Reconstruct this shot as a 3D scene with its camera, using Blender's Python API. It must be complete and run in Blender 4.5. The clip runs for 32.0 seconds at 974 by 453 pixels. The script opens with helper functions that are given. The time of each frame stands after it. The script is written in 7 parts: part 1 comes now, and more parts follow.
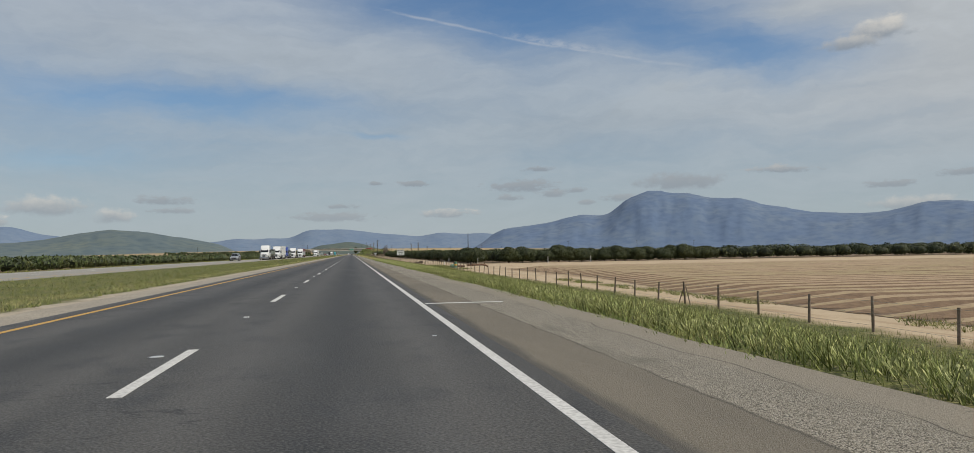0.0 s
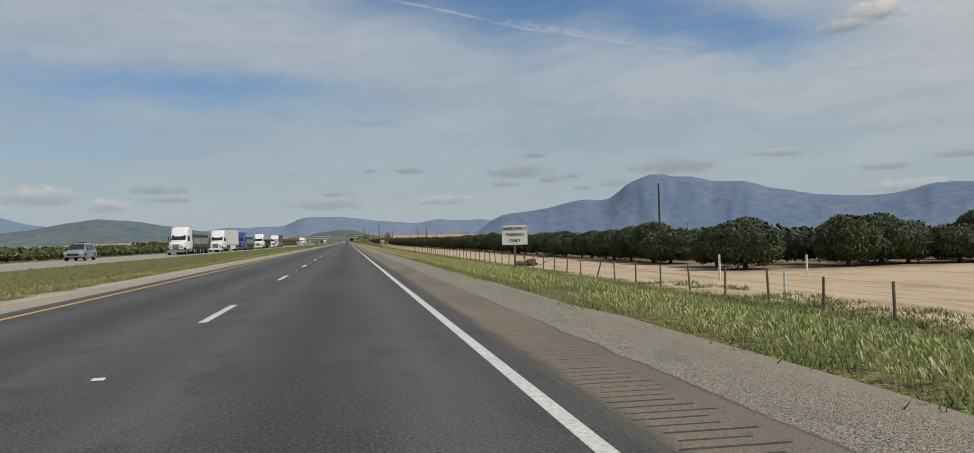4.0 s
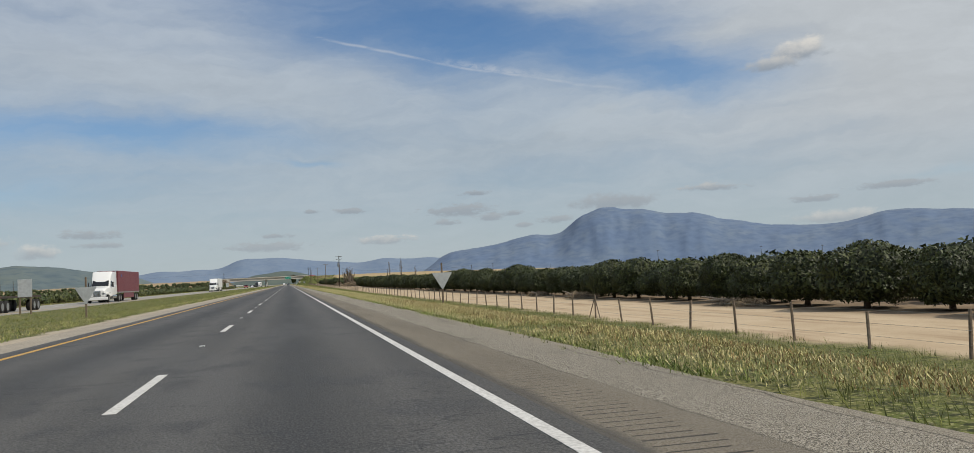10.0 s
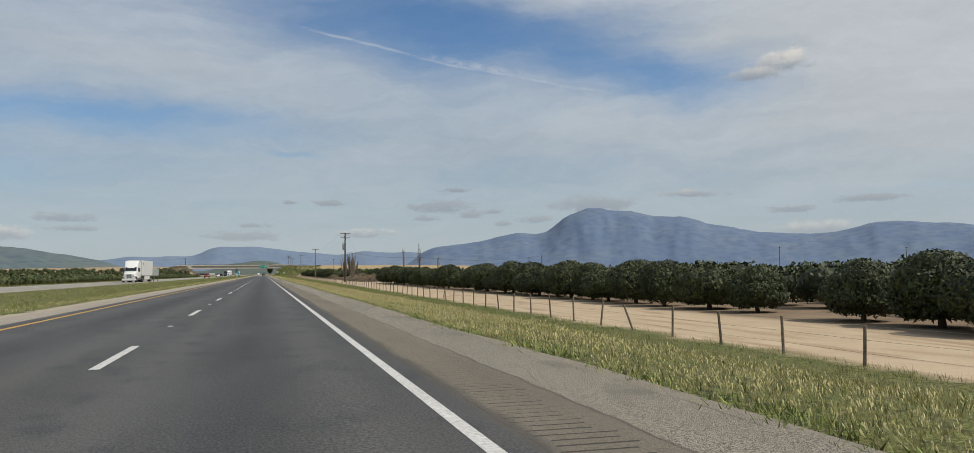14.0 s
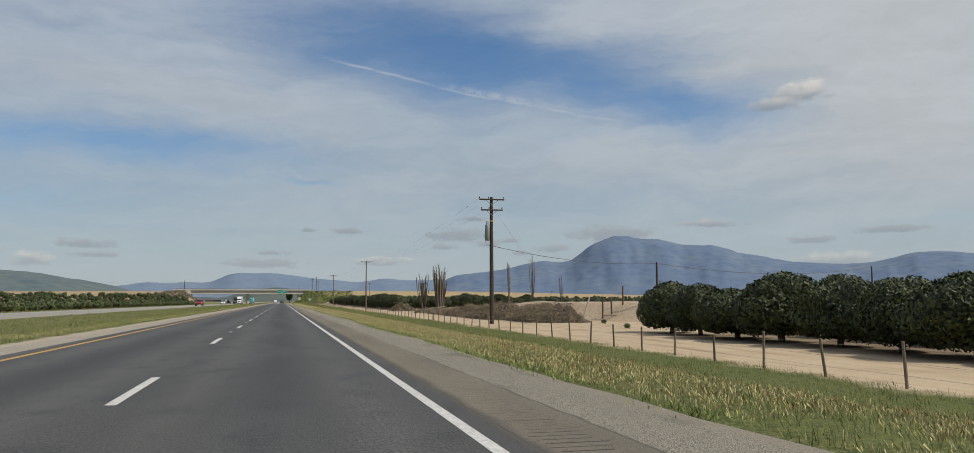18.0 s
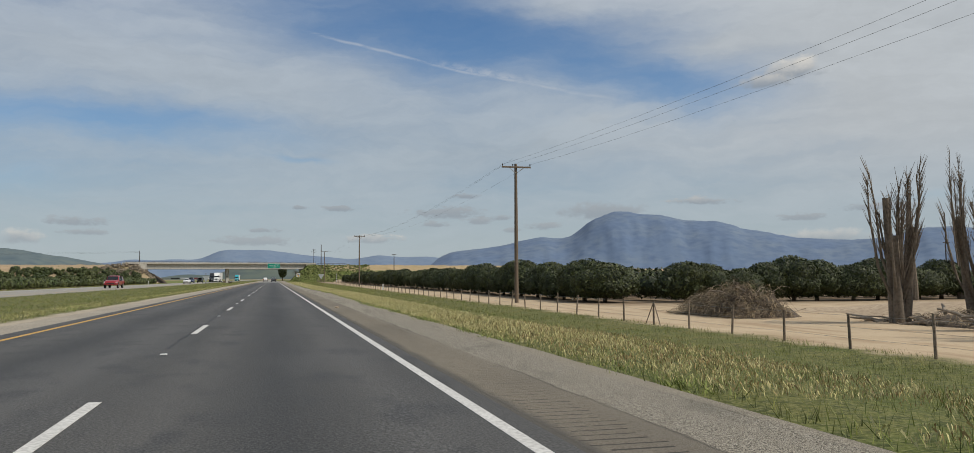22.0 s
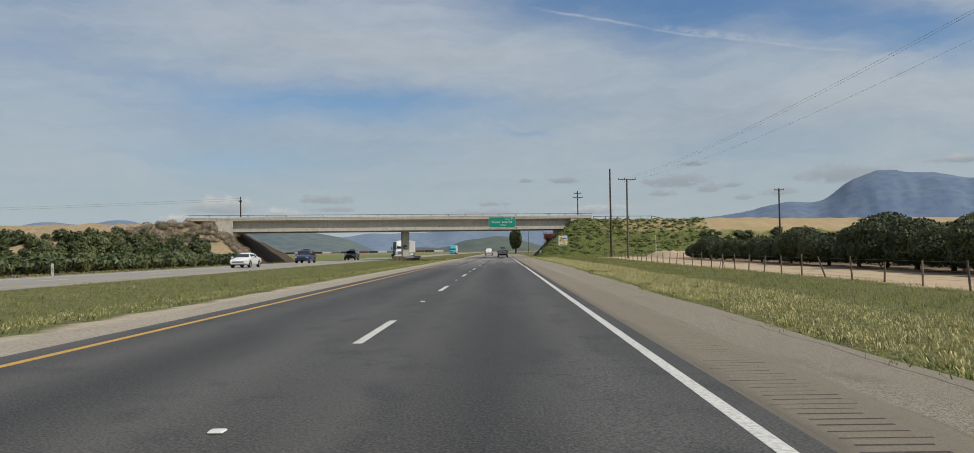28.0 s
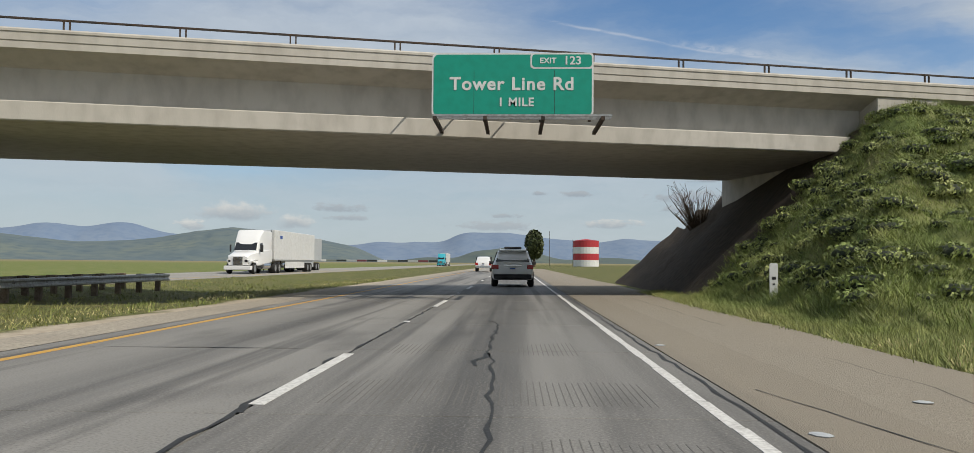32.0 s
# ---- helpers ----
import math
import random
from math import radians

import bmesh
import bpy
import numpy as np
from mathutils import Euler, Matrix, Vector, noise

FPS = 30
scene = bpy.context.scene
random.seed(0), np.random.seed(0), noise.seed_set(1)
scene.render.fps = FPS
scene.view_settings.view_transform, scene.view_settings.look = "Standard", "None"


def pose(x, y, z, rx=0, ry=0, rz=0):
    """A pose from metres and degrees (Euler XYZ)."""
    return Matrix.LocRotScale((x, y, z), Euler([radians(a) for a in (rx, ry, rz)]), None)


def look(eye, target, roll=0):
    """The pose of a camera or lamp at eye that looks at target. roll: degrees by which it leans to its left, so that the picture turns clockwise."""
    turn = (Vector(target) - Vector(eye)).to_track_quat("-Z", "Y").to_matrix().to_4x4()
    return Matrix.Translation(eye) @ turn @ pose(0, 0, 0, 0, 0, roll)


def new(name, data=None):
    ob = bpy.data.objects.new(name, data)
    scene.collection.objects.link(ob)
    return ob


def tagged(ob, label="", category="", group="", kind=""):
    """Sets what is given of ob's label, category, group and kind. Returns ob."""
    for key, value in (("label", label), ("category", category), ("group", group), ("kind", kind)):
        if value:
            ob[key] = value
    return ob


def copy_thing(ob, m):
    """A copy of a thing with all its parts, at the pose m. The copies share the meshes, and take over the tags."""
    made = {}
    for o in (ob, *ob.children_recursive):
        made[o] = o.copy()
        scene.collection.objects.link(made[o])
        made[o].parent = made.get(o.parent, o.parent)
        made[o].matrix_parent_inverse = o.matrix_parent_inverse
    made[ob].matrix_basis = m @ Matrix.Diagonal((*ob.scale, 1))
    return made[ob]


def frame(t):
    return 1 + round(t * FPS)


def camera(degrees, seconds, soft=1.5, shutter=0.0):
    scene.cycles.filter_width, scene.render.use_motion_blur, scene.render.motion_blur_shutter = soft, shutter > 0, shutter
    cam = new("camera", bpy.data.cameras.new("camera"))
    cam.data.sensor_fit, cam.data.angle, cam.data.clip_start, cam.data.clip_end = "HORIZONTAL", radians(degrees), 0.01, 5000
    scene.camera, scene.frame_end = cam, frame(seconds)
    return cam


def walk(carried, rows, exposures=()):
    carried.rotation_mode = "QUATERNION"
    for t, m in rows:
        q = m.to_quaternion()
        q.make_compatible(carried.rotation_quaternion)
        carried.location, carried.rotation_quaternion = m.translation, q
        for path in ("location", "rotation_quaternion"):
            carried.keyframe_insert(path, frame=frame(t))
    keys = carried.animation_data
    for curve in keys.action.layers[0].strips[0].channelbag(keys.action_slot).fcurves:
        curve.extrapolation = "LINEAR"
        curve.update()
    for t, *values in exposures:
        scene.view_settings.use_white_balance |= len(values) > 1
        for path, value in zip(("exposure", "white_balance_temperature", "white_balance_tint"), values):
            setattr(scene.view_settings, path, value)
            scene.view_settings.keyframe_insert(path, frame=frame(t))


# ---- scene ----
cam = camera(60.57, 32.0, 0.7)
# seconds, place, and yaw, pitch and roll in degrees
PATH = [
    (0, 2.034, 2.917, 1.206, -9.204, 1.731, 0.939),
    (0.5, 2.051, 17.098, 1.209, -9.312, 1.628, 0.932),
    (1, 2.112, 31.084, 1.188, -9.425, 1.837, 0.852),
    (1.5, 2.144, 44.898, 1.206, -9.662, 2.160, 0.777),
    (2, 2.170, 58.709, 1.197, -9.724, 2.110, 0.885),
    (2.5, 2.217, 72.573, 1.199, -9.739, 1.831, 1.106),
    (3, 2.219, 86.598, 1.215, -9.692, 1.663, 1.503),
    (3.5, 2.234, 100.411, 1.195, -9.498, 1.323, 1.478),
    (5.5, 2.269, 155.015, 1.196, -9.682, -0.360, 1.977),
    (6, 2.211, 168.747, 1.232, -9.678, -0.077, 2.368),
    (6.5, 2.116, 182.440, 1.223, -9.531, -0.220, 1.845),
    (7, 1.994, 196.218, 1.241, -9.545, -0.265, 1.558),
    (7.5, 1.908, 210.091, 1.201, -9.683, 0.302, 1.095),
    (8, 1.842, 223.959, 1.194, -9.985, 1.329, 1.111),
    (8.5, 1.741, 237.581, 1.197, -10.880, 2.011, 1.602),
    (9, 1.682, 251.370, 1.221, -11.983, 2.669, 2.568),
    (9.5, 1.722, 265.465, 1.211, -12.886, 3.088, 3.031),
    (10, 1.757, 279.595, 1.195, -13.391, 3.273, 2.804),
    (10.5, 1.822, 293.560, 1.206, -13.643, 2.996, 2.713),
    (11, 1.838, 307.554, 1.181, -14.070, 3.179, 2.544),
    (11.5, 1.863, 321.543, 1.215, -14.275, 2.972, 2.251),
    (12, 1.926, 335.775, 1.209, -14.352, 2.944, 2.302),
    (12.5, 2.000, 350.186, 1.209, -14.286, 3.186, 1.684),
    (13, 2.063, 364.701, 1.178, -14.419, 3.549, 0.706),
    (13.5, 2.096, 379.232, 1.210, -14.987, 3.035, 0.630),
    (15.5, 2.181, 437.488, 1.210, -14.653, 4.049, 0.883),
    (16, 2.171, 452.184, 1.240, -14.394, 4.652, 0.617),
    (16.5, 2.106, 467.012, 1.210, -14.189, 5.029, 0.298),
    (17, 2.013, 481.950, 1.226, -13.881, 5.113, 0.423),
    (17.5, 1.950, 496.966, 1.208, -13.787, 4.943, 0.251),
    (18, 1.922, 511.974, 1.202, -13.770, 5.075, 0.206),
    (18.5, 1.935, 527.053, 1.209, -13.685, 4.989, 0.334),
    (19, 1.957, 542.172, 1.194, -13.504, 4.958, 0.627),
    (19.5, 1.949, 557.283, 1.211, -13.331, 4.840, 0.628),
    (20, 1.921, 572.462, 1.208, -13.263, 4.839, 0.629),
    (20.5, 1.874, 587.733, 1.208, -13.291, 4.764, 0.623),
    (21, 1.827, 603.083, 1.245, -13.523, 4.518, 0.539),
    (21.5, 1.785, 618.514, 1.203, -13.829, 4.087, 0.407),
    (22, 1.742, 634.005, 1.248, -14.358, 3.518, 0.284),
    (22.5, 1.718, 649.631, 1.197, -14.584, 3.307, 0.548),
    (23, 1.717, 665.182, 1.216, -14.750, 3.047, 0.581),
    (23.5, 1.742, 680.677, 1.205, -14.562, 3.115, 1.202),
    (24, 1.755, 696.145, 1.207, -14.114, 2.937, 1.939),
    (24.5, 1.764, 711.568, 1.207, -13.179, 2.761, 2.486),
    (25, 1.782, 726.928, 1.203, -11.354, 2.594, 2.815),
    (25.5, 1.837, 742.161, 1.211, -8.873, 2.475, 3.015),
    (26, 1.879, 757.385, 1.170, -6.365, 2.310, 2.740),
    (26.5, 1.946, 772.631, 1.220, -4.046, 2.244, 2.400),
    (28.5, 1.989, 833.967, 1.207, 2.121, 1.591, 0.459),
    (29, 2.018, 849.221, 1.191, 2.830, 1.744, 0.193),
    (29.5, 2.036, 864.384, 1.204, 3.286, 1.555, 0.195),
    (30, 2.040, 879.592, 1.196, 3.453, 1.317, 0.041),
    (30.5, 2.058, 894.793, 1.208, 3.533, 1.053, -0.545),
    (31, 2.075, 909.891, 1.210, 3.269, 1.295, -0.662),
    (31.5, 2.083, 925.266, 1.180, 2.952, 2.010, -0.299),
    (32, 2.016, 940.356, 1.125, 1.900, 2.481, -0.443),
]
walk(cam, [(t, pose(x, y, z, 90 + pitch, roll, yaw)) for t, x, y, z, yaw, pitch, roll in PATH],
     exposures=[(0, -0.14), (4, -0.12), (7, 0.0), (13, 0.0), (17, -0.07), (24, -0.08), (29, -0.08), (30.3, 0.02), (31, 0.14), (32, 0.14)])

# ---- sky, sun ----
SUN_FROM = Vector((0.87, -0.49, 0.0)).normalized()
SUN_EL = radians(47)
SUN_DIR = Vector((SUN_FROM.x * math.cos(SUN_EL), SUN_FROM.y * math.cos(SUN_EL), math.sin(SUN_EL)))
sun = new("sun", bpy.data.lights.new("sun", "SUN"))
sun.data.energy, sun.data.angle, sun.data.color = 3.5, radians(0.7), (1.0, 0.925, 0.80)
sun.matrix_world = look(SUN_DIR * 500, (0, 0, 0))

world = bpy.data.worlds.new("world")
scene.world = world
world.use_nodes = True
WN, WL = world.node_tree.nodes, world.node_tree.links
WN.clear()


def wnode(kind, **sets):
    n = WN.new(kind)
    for k, v in sets.items():
        if k == "op":
            n.operation = v
        else:
            n.inputs[int(k[1:])].default_value = v
    return n


def wmath(op, a, b=0.0, clamp=False):
    n = WN.new("ShaderNodeMath")
    n.operation, n.use_clamp = op, clamp
    for i, v in enumerate((a, b)):
        if isinstance(v, (int, float)):
            n.inputs[i].default_value = v
        else:
            WL.new(v, n.inputs[i])
    return n.outputs[0]


def wsmooth(v, lo, hi):
    n = WN.new("ShaderNodeMapRange")
    n.interpolation_type = "SMOOTHSTEP"
    WL.new(v, n.inputs[0])
    n.inputs[1].default_value, n.inputs[2].default_value = lo, hi
    return n.outputs[0]


def wnoise(vec, scale, detail=5, rough=0.55):
    n = WN.new("ShaderNodeTexNoise")
    WL.new(vec, n.inputs["Vector"])
    n.inputs["Scale"].default_value, n.inputs["Detail"].default_value, n.inputs["Roughness"].default_value = scale, detail, rough
    return n.outputs[0]


def wmap(vec, scale, loc=(0, 0, 0), rot=(0, 0, 0)):
    n = WN.new("ShaderNodeMapping")
    WL.new(vec, n.inputs[0])
    n.inputs[1].default_value, n.inputs[2].default_value, n.inputs[3].default_value = loc, rot, scale
    return n.outputs[0]


def wmix(f, a, b):
    n = WN.new("ShaderNodeMix")
    n.data_type = "RGBA"
    for i, v in ((0, f), (6, a), (7, b)):
        if isinstance(v, (int, float)):
            n.inputs[i].default_value = v
        elif isinstance(v, tuple):
            n.inputs[i].default_value = (*v, 1)
        else:
            WL.new(v, n.inputs[i])
    return n.outputs[2]


sky = WN.new("ShaderNodeTexSky")
sky.sky_type, sky.sun_disc = "NISHITA", False
sky.sun_elevation, sky.sun_rotation = SUN_EL, math.atan2(SUN_FROM.x, SUN_FROM.y)
sky.air_density, sky.dust_density, sky.ozone_density = 1.0, 0.3, 2.5
ray_dir = WN.new("ShaderNodeTexCoord").outputs["Generated"]
sep = WN.new("ShaderNodeSeparateXYZ")
WL.new(ray_dir, sep.inputs[0])
# bearing (degrees to the right of the road) and height above the horizon (degrees)
bearing = wmath("MULTIPLY", wmath("ARCTAN2", sep.outputs[0], sep.outputs[1]), 57.2958)
height = wmath("MULTIPLY", wmath("ARCSINE", sep.outputs[2]), 57.2958)
comb = WN.new("ShaderNodeCombineXYZ")
WL.new(bearing, comb.inputs[0])
WL.new(height, comb.inputs[1])
sky_map = comb.outputs[0]
# high thin sheet of cloud, drawn out in long streaks, with torn blue gaps
drift = wnoise(wmap(sky_map, (0.055, 0.16, 1), (5.3, 1.7, 0), (0, 0, radians(-12))), 1.0, 5, 0.6)
curl = wnoise(wmap(sky_map, (0.16, 0.30, 1), (2.3, 9.7, 0), (0, 0, radians(20))), 1.0, 5, 0.6)
torn_az = wmath("ADD", bearing, wmath("MULTIPLY", wmath("SUBTRACT", drift, 0.5), 11.0))
torn_el = wmath("ADD", height, wmath("ADD", wmath("MULTIPLY", wmath("SUBTRACT", curl, 0.5), 2.6), wmath("MULTIPLY", wmath("SUBTRACT", drift, 0.5), 2.4)))
torn = WN.new("ShaderNodeCombineXYZ")
WL.new(torn_az, torn.inputs[0])
WL.new(torn_el, torn.inputs[1])
torn_map = torn.outputs[0]
streak = wnoise(wmap(torn_map, (0.035, 0.14, 1), (3.1, 0.4, 0), (0, 0, radians(-13))), 1.0, 6, 0.52)
wisps = wnoise(wmap(torn_map, (0.14, 0.75, 1), (1.0, 7.3, 0), (0, 0, radians(-14))), 1.0, 8, 0.62)
fibres = wnoise(wmap(torn_map, (0.30, 1.9, 1), (4.0, 2.2, 0), (0, 0, radians(-20))), 1.0, 6, 0.6)
mottle = wnoise(wmap(torn_map, (0.7, 1.3, 1), (6.0, 3.2, 0), (0, 0, radians(25))), 1.0, 6, 0.6)


def lens_shape(az, el, wa, we, slope):
    """1 in the middle of a long gap or bank of cloud, falling to 0 at its rim."""
    dx = wmath("DIVIDE", wmath("SUBTRACT", torn_az, az), wa)
    dy = wmath("DIVIDE", wmath("SUBTRACT", wmath("SUBTRACT", torn_el, el), wmath("MULTIPLY", wmath("SUBTRACT", torn_az, az), slope)), we)
    r = wmath("ADD", wmath("MULTIPLY", dx, dx), wmath("MULTIPLY", dy, dy))
    return wmath("EXPONENT", wmath("MULTIPLY", r, -1.0))


# thickness of the sheet: its even part, blue gaps (below 0) and banks (above 0)
thick = wmath("ADD", 0.68, wmath("ADD", wmath("MULTIPLY", wmath("SUBTRACT", streak, 0.5), 0.85), wmath("ADD", wmath("MULTIPLY", wmath("SUBTRACT", wisps, 0.5), 0.30),
              wmath("ADD", wmath("MULTIPLY", wmath("SUBTRACT", fibres, 0.5), 0.12), wmath("MULTIPLY", wmath("SUBTRACT", mottle, 0.5), 0.06)))))
for az, el, wa, we, slope, deep in ((13.0, 16.4, 11.0, 2.9, -0.10, -0.62), (26.5, 12.6, 6.0, 1.7, -0.14, -0.50), (3.0, 19.5, 9.0, 2.2, 0.0, -0.30), (-10.0, 10.0, 12.0, 1.4, -0.06, -0.44),
                                    (0.8, 7.8, 2.2, 0.28, -0.05, -0.30), (-18.0, 6.2, 6.0, 0.8, 0.0, -0.16), (43.5, 4.9, 4.0, 0.4, 0.05, -0.25), (-28.0, 17.0, 7.0, 2.0, 0.05, -0.25),
                                    (-9.0, 13.6, 13.0, 1.7, -0.14, 0.22), (42.0, 13.0, 9.0, 8.0, 0.0, 0.45), (20.0, 18.4, 3.6, 1.3, 0.15, 0.34), (17.0, 8.6, 18.0, 1.5, 0.03, 0.16), (20.6, 10.1, 1.4, 0.5, 0.3, 0.45),
                                    (30.0, 15.2, 4.0, 0.7, 0.1, 0.25)):
    thick = wmath("ADD", thick, wmath("MULTIPLY", lens_shape(az, el, wa, we, slope), deep))
cover = wmath("MULTIPLY", wsmooth(thick, -0.12, 0.95), 0.96, True)
# vapour trail, frayed along its upper side
along = wmath("SUBTRACT", wmath("ADD", height, wmath("MULTIPLY", bearing, 0.205)), 16.72)
bend = wmath("MULTIPLY", wmath("SUBTRACT", wnoise(wmap(sky_map, (0.13, 0.02, 1)), 1.0, 3), 0.5), 0.9)
along = wmath("ADD", along, bend)
trail = wmath("MULTIPLY", wsmooth(wmath("ABSOLUTE", along), 0.15, 0.0), wsmooth(fibres, 0.25, 0.6))
frayed = wmath("MULTIPLY", wmath("MULTIPLY", wsmooth(along, -0.1, 0.12), wsmooth(along, 0.65, 0.1)), wmath("MULTIPLY", wsmooth(bearing, 9.5, 13.0), wsmooth(bearing, 19.0, 15.5)))
frayed = wmath("MULTIPLY", frayed, wsmooth(mottle, 0.38, 0.62))
trail = wmath("MULTIPLY", wmath("MAXIMUM", trail, frayed), wmath("MULTIPLY", wsmooth(bearing, 1.0, 5.0), wsmooth(bearing, 25.0, 19.0)))
high_cloud = wmix(wsmooth(height, 1.0, 22.0), (4.45, 5.15, 5.65), (4.85, 5.45, 6.2))
high_cloud = wmix(wmath("MULTIPLY", wsmooth(bearing, 14.0, 40.0), wsmooth(height, 3.0, 10.0)), high_cloud, (5.75, 6.1, 6.35))
shade = wmath("ADD", 0.88, wmath("MULTIPLY", wsmooth(wmath("ADD", wmath("MULTIPLY", streak, 0.5), wmath("ADD", wmath("MULTIPLY", wisps, 0.35), wmath("MULTIPLY", mottle, 0.15))), 0.32, 0.66), 0.16))
tint = WN.new("ShaderNodeMix")
tint.data_type, tint.blend_type = "RGBA", "MULTIPLY"
tint.inputs[0].default_value = 1.0
grey = WN.new("ShaderNodeCombineColor")
for k in range(3):
    WL.new(shade, grey.inputs[k])
WL.new(high_cloud, tint.inputs[6])
WL.new(grey.outputs[0], tint.inputs[7])
clear = WN.new("ShaderNodeMix")
clear.data_type, clear.blend_type = "RGBA", "MULTIPLY"
clear.inputs[0].default_value = 1.0
WL.new(sky.outputs[0], clear.inputs[6])
clear.inputs[7].default_value = (0.70, 0.90, 1.06, 1)
colour = wmix(cover, clear.outputs[2], tint.outputs[2])
colour = wmix(wmath("MULTIPLY", trail, 0.42), colour, (6.2, 6.5, 6.9))
# small flat-based clouds low over the hills: bearing, height, half width, half height, share of sunlit white
puff = wnoise(wmap(sky_map, (1.1, 2.6, 1)), 1.0, 7, 0.64)
fluff = wmath("MULTIPLY", wmath("SUBTRACT", puff, 0.5), 2.4)
billow = wmath("MULTIPLY", wmath("SUBTRACT", wnoise(wmap(sky_map, (0.85, 1.25, 1), (3.3, 1.1, 0)), 1.0, 7, 0.6), 0.5), 1.7)
GREY_PUFFS = ((12.9, 5.6, 1.3, 0.24), (11.7, 4.46, 2.9, 0.55), (13.8, 3.9, 1.2, 0.34), (10.8, 3.66, 1.1, 0.26), (15.4, 4.1, 1.0, 0.24), (16.1, 3.26, 0.8, 0.24), (18.3, 3.5, 1.4, 0.36),
              (22.3, 4.45, 3.6, 0.75), (1.6, 4.77, 0.7, 0.2), (4.2, 4.7, 1.3, 0.3), (-0.6, 3.22, 1.3, 0.22), (-1.2, 2.5, 3.2, 0.45), (-12.0, 3.6, 2.3, 0.36), (-11.4, 2.94, 1.6, 0.24), (35.2, 3.8, 2.0, 0.30), (39.7, 4.3, 2.6, 0.32))
LIT_PUFFS = ((34.8, 13.3, 2.1, 0.95, 1.0), (33.2, 12.6, 2.2, 0.6, 0.6), (28.7, 5.05, 2.4, 0.36, 0.5), (6.6, 2.67, 2.4, 0.42, 0.75), (-15.0, 2.62, 1.3, 0.65, 1.0), (-18.8, 3.2, 3.0, 0.8, 0.9), (36.6, 2.55, 3.2, 0.6, 0.8), (-21.5, 2.3, 1.2, 0.5, 1.0))
for az, el, wa, we, lit in [(*p, 0.18) for p in GREY_PUFFS] + list(LIT_PUFFS):
    n = WN.new("ShaderNodeVectorMath")
    n.operation = "SUBTRACT"
    WL.new(sky_map, n.inputs[0])
    n.inputs[1].default_value = (az, el, 0)
    s = WN.new("ShaderNodeVectorMath")
    s.operation = "DIVIDE"
    WL.new(n.outputs[0], s.inputs[0])
    s.inputs[1].default_value = (wa, we, 1)
    ln = WN.new("ShaderNodeVectorMath")
    ln.operation = "LENGTH"
    WL.new(s.outputs[0], ln.inputs[0])
    rag = billow if we > 0.55 else fluff
    body = wsmooth(wmath("SUBTRACT", ln.outputs["Value"], rag), 1.0, 0.35)
    up = WN.new("ShaderNodeSeparateXYZ")
    WL.new(s.outputs[0], up.inputs[0])
    body = wmath("MULTIPLY", body, wsmooth(up.outputs[1], -0.95, -0.45))
    top = wsmooth(wmath("ADD", up.outputs[1], wmath("MULTIPLY", rag, 0.7)), -0.6, 0.8)
    tone = wmix(wmath("MULTIPLY", top, lit), (2.9, 3.35, 3.9), (7.8, 7.5, 6.9))
    colour = wmix(wmath("MULTIPLY", body, 0.85), colour, tone)
# milky air near the horizon
colour = wmix(wmath("MULTIPLY", wsmooth(height, 8.0, -1.0), 0.55), colour, (4.95, 5.5, 5.7))
back = WN.new("ShaderNodeBackground")
back.inputs[1].default_value = 0.092
WL.new(colour, back.inputs[0])
WL.new(back.outputs[0], WN.new("ShaderNodeOutputWorld").inputs[0])

# ---- materials ----
PIGMENT = 0.88  # one strength for all mixed earth, plant and paint colours


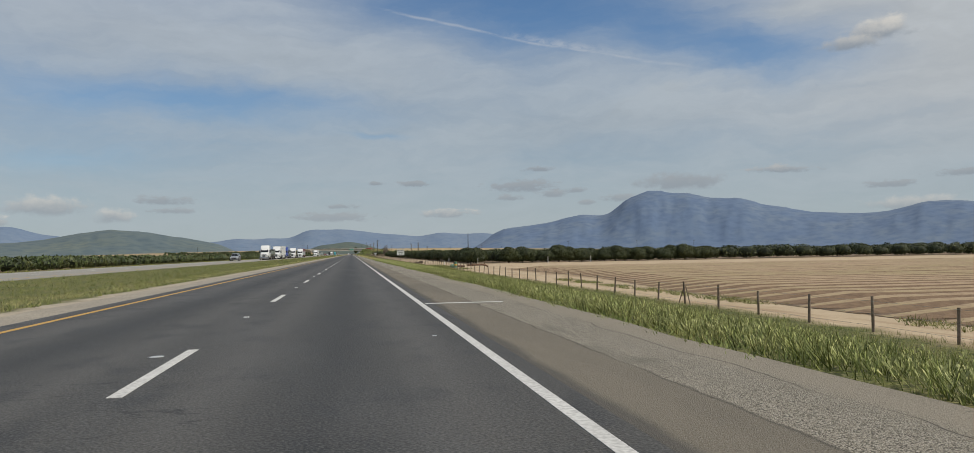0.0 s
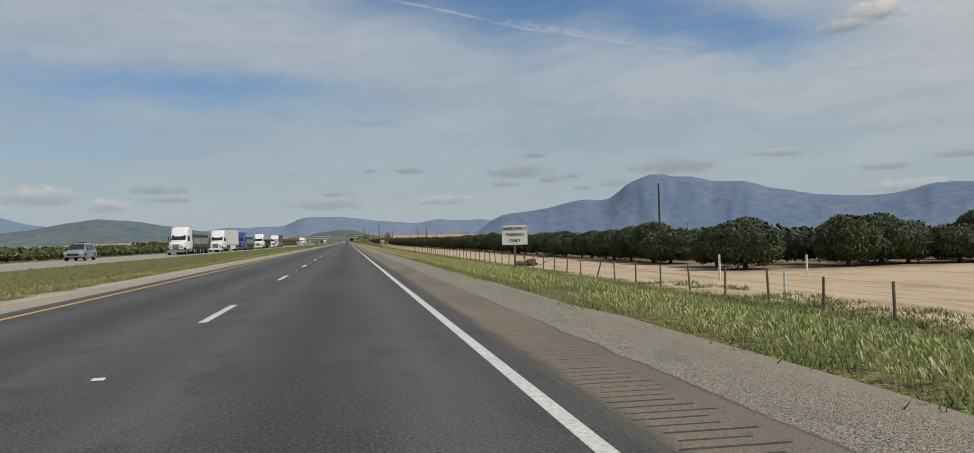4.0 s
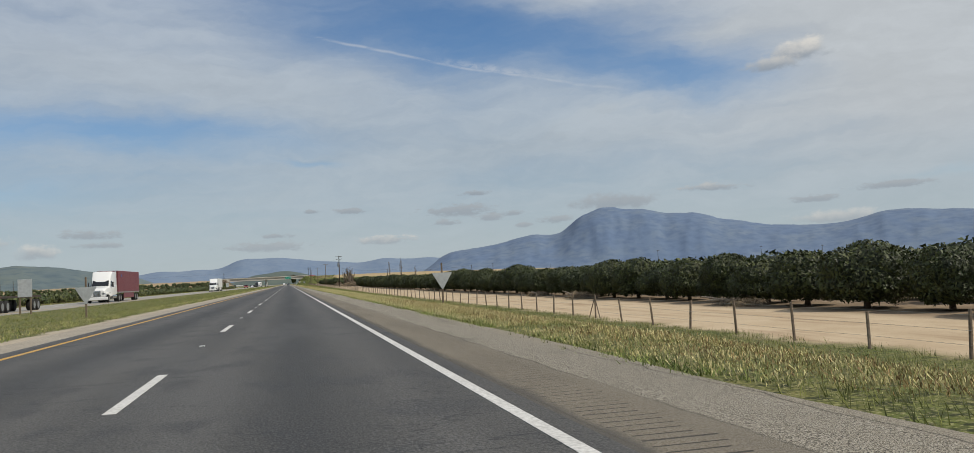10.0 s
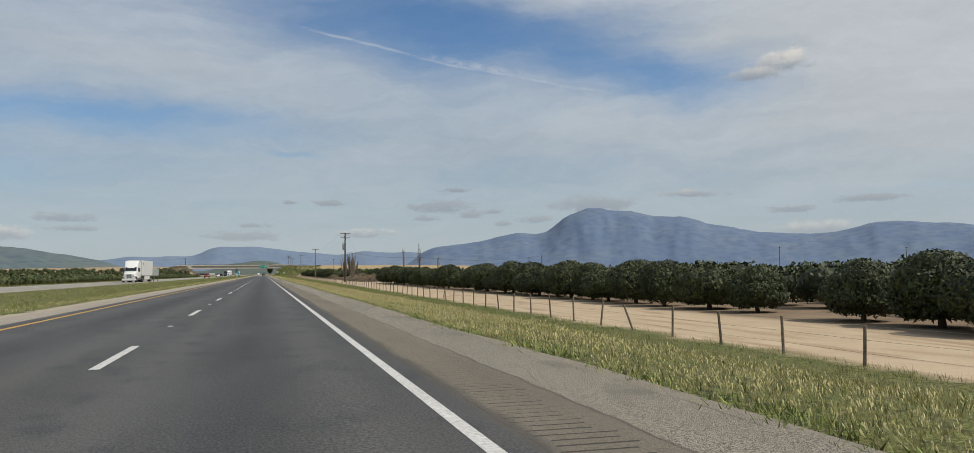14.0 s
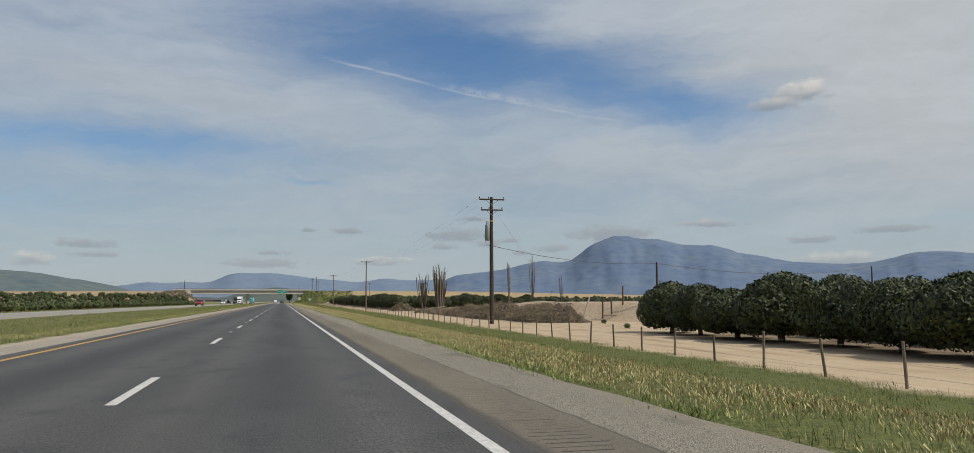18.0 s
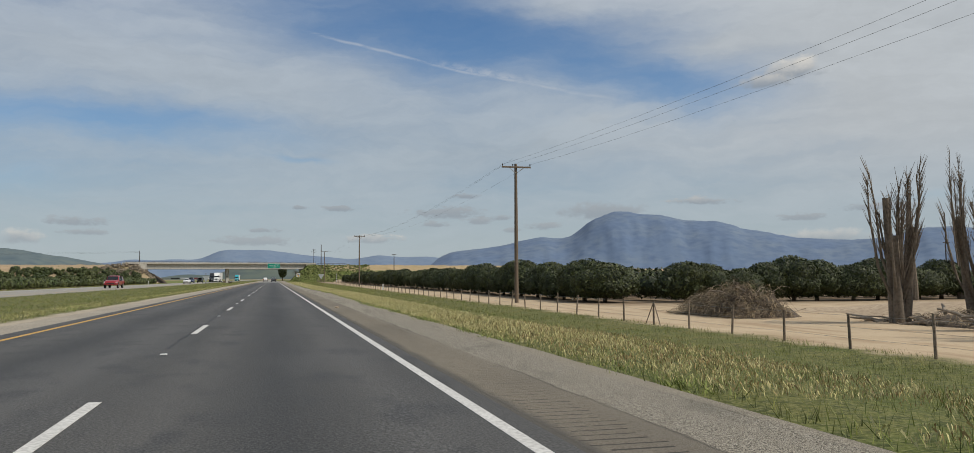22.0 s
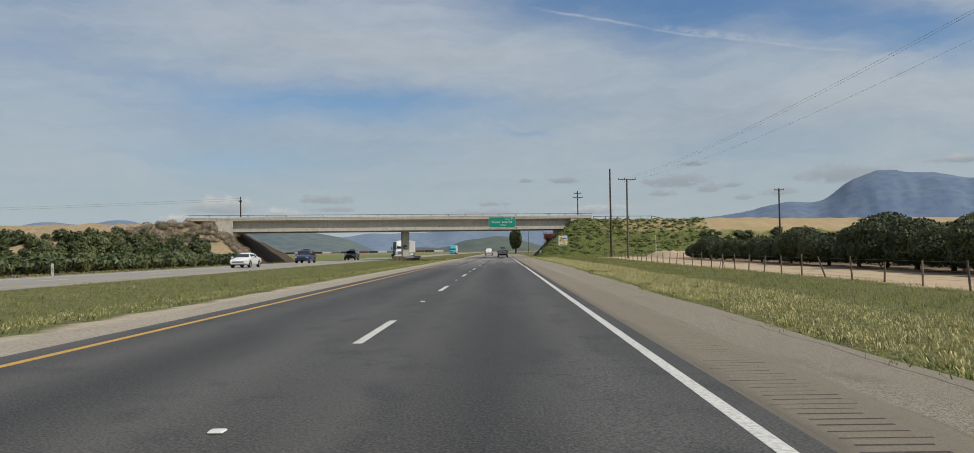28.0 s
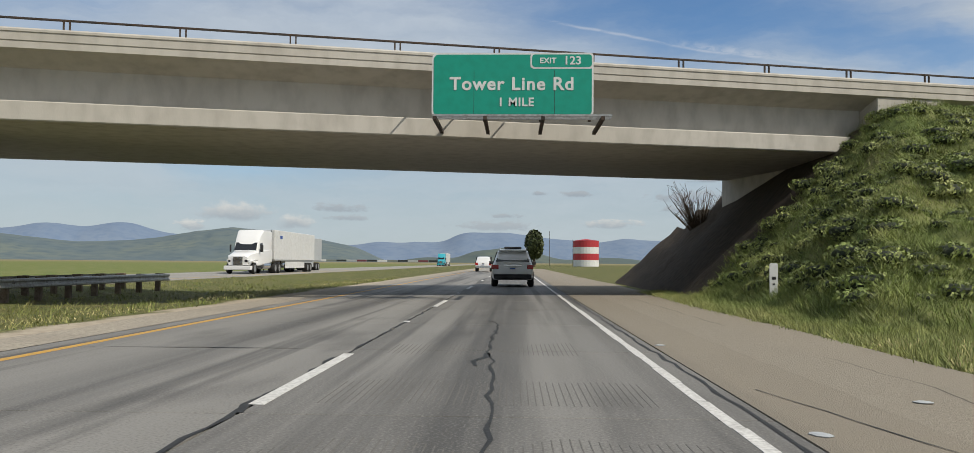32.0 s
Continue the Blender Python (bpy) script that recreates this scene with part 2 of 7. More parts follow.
def material(name, colours, rough=0.8, scales=(0.6, 9.0), bump=0.0, bump_scale=30.0, metal=0.0, island=False, piece=False, spread=0.25,
             stretch=(1, 1, 1), coat=0.0, spec=0.5, distance=0.01, world=True):
    """A surface with two scales of variation in world metres. colours: base, lighter or stained, and darker."""
    m = bpy.data.materials.new(name)
    m.use_nodes = True
    t = m.node_tree
    n, l = t.nodes, t.links
    bsdf = n["Principled BSDF"]
    bsdf.inputs["Roughness"].default_value = rough
    bsdf.inputs["Metallic"].default_value = metal
    bsdf.inputs["Specular IOR Level"].default_value = spec
    bsdf.inputs["Coat Weight"].default_value = coat
    base, light, dark = [tuple(PIGMENT * v for v in c) for c in ((colours * 3)[:3] if len(colours) < 3 else colours)]
    if world:
        where = n.new("ShaderNodeNewGeometry").outputs["Position"]
    else:
        where = n.new("ShaderNodeTexCoord").outputs["Object"]
    mp = n.new("ShaderNodeMapping")
    mp.inputs[3].default_value = stretch
    l.new(where, mp.inputs[0])

    def noisy(scale, detail, lo, hi):
        x = n.new("ShaderNodeTexNoise")
        l.new(mp.outputs[0], x.inputs["Vector"])
        x.inputs["Scale"].default_value, x.inputs["Detail"].default_value = scale, detail
        r = n.new("ShaderNodeMapRange")
        r.inputs[1].default_value, r.inputs[2].default_value = lo, hi
        l.new(x.outputs[0], r.inputs[0])
        return r.outputs[0], x.outputs[0]

    def mix(f, a, b):
        x = n.new("ShaderNodeMix")
        x.data_type = "RGBA"
        for i, v in ((0, f), (6, a), (7, b)):
            if isinstance(v, tuple):
                x.inputs[i].default_value = (*v, 1)
            else:
                l.new(v, x.inputs[i])
        return x.outputs[2]

    f1, _ = noisy(scales[0], 4, 0.38, 0.68)
    f2, fine = noisy(scales[1], 5, 0.42, 0.72)
    col = mix(f2, mix(f1, base, light), dark)
    if island or piece:
        src = n.new("ShaderNodeNewGeometry").outputs["Random Per Island"] if island else n.new("ShaderNodeObjectInfo").outputs["Random"]
        hv = n.new("ShaderNodeHueSaturation")
        r = n.new("ShaderNodeMapRange")
        r.inputs[3].default_value, r.inputs[4].default_value = 1 - spread, 1 + spread
        l.new(src, r.inputs[0])
        l.new(r.outputs[0], hv.inputs["Value"])
        l.new(col, hv.inputs["Color"])
        col = hv.outputs[0]
    l.new(col, bsdf.inputs["Base Color"])
    if bump:
        _, b = noisy(bump_scale, 4, 0, 1)
        k = n.new("ShaderNodeBump")
        k.inputs["Strength"].default_value, k.inputs["Distance"].default_value = bump, distance
        l.new(b, k.inputs["Height"])
        l.new(k.outputs[0], bsdf.inputs["Normal"])
    return m


def plain(name, colour, rough=0.5, metal=0.0, coat=0.0, spec=0.5):
    m = bpy.data.materials.new(name)
    m.use_nodes = True
    b = m.node_tree.nodes["Principled BSDF"]
    b.inputs["Base Color"].default_value = (*colour, 1)
    b.inputs["Roughness"].default_value, b.inputs["Metallic"].default_value = rough, metal
    b.inputs["Coat Weight"].default_value, b.inputs["Specular IOR Level"].default_value = coat, spec
    return m


def masked_nodes(m):
    """Tools to lay one surface over another by place, with ragged borders."""
    n, l = m.node_tree.nodes, m.node_tree.links
    pos = n.new("ShaderNodeNewGeometry").outputs["Position"]
    sp = n.new("ShaderNodeSeparateXYZ")
    l.new(pos, sp.inputs[0])

    def math_(op, a, b=0.0, clamp=False):
        k = n.new("ShaderNodeMath")
        k.operation, k.use_clamp = op, clamp
        for i, v in enumerate((a, b)):
            if isinstance(v, (int, float)):
                k.inputs[i].default_value = v
            else:
                l.new(v, k.inputs[i])
        return k.outputs[0]

    def noise_(scale, detail=4, stretch=(1, 1, 1)):
        mp = n.new("ShaderNodeMapping")
        mp.inputs[3].default_value = stretch
        l.new(pos, mp.inputs[0])
        k = n.new("ShaderNodeTexNoise")
        l.new(mp.outputs[0], k.inputs["Vector"])
        k.inputs["Scale"].default_value, k.inputs["Detail"].default_value = scale, detail
        return k.outputs[0]

    def step(v, lo, hi):
        k = n.new("ShaderNodeMapRange")
        l.new(v, k.inputs[0])
        k.inputs[1].default_value, k.inputs[2].default_value = lo, hi
        return k.outputs[0]

    def mix(f, a, b):
        x = n.new("ShaderNodeMix")
        x.data_type = "RGBA"
        for i, v in ((0, f), (6, a), (7, b)):
            if isinstance(v, tuple):
                x.inputs[i].default_value = (*(PIGMENT * k for k in v), 1)
            elif isinstance(v, (int, float)):
                x.inputs[i].default_value = v
            else:
                l.new(v, x.inputs[i])
        return x.outputs[2]

    def bump(v, strength, distance):
        k = n.new("ShaderNodeBump")
        k.inputs["Strength"].default_value, k.inputs["Distance"].default_value = strength, distance
        l.new(v, k.inputs["Height"])
        l.new(k.outputs[0], n["Principled BSDF"].inputs["Normal"])

    def out(c, rough=0.95, spec=0.2):
        b = n["Principled BSDF"]
        l.new(c, b.inputs["Base Color"])
        b.inputs["Roughness"].default_value = rough
        b.inputs["Specular IOR Level"].default_value = spec

    return sp.outputs, math_, noise_, step, mix, bump, out


def ground_material():
    m = bpy.data.materials.new("ground_soil_and_turf")
    m.use_nodes = True
    (x, y, z), math_, noise_, step, mix, bump, out = masked_nodes(m)
    big, mid, fine = noise_(0.03, 4), noise_(0.5, 5), noise_(6.0, 5)
    rag = math_("MULTIPLY", math_("SUBTRACT", mid, 0.5), 2.2)
    xr = math_("ADD", x, rag)
    turf = mix(step(mid, 0.35, 0.7), (0.125, 0.148, 0.036), (0.20, 0.18, 0.065))
    turf = mix(step(fine, 0.45, 0.65), turf, (0.045, 0.052, 0.02))
    turf = mix(math_("MULTIPLY", step(noise_(22.0, 4), 0.54, 0.66), 0.7), turf, (0.36, 0.33, 0.17))
    turf = mix(math_("MULTIPLY", step(noise_(22.0, 4), 0.46, 0.36), 0.8), turf, (0.03, 0.035, 0.014))
    green_run = math_("MULTIPLY", math_("MULTIPLY", step(math_("ADD", y, math_("MULTIPLY", rag, 8.0)), 415, 445), step(math_("ADD", y, math_("MULTIPLY", rag, 8.0)), 665, 635)), step(x, 0.0, 2.0))
    turf = mix(math_("MULTIPLY", green_run, 0.45), turf, (0.09, 0.115, 0.028))
    sand = mix(step(mid, 0.3, 0.75), (0.48, 0.37, 0.245), (0.57, 0.455, 0.315))
    sand = mix(step(noise_(1.2, 5, (1.0, 0.12, 1)), 0.52, 0.66), sand, (0.40, 0.295, 0.19))
    sand = mix(math_("MULTIPLY", step(fine, 0.55, 0.8), 0.5), sand, (0.33, 0.24, 0.16))
    litter = mix(step(mid, 0.35, 0.7), (0.20, 0.145, 0.095), (0.30, 0.225, 0.15))
    field = mix(step(noise_(0.9, 5, (0.25, 3.2, 1)), 0.35, 0.7), (0.33, 0.228, 0.14), (0.24, 0.162, 0.10))
    field = mix(step(noise_(0.06, 3, (1, 2.5, 1)), 0.5, 0.7), field, (0.34, 0.27, 0.14))
    gravel = mix(step(fine, 0.4, 0.7), (0.47, 0.405, 0.315), (0.36, 0.305, 0.235))
    far = mix(step(big, 0.4, 0.65), (0.20, 0.19, 0.085), (0.33, 0.255, 0.15))
    # right of the road: turf, then the sandy track and the orchard floor or the ploughed field
    fence = math_("ADD", math_("MULTIPLY", step(y, 420, 640), 1.9), 15.25)
    c = mix(step(math_("SUBTRACT", xr, fence), -0.4, 0.6), turf, sand)
    c = mix(math_("MULTIPLY", step(xr, 22.4, 24.0), math_("MAXIMUM", math_("MULTIPLY", step(y, 155, 159), step(y, 561, 556)), step(y, 684, 690))), c, litter)
    c = mix(math_("MULTIPLY", step(xr, 20.0, 22.0), step(math_("ADD", y, rag), 112, 106)), c, field)
    c = mix(step(math_("ADD", y, math_("MULTIPLY", x, 0.1)), 1000, 1020), c, turf)
    # left of the road: gravel edge, median, verge and the far orchard
    left = mix(step(math_("ADD", x, math_("MULTIPLY", rag, 1.0)), -6.0, -6.5), gravel, turf)
    left = mix(step(math_("ADD", x, math_("MULTIPLY", rag, 2.0)), -34, -37), left, litter)
    left = mix(step(x, -60, -75), left, far)
    meadow = mix(step(mid, 0.4, 0.65), (0.13, 0.175, 0.045), (0.22, 0.215, 0.08))
    left = mix(math_("MULTIPLY", step(math_("SUBTRACT", y, math_("MULTIPLY", x, 0.25)), 985, 995), step(x, -29, -31)), left, meadow)
    c = mix(step(x, 0.5, -0.5), c, left)
    c = mix(step(x, 420, 600), c, far)
    c = mix(step(y, 1300, 1800), c, far)
    out(c)
    bump(math_("ADD", fine, math_("MULTIPLY", noise_(25.0, 3), 0.4)), 0.6, 0.05)
    return m


def asphalt_material():
    m = bpy.data.materials.new("worn_asphalt")
    m.use_nodes = True
    (x, y, z), math_, noise_, step, mix, bump, out = masked_nodes(m)
    grain, patch, chips = noise_(46.0, 3), noise_(0.8, 5, (1, 0.12, 1)), noise_(26.0, 4, (1, 0.7, 1))
    c = mix(step(patch, 0.3, 0.75), (0.052, 0.049, 0.044), (0.082, 0.077, 0.069))
    # paler polished wheel tracks and a darker oil strip down the middle of each lane
    lane = math_("PINGPONG", math_("ADD", x, 3.66), 1.83)
    wheel = math_("SUBTRACT", 1.0, math_("MULTIPLY", math_("ABSOLUTE", math_("SUBTRACT", lane, 0.75)), 2.2), True)
    c = mix(math_("MULTIPLY", wheel, 0.5), c, (0.115, 0.108, 0.098))
    c = mix(math_("MULTIPLY", step(math_("ADD", lane, math_("MULTIPLY", patch, 0.5)), 1.35, 2.0), 0.8), c, (0.022, 0.021, 0.020))
    c = mix(math_("MULTIPLY", step(noise_(0.28, 4, (1.6, 0.3, 1)), 0.5, 0.62), 0.35), c, (0.105, 0.103, 0.10))
    c = mix(math_("MULTIPLY", step(noise_(1.5, 7, (1, 0.5, 1)), 0.53, 0.66), 0.65), c, (0.028, 0.028, 0.029))
    # crumbled coarse bands along the lane seam and outside the wheel track
    seam = math_("SUBTRACT", 1.0, math_("MULTIPLY", math_("ABSOLUTE", math_("ADD", x, 0.1)), 2.2), True)
    rim = math_("SUBTRACT", 1.0, math_("MULTIPLY", math_("ABSOLUTE", math_("SUBTRACT", x, 2.9)), 1.6), True)
    coarse = math_("MULTIPLY", math_("MAXIMUM", seam, rim), step(noise_(0.5, 4, (1, 0.25, 1)), 0.42, 0.6), True)
    speck = math_("ADD", 0.16, math_("MULTIPLY", coarse, 0.55))
    c = mix(math_("MULTIPLY", step(chips, 0.53, 0.62), speck), c, (0.16, 0.157, 0.152))
    c = mix(math_("MULTIPLY", step(chips, 0.46, 0.38), speck), c, (0.012, 0.012, 0.013))
    c = mix(math_("MULTIPLY", step(grain, 0.5, 0.62), 0.34), c, (0.19, 0.18, 0.165))
    c = mix(math_("MULTIPLY", step(grain, 0.48, 0.38), 0.5), c, (0.010, 0.010, 0.009))
    # hairline cracks across the lanes
    web = math_("ABSOLUTE", math_("SUBTRACT", noise_(0.9, 6, (0.35, 1.0, 1)), 0.5))
    c = mix(math_("MULTIPLY", math_("MULTIPLY", step(web, 0.006, 0.0), step(noise_(0.16, 2), 0.5, 0.6)), 0.8), c, (0.012, 0.012, 0.012))
    out(c, 0.66, 0.4)
    bump(math_("ADD", grain, math_("MULTIPLY", chips, 0.6)), 0.55, 0.012)
    return m


def shoulder_material():
    m = bpy.data.materials.new("coarse_chip_shoulder")
    m.use_nodes = True
    (x, y, z), math_, noise_, step, mix, bump, out = masked_nodes(m)
    grain, patch, mid = noise_(85.0, 2), noise_(0.7, 5, (1, 0.2, 1)), noise_(38.0, 3)
    c = mix(step(patch, 0.3, 0.75), (0.225, 0.196, 0.144), (0.29, 0.254, 0.190))
    c = mix(math_("MULTIPLY", step(mid, 0.52, 0.62), 0.6), c, (0.42, 0.395, 0.345))
    c = mix(math_("MULTIPLY", step(mid, 0.47, 0.38), 0.7), c, (0.06, 0.053, 0.044))
    c = mix(math_("MULTIPLY", step(grain, 0.5, 0.58), 0.9), c, (0.43, 0.395, 0.33))
    c = mix(math_("MULTIPLY", step(grain, 0.48, 0.40), 0.9), c, (0.04, 0.036, 0.03))
    # oily and greenish stains with their own outlines
    c = mix(math_("MULTIPLY", step(noise_(1.1, 5, (1, 0.4, 1)), 0.58, 0.70), 0.45), c, (0.10, 0.092, 0.072))
    # smooth brown-grey sealed band that carries the grooves, with a ragged dark rim, and a dark strip beside the line
    ragged = math_("ADD", x, math_("MULTIPLY", math_("SUBTRACT", noise_(1.6, 5, (1, 0.5, 1)), 0.5), 0.22))
    band = mix(step(mid, 0.42, 0.60), (0.175, 0.150, 0.113), (0.228, 0.198, 0.150))
    band = mix(math_("MULTIPLY", step(grain, 0.5, 0.6), 0.45), band, (0.24, 0.22, 0.19))
    band = mix(math_("MULTIPLY", step(patch, 0.45, 0.62), 0.5), band, (0.125, 0.109, 0.088))
    c = mix(math_("MULTIPLY", step(ragged, 4.93, 4.86), 0.85), c, band)
    rim = math_("SUBTRACT", 1.0, math_("MULTIPLY", math_("ABSOLUTE", math_("SUBTRACT", ragged, 4.90)), 28.0), True)
    c = mix(math_("MULTIPLY", math_("MULTIPLY", rim, 0.7), step(patch, 0.38, 0.55)), c, (0.05, 0.043, 0.035))
    c = mix(math_("MULTIPLY", step(ragged, 4.12, 4.0), 0.7), c, (0.075, 0.071, 0.066))
    dusty = mix(step(mid, 0.4, 0.65), (0.275, 0.25, 0.208), (0.225, 0.203, 0.167))
    c = mix(math_("MULTIPLY", step(math_("ADD", y, math_("MULTIPLY", patch, 16.0)), 942, 956), 0.5), c, dusty)
    c = mix(math_("MULTIPLY", step(math_("ADD", y, math_("MULTIPLY", patch, 60.0)), 810, 880), 0.5), c, (0.33, 0.285, 0.22))
    # earth washed over the outer rim
    c = mix(math_("MULTIPLY", step(math_("ADD", ragged, math_("MULTIPLY", patch, 0.5)), 6.05, 6.35), 0.75), c, (0.30, 0.262, 0.205))
    # long thin crack
    wander = math_("ADD", x, math_("MULTIPLY", noise_(0.5, 4, (0.0, 1, 0)), 0.5))
    crack_ = math_("MULTIPLY", math_("SUBTRACT", 1.0, math_("MULTIPLY", math_("ABSOLUTE", math_("SUBTRACT", wander, 6.15)), 45.0), True), step(noise_(0.12, 2, (0, 1, 0)), 0.46, 0.52))
    c = mix(math_("MULTIPLY", crack_, 0.8), c, (0.035, 0.03, 0.025))
    out(c, 0.85, 0.3)
    bump(math_("ADD", grain, math_("MULTIPLY", mid, 0.5)), 0.8, 0.02)
    return m


GROUND = ground_material()
ASPHALT = asphalt_material()
SHOULDER = shoulder_material()
GROOVE = material("groove_bottom", [(0.048, 0.041, 0.033), (0.07, 0.06, 0.048), (0.032, 0.027, 0.022)], 0.95, (1.0, 20.0), 0.4)


def concrete_material(name, pale, grey, track):
    """Old concrete: pale wheel tracks, a dark oil strip, and rubber-blackened slabs where the asphalt ends."""
    m = bpy.data.materials.new(name)
    m.use_nodes = True
    (x, y, z), math_, noise_, step, mix, bump, out = masked_nodes(m)
    mid, long_, grain = noise_(1.1, 5, (1, 0.3, 1)), noise_(0.45, 4, (2.2, 0.12, 1)), noise_(45.0, 3)
    lane = math_("PINGPONG", math_("ADD", x, 3.66), 1.83)
    wheel = math_("SUBTRACT", 1.0, math_("MULTIPLY", math_("ABSOLUTE", math_("SUBTRACT", lane, 0.8)), 1.5), True)
    c = mix(step(long_, 0.35, 0.65), pale, grey)
    c = mix(math_("MULTIPLY", wheel, 0.45), c, track)
    c = mix(math_("MULTIPLY", step(math_("ADD", lane, math_("MULTIPLY", long_, 0.5)), 1.5, 2.0), 0.75), c, (0.070, 0.068, 0.065))
    c = mix(math_("MULTIPLY", step(mid, 0.52, 0.68), 0.55), c, (0.085, 0.081, 0.076))
    c = mix(math_("MULTIPLY", step(noise_(0.35, 5, (3.0, 0.06, 1)), 0.52, 0.62), 0.45), c, (0.30, 0.288, 0.265))
    c = mix(math_("MULTIPLY", step(grain, 0.52, 0.66), 0.4), c, (0.33, 0.315, 0.29))
    c = mix(math_("MULTIPLY", step(grain, 0.46, 0.36), 0.4), c, (0.09, 0.086, 0.08))
    worn = math_("ADD", y, math_("MULTIPLY", math_("ADD", long_, mid), 14.0))
    c = mix(math_("MULTIPLY", step(worn, 926, 904), 0.8), c, (0.065, 0.064, 0.063))
    streaks = noise_(1.0, 6, (2.4, 0.05, 1))
    c = mix(math_("MULTIPLY", step(streaks, 0.53, 0.66), 0.6), c, (0.040, 0.039, 0.038))
    c = mix(math_("MULTIPLY", step(streaks, 0.46, 0.36), 0.35), c, (0.24, 0.232, 0.215))
    tone = m.node_tree.nodes.new("ShaderNodeHueSaturation")
    rnd = m.node_tree.nodes.new("ShaderNodeObjectInfo").outputs["Random"]
    m.node_tree.links.new(math_("ADD", math_("MULTIPLY", rnd, 0.18), 0.91), tone.inputs["Value"])
    m.node_tree.links.new(c, tone.inputs["Color"])
    out(tone.outputs[0], 0.68, 0.4)
    bump(grain, 0.4, 0.01)
    return m


CONCRETE_ROAD = concrete_material("grooved_concrete_pavement", (0.25, 0.24, 0.22), (0.19, 0.182, 0.168), (0.28, 0.268, 0.246))
OPP_ROAD = material("pale_worn_roadway", [(0.30, 0.285, 0.255), (0.36, 0.34, 0.30), (0.24, 0.225, 0.20)], 0.9, (0.3, 6.0), 0.2)
WHITE_LINE = material("worn_white_road_paint", [(0.72, 0.71, 0.68), (0.62, 0.61, 0.58), (0.42, 0.41, 0.39)], 0.7, (2.0, 22.0), 0.2)
YELLOW_LINE = material("worn_yellow_road_paint", [(0.66, 0.36, 0.055), (0.58, 0.33, 0.07), (0.38, 0.25, 0.09)], 0.7, (2.0, 22.0), 0.2)
TAR = material("black_crack_sealant", [(0.02, 0.02, 0.02), (0.03, 0.03, 0.03), (0.012, 0.012, 0.012)], 0.6, (2.0, 30.0), 0.3)
BRIDGE = material("weathered_bridge_concrete", [(0.52, 0.49, 0.43), (0.57, 0.54, 0.48), (0.43, 0.40, 0.35)], 0.85, (0.18, 2.2), 0.25, 25.0, stretch=(1, 1, 0.45))
TWIG_DARK = material("grey_dead_poplar_wood", [(0.17, 0.135, 0.10), (0.22, 0.18, 0.14), (0.10, 0.08, 0.06)], 0.95, (0.8, 9.0), 0.4)
HEAP_SOIL = material("rooty_dark_soil", [(0.085, 0.062, 0.044), (0.17, 0.125, 0.085), (0.04, 0.03, 0.022)], 0.95, (0.6, 5.0), 0.8, 9.0, distance=0.08)
CONCRETE_LANE = concrete_material("tyre_darkened_concrete", (0.165, 0.158, 0.146), (0.115, 0.111, 0.104), (0.205, 0.196, 0.181))
TINING = material("tined_concrete", [(0.15, 0.143, 0.132), (0.175, 0.166, 0.152), (0.12, 0.114, 0.105)], 0.9, (0.8, 20.0), 0.2)
FROND = material("dry_palm_fronds", [(0.26, 0.195, 0.12), (0.36, 0.28, 0.17), (0.10, 0.075, 0.05)], 0.9, (0.35, 2.5), island=True, spread=0.6)
def bank_material():
    """Turf low on the bank, bare tan soil along its crest."""
    m = bpy.data.materials.new("bank_turf_and_crest")
    m.use_nodes = True
    (x, y, z), math_, noise_, step, mix, bump, out = masked_nodes(m)
    mid, fine = noise_(0.4, 5), noise_(3.0, 5)
    c = mix(step(mid, 0.4, 0.7), (0.13, 0.165, 0.05), (0.21, 0.20, 0.085))
    c = mix(step(fine, 0.5, 0.75), c, (0.06, 0.075, 0.025))
    dry = mix(step(mid, 0.35, 0.7), (0.42, 0.32, 0.20), (0.34, 0.27, 0.15))
    crest = math_("ADD", z, math_("MULTIPLY", math_("SUBTRACT", mid, 0.5), 2.5))
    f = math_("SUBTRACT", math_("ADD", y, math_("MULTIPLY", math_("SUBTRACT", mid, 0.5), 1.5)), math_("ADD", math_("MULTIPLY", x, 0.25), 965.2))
    # Bare earth under and behind the deck, darkened to paint in its shadow.
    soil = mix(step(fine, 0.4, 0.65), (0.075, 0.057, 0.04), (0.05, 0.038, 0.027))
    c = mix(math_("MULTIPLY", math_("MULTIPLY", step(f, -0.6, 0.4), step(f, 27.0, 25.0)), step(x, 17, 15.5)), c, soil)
    c = mix(math_("MULTIPLY", step(math_("ADD", crest, math_("MULTIPLY", x, 0.012)), 4.5, 5.1), step(x, 17, 24)), c, dry)
    out(c)
    bump(math_("ADD", mid, fine), 0.7, 0.08)
    return m


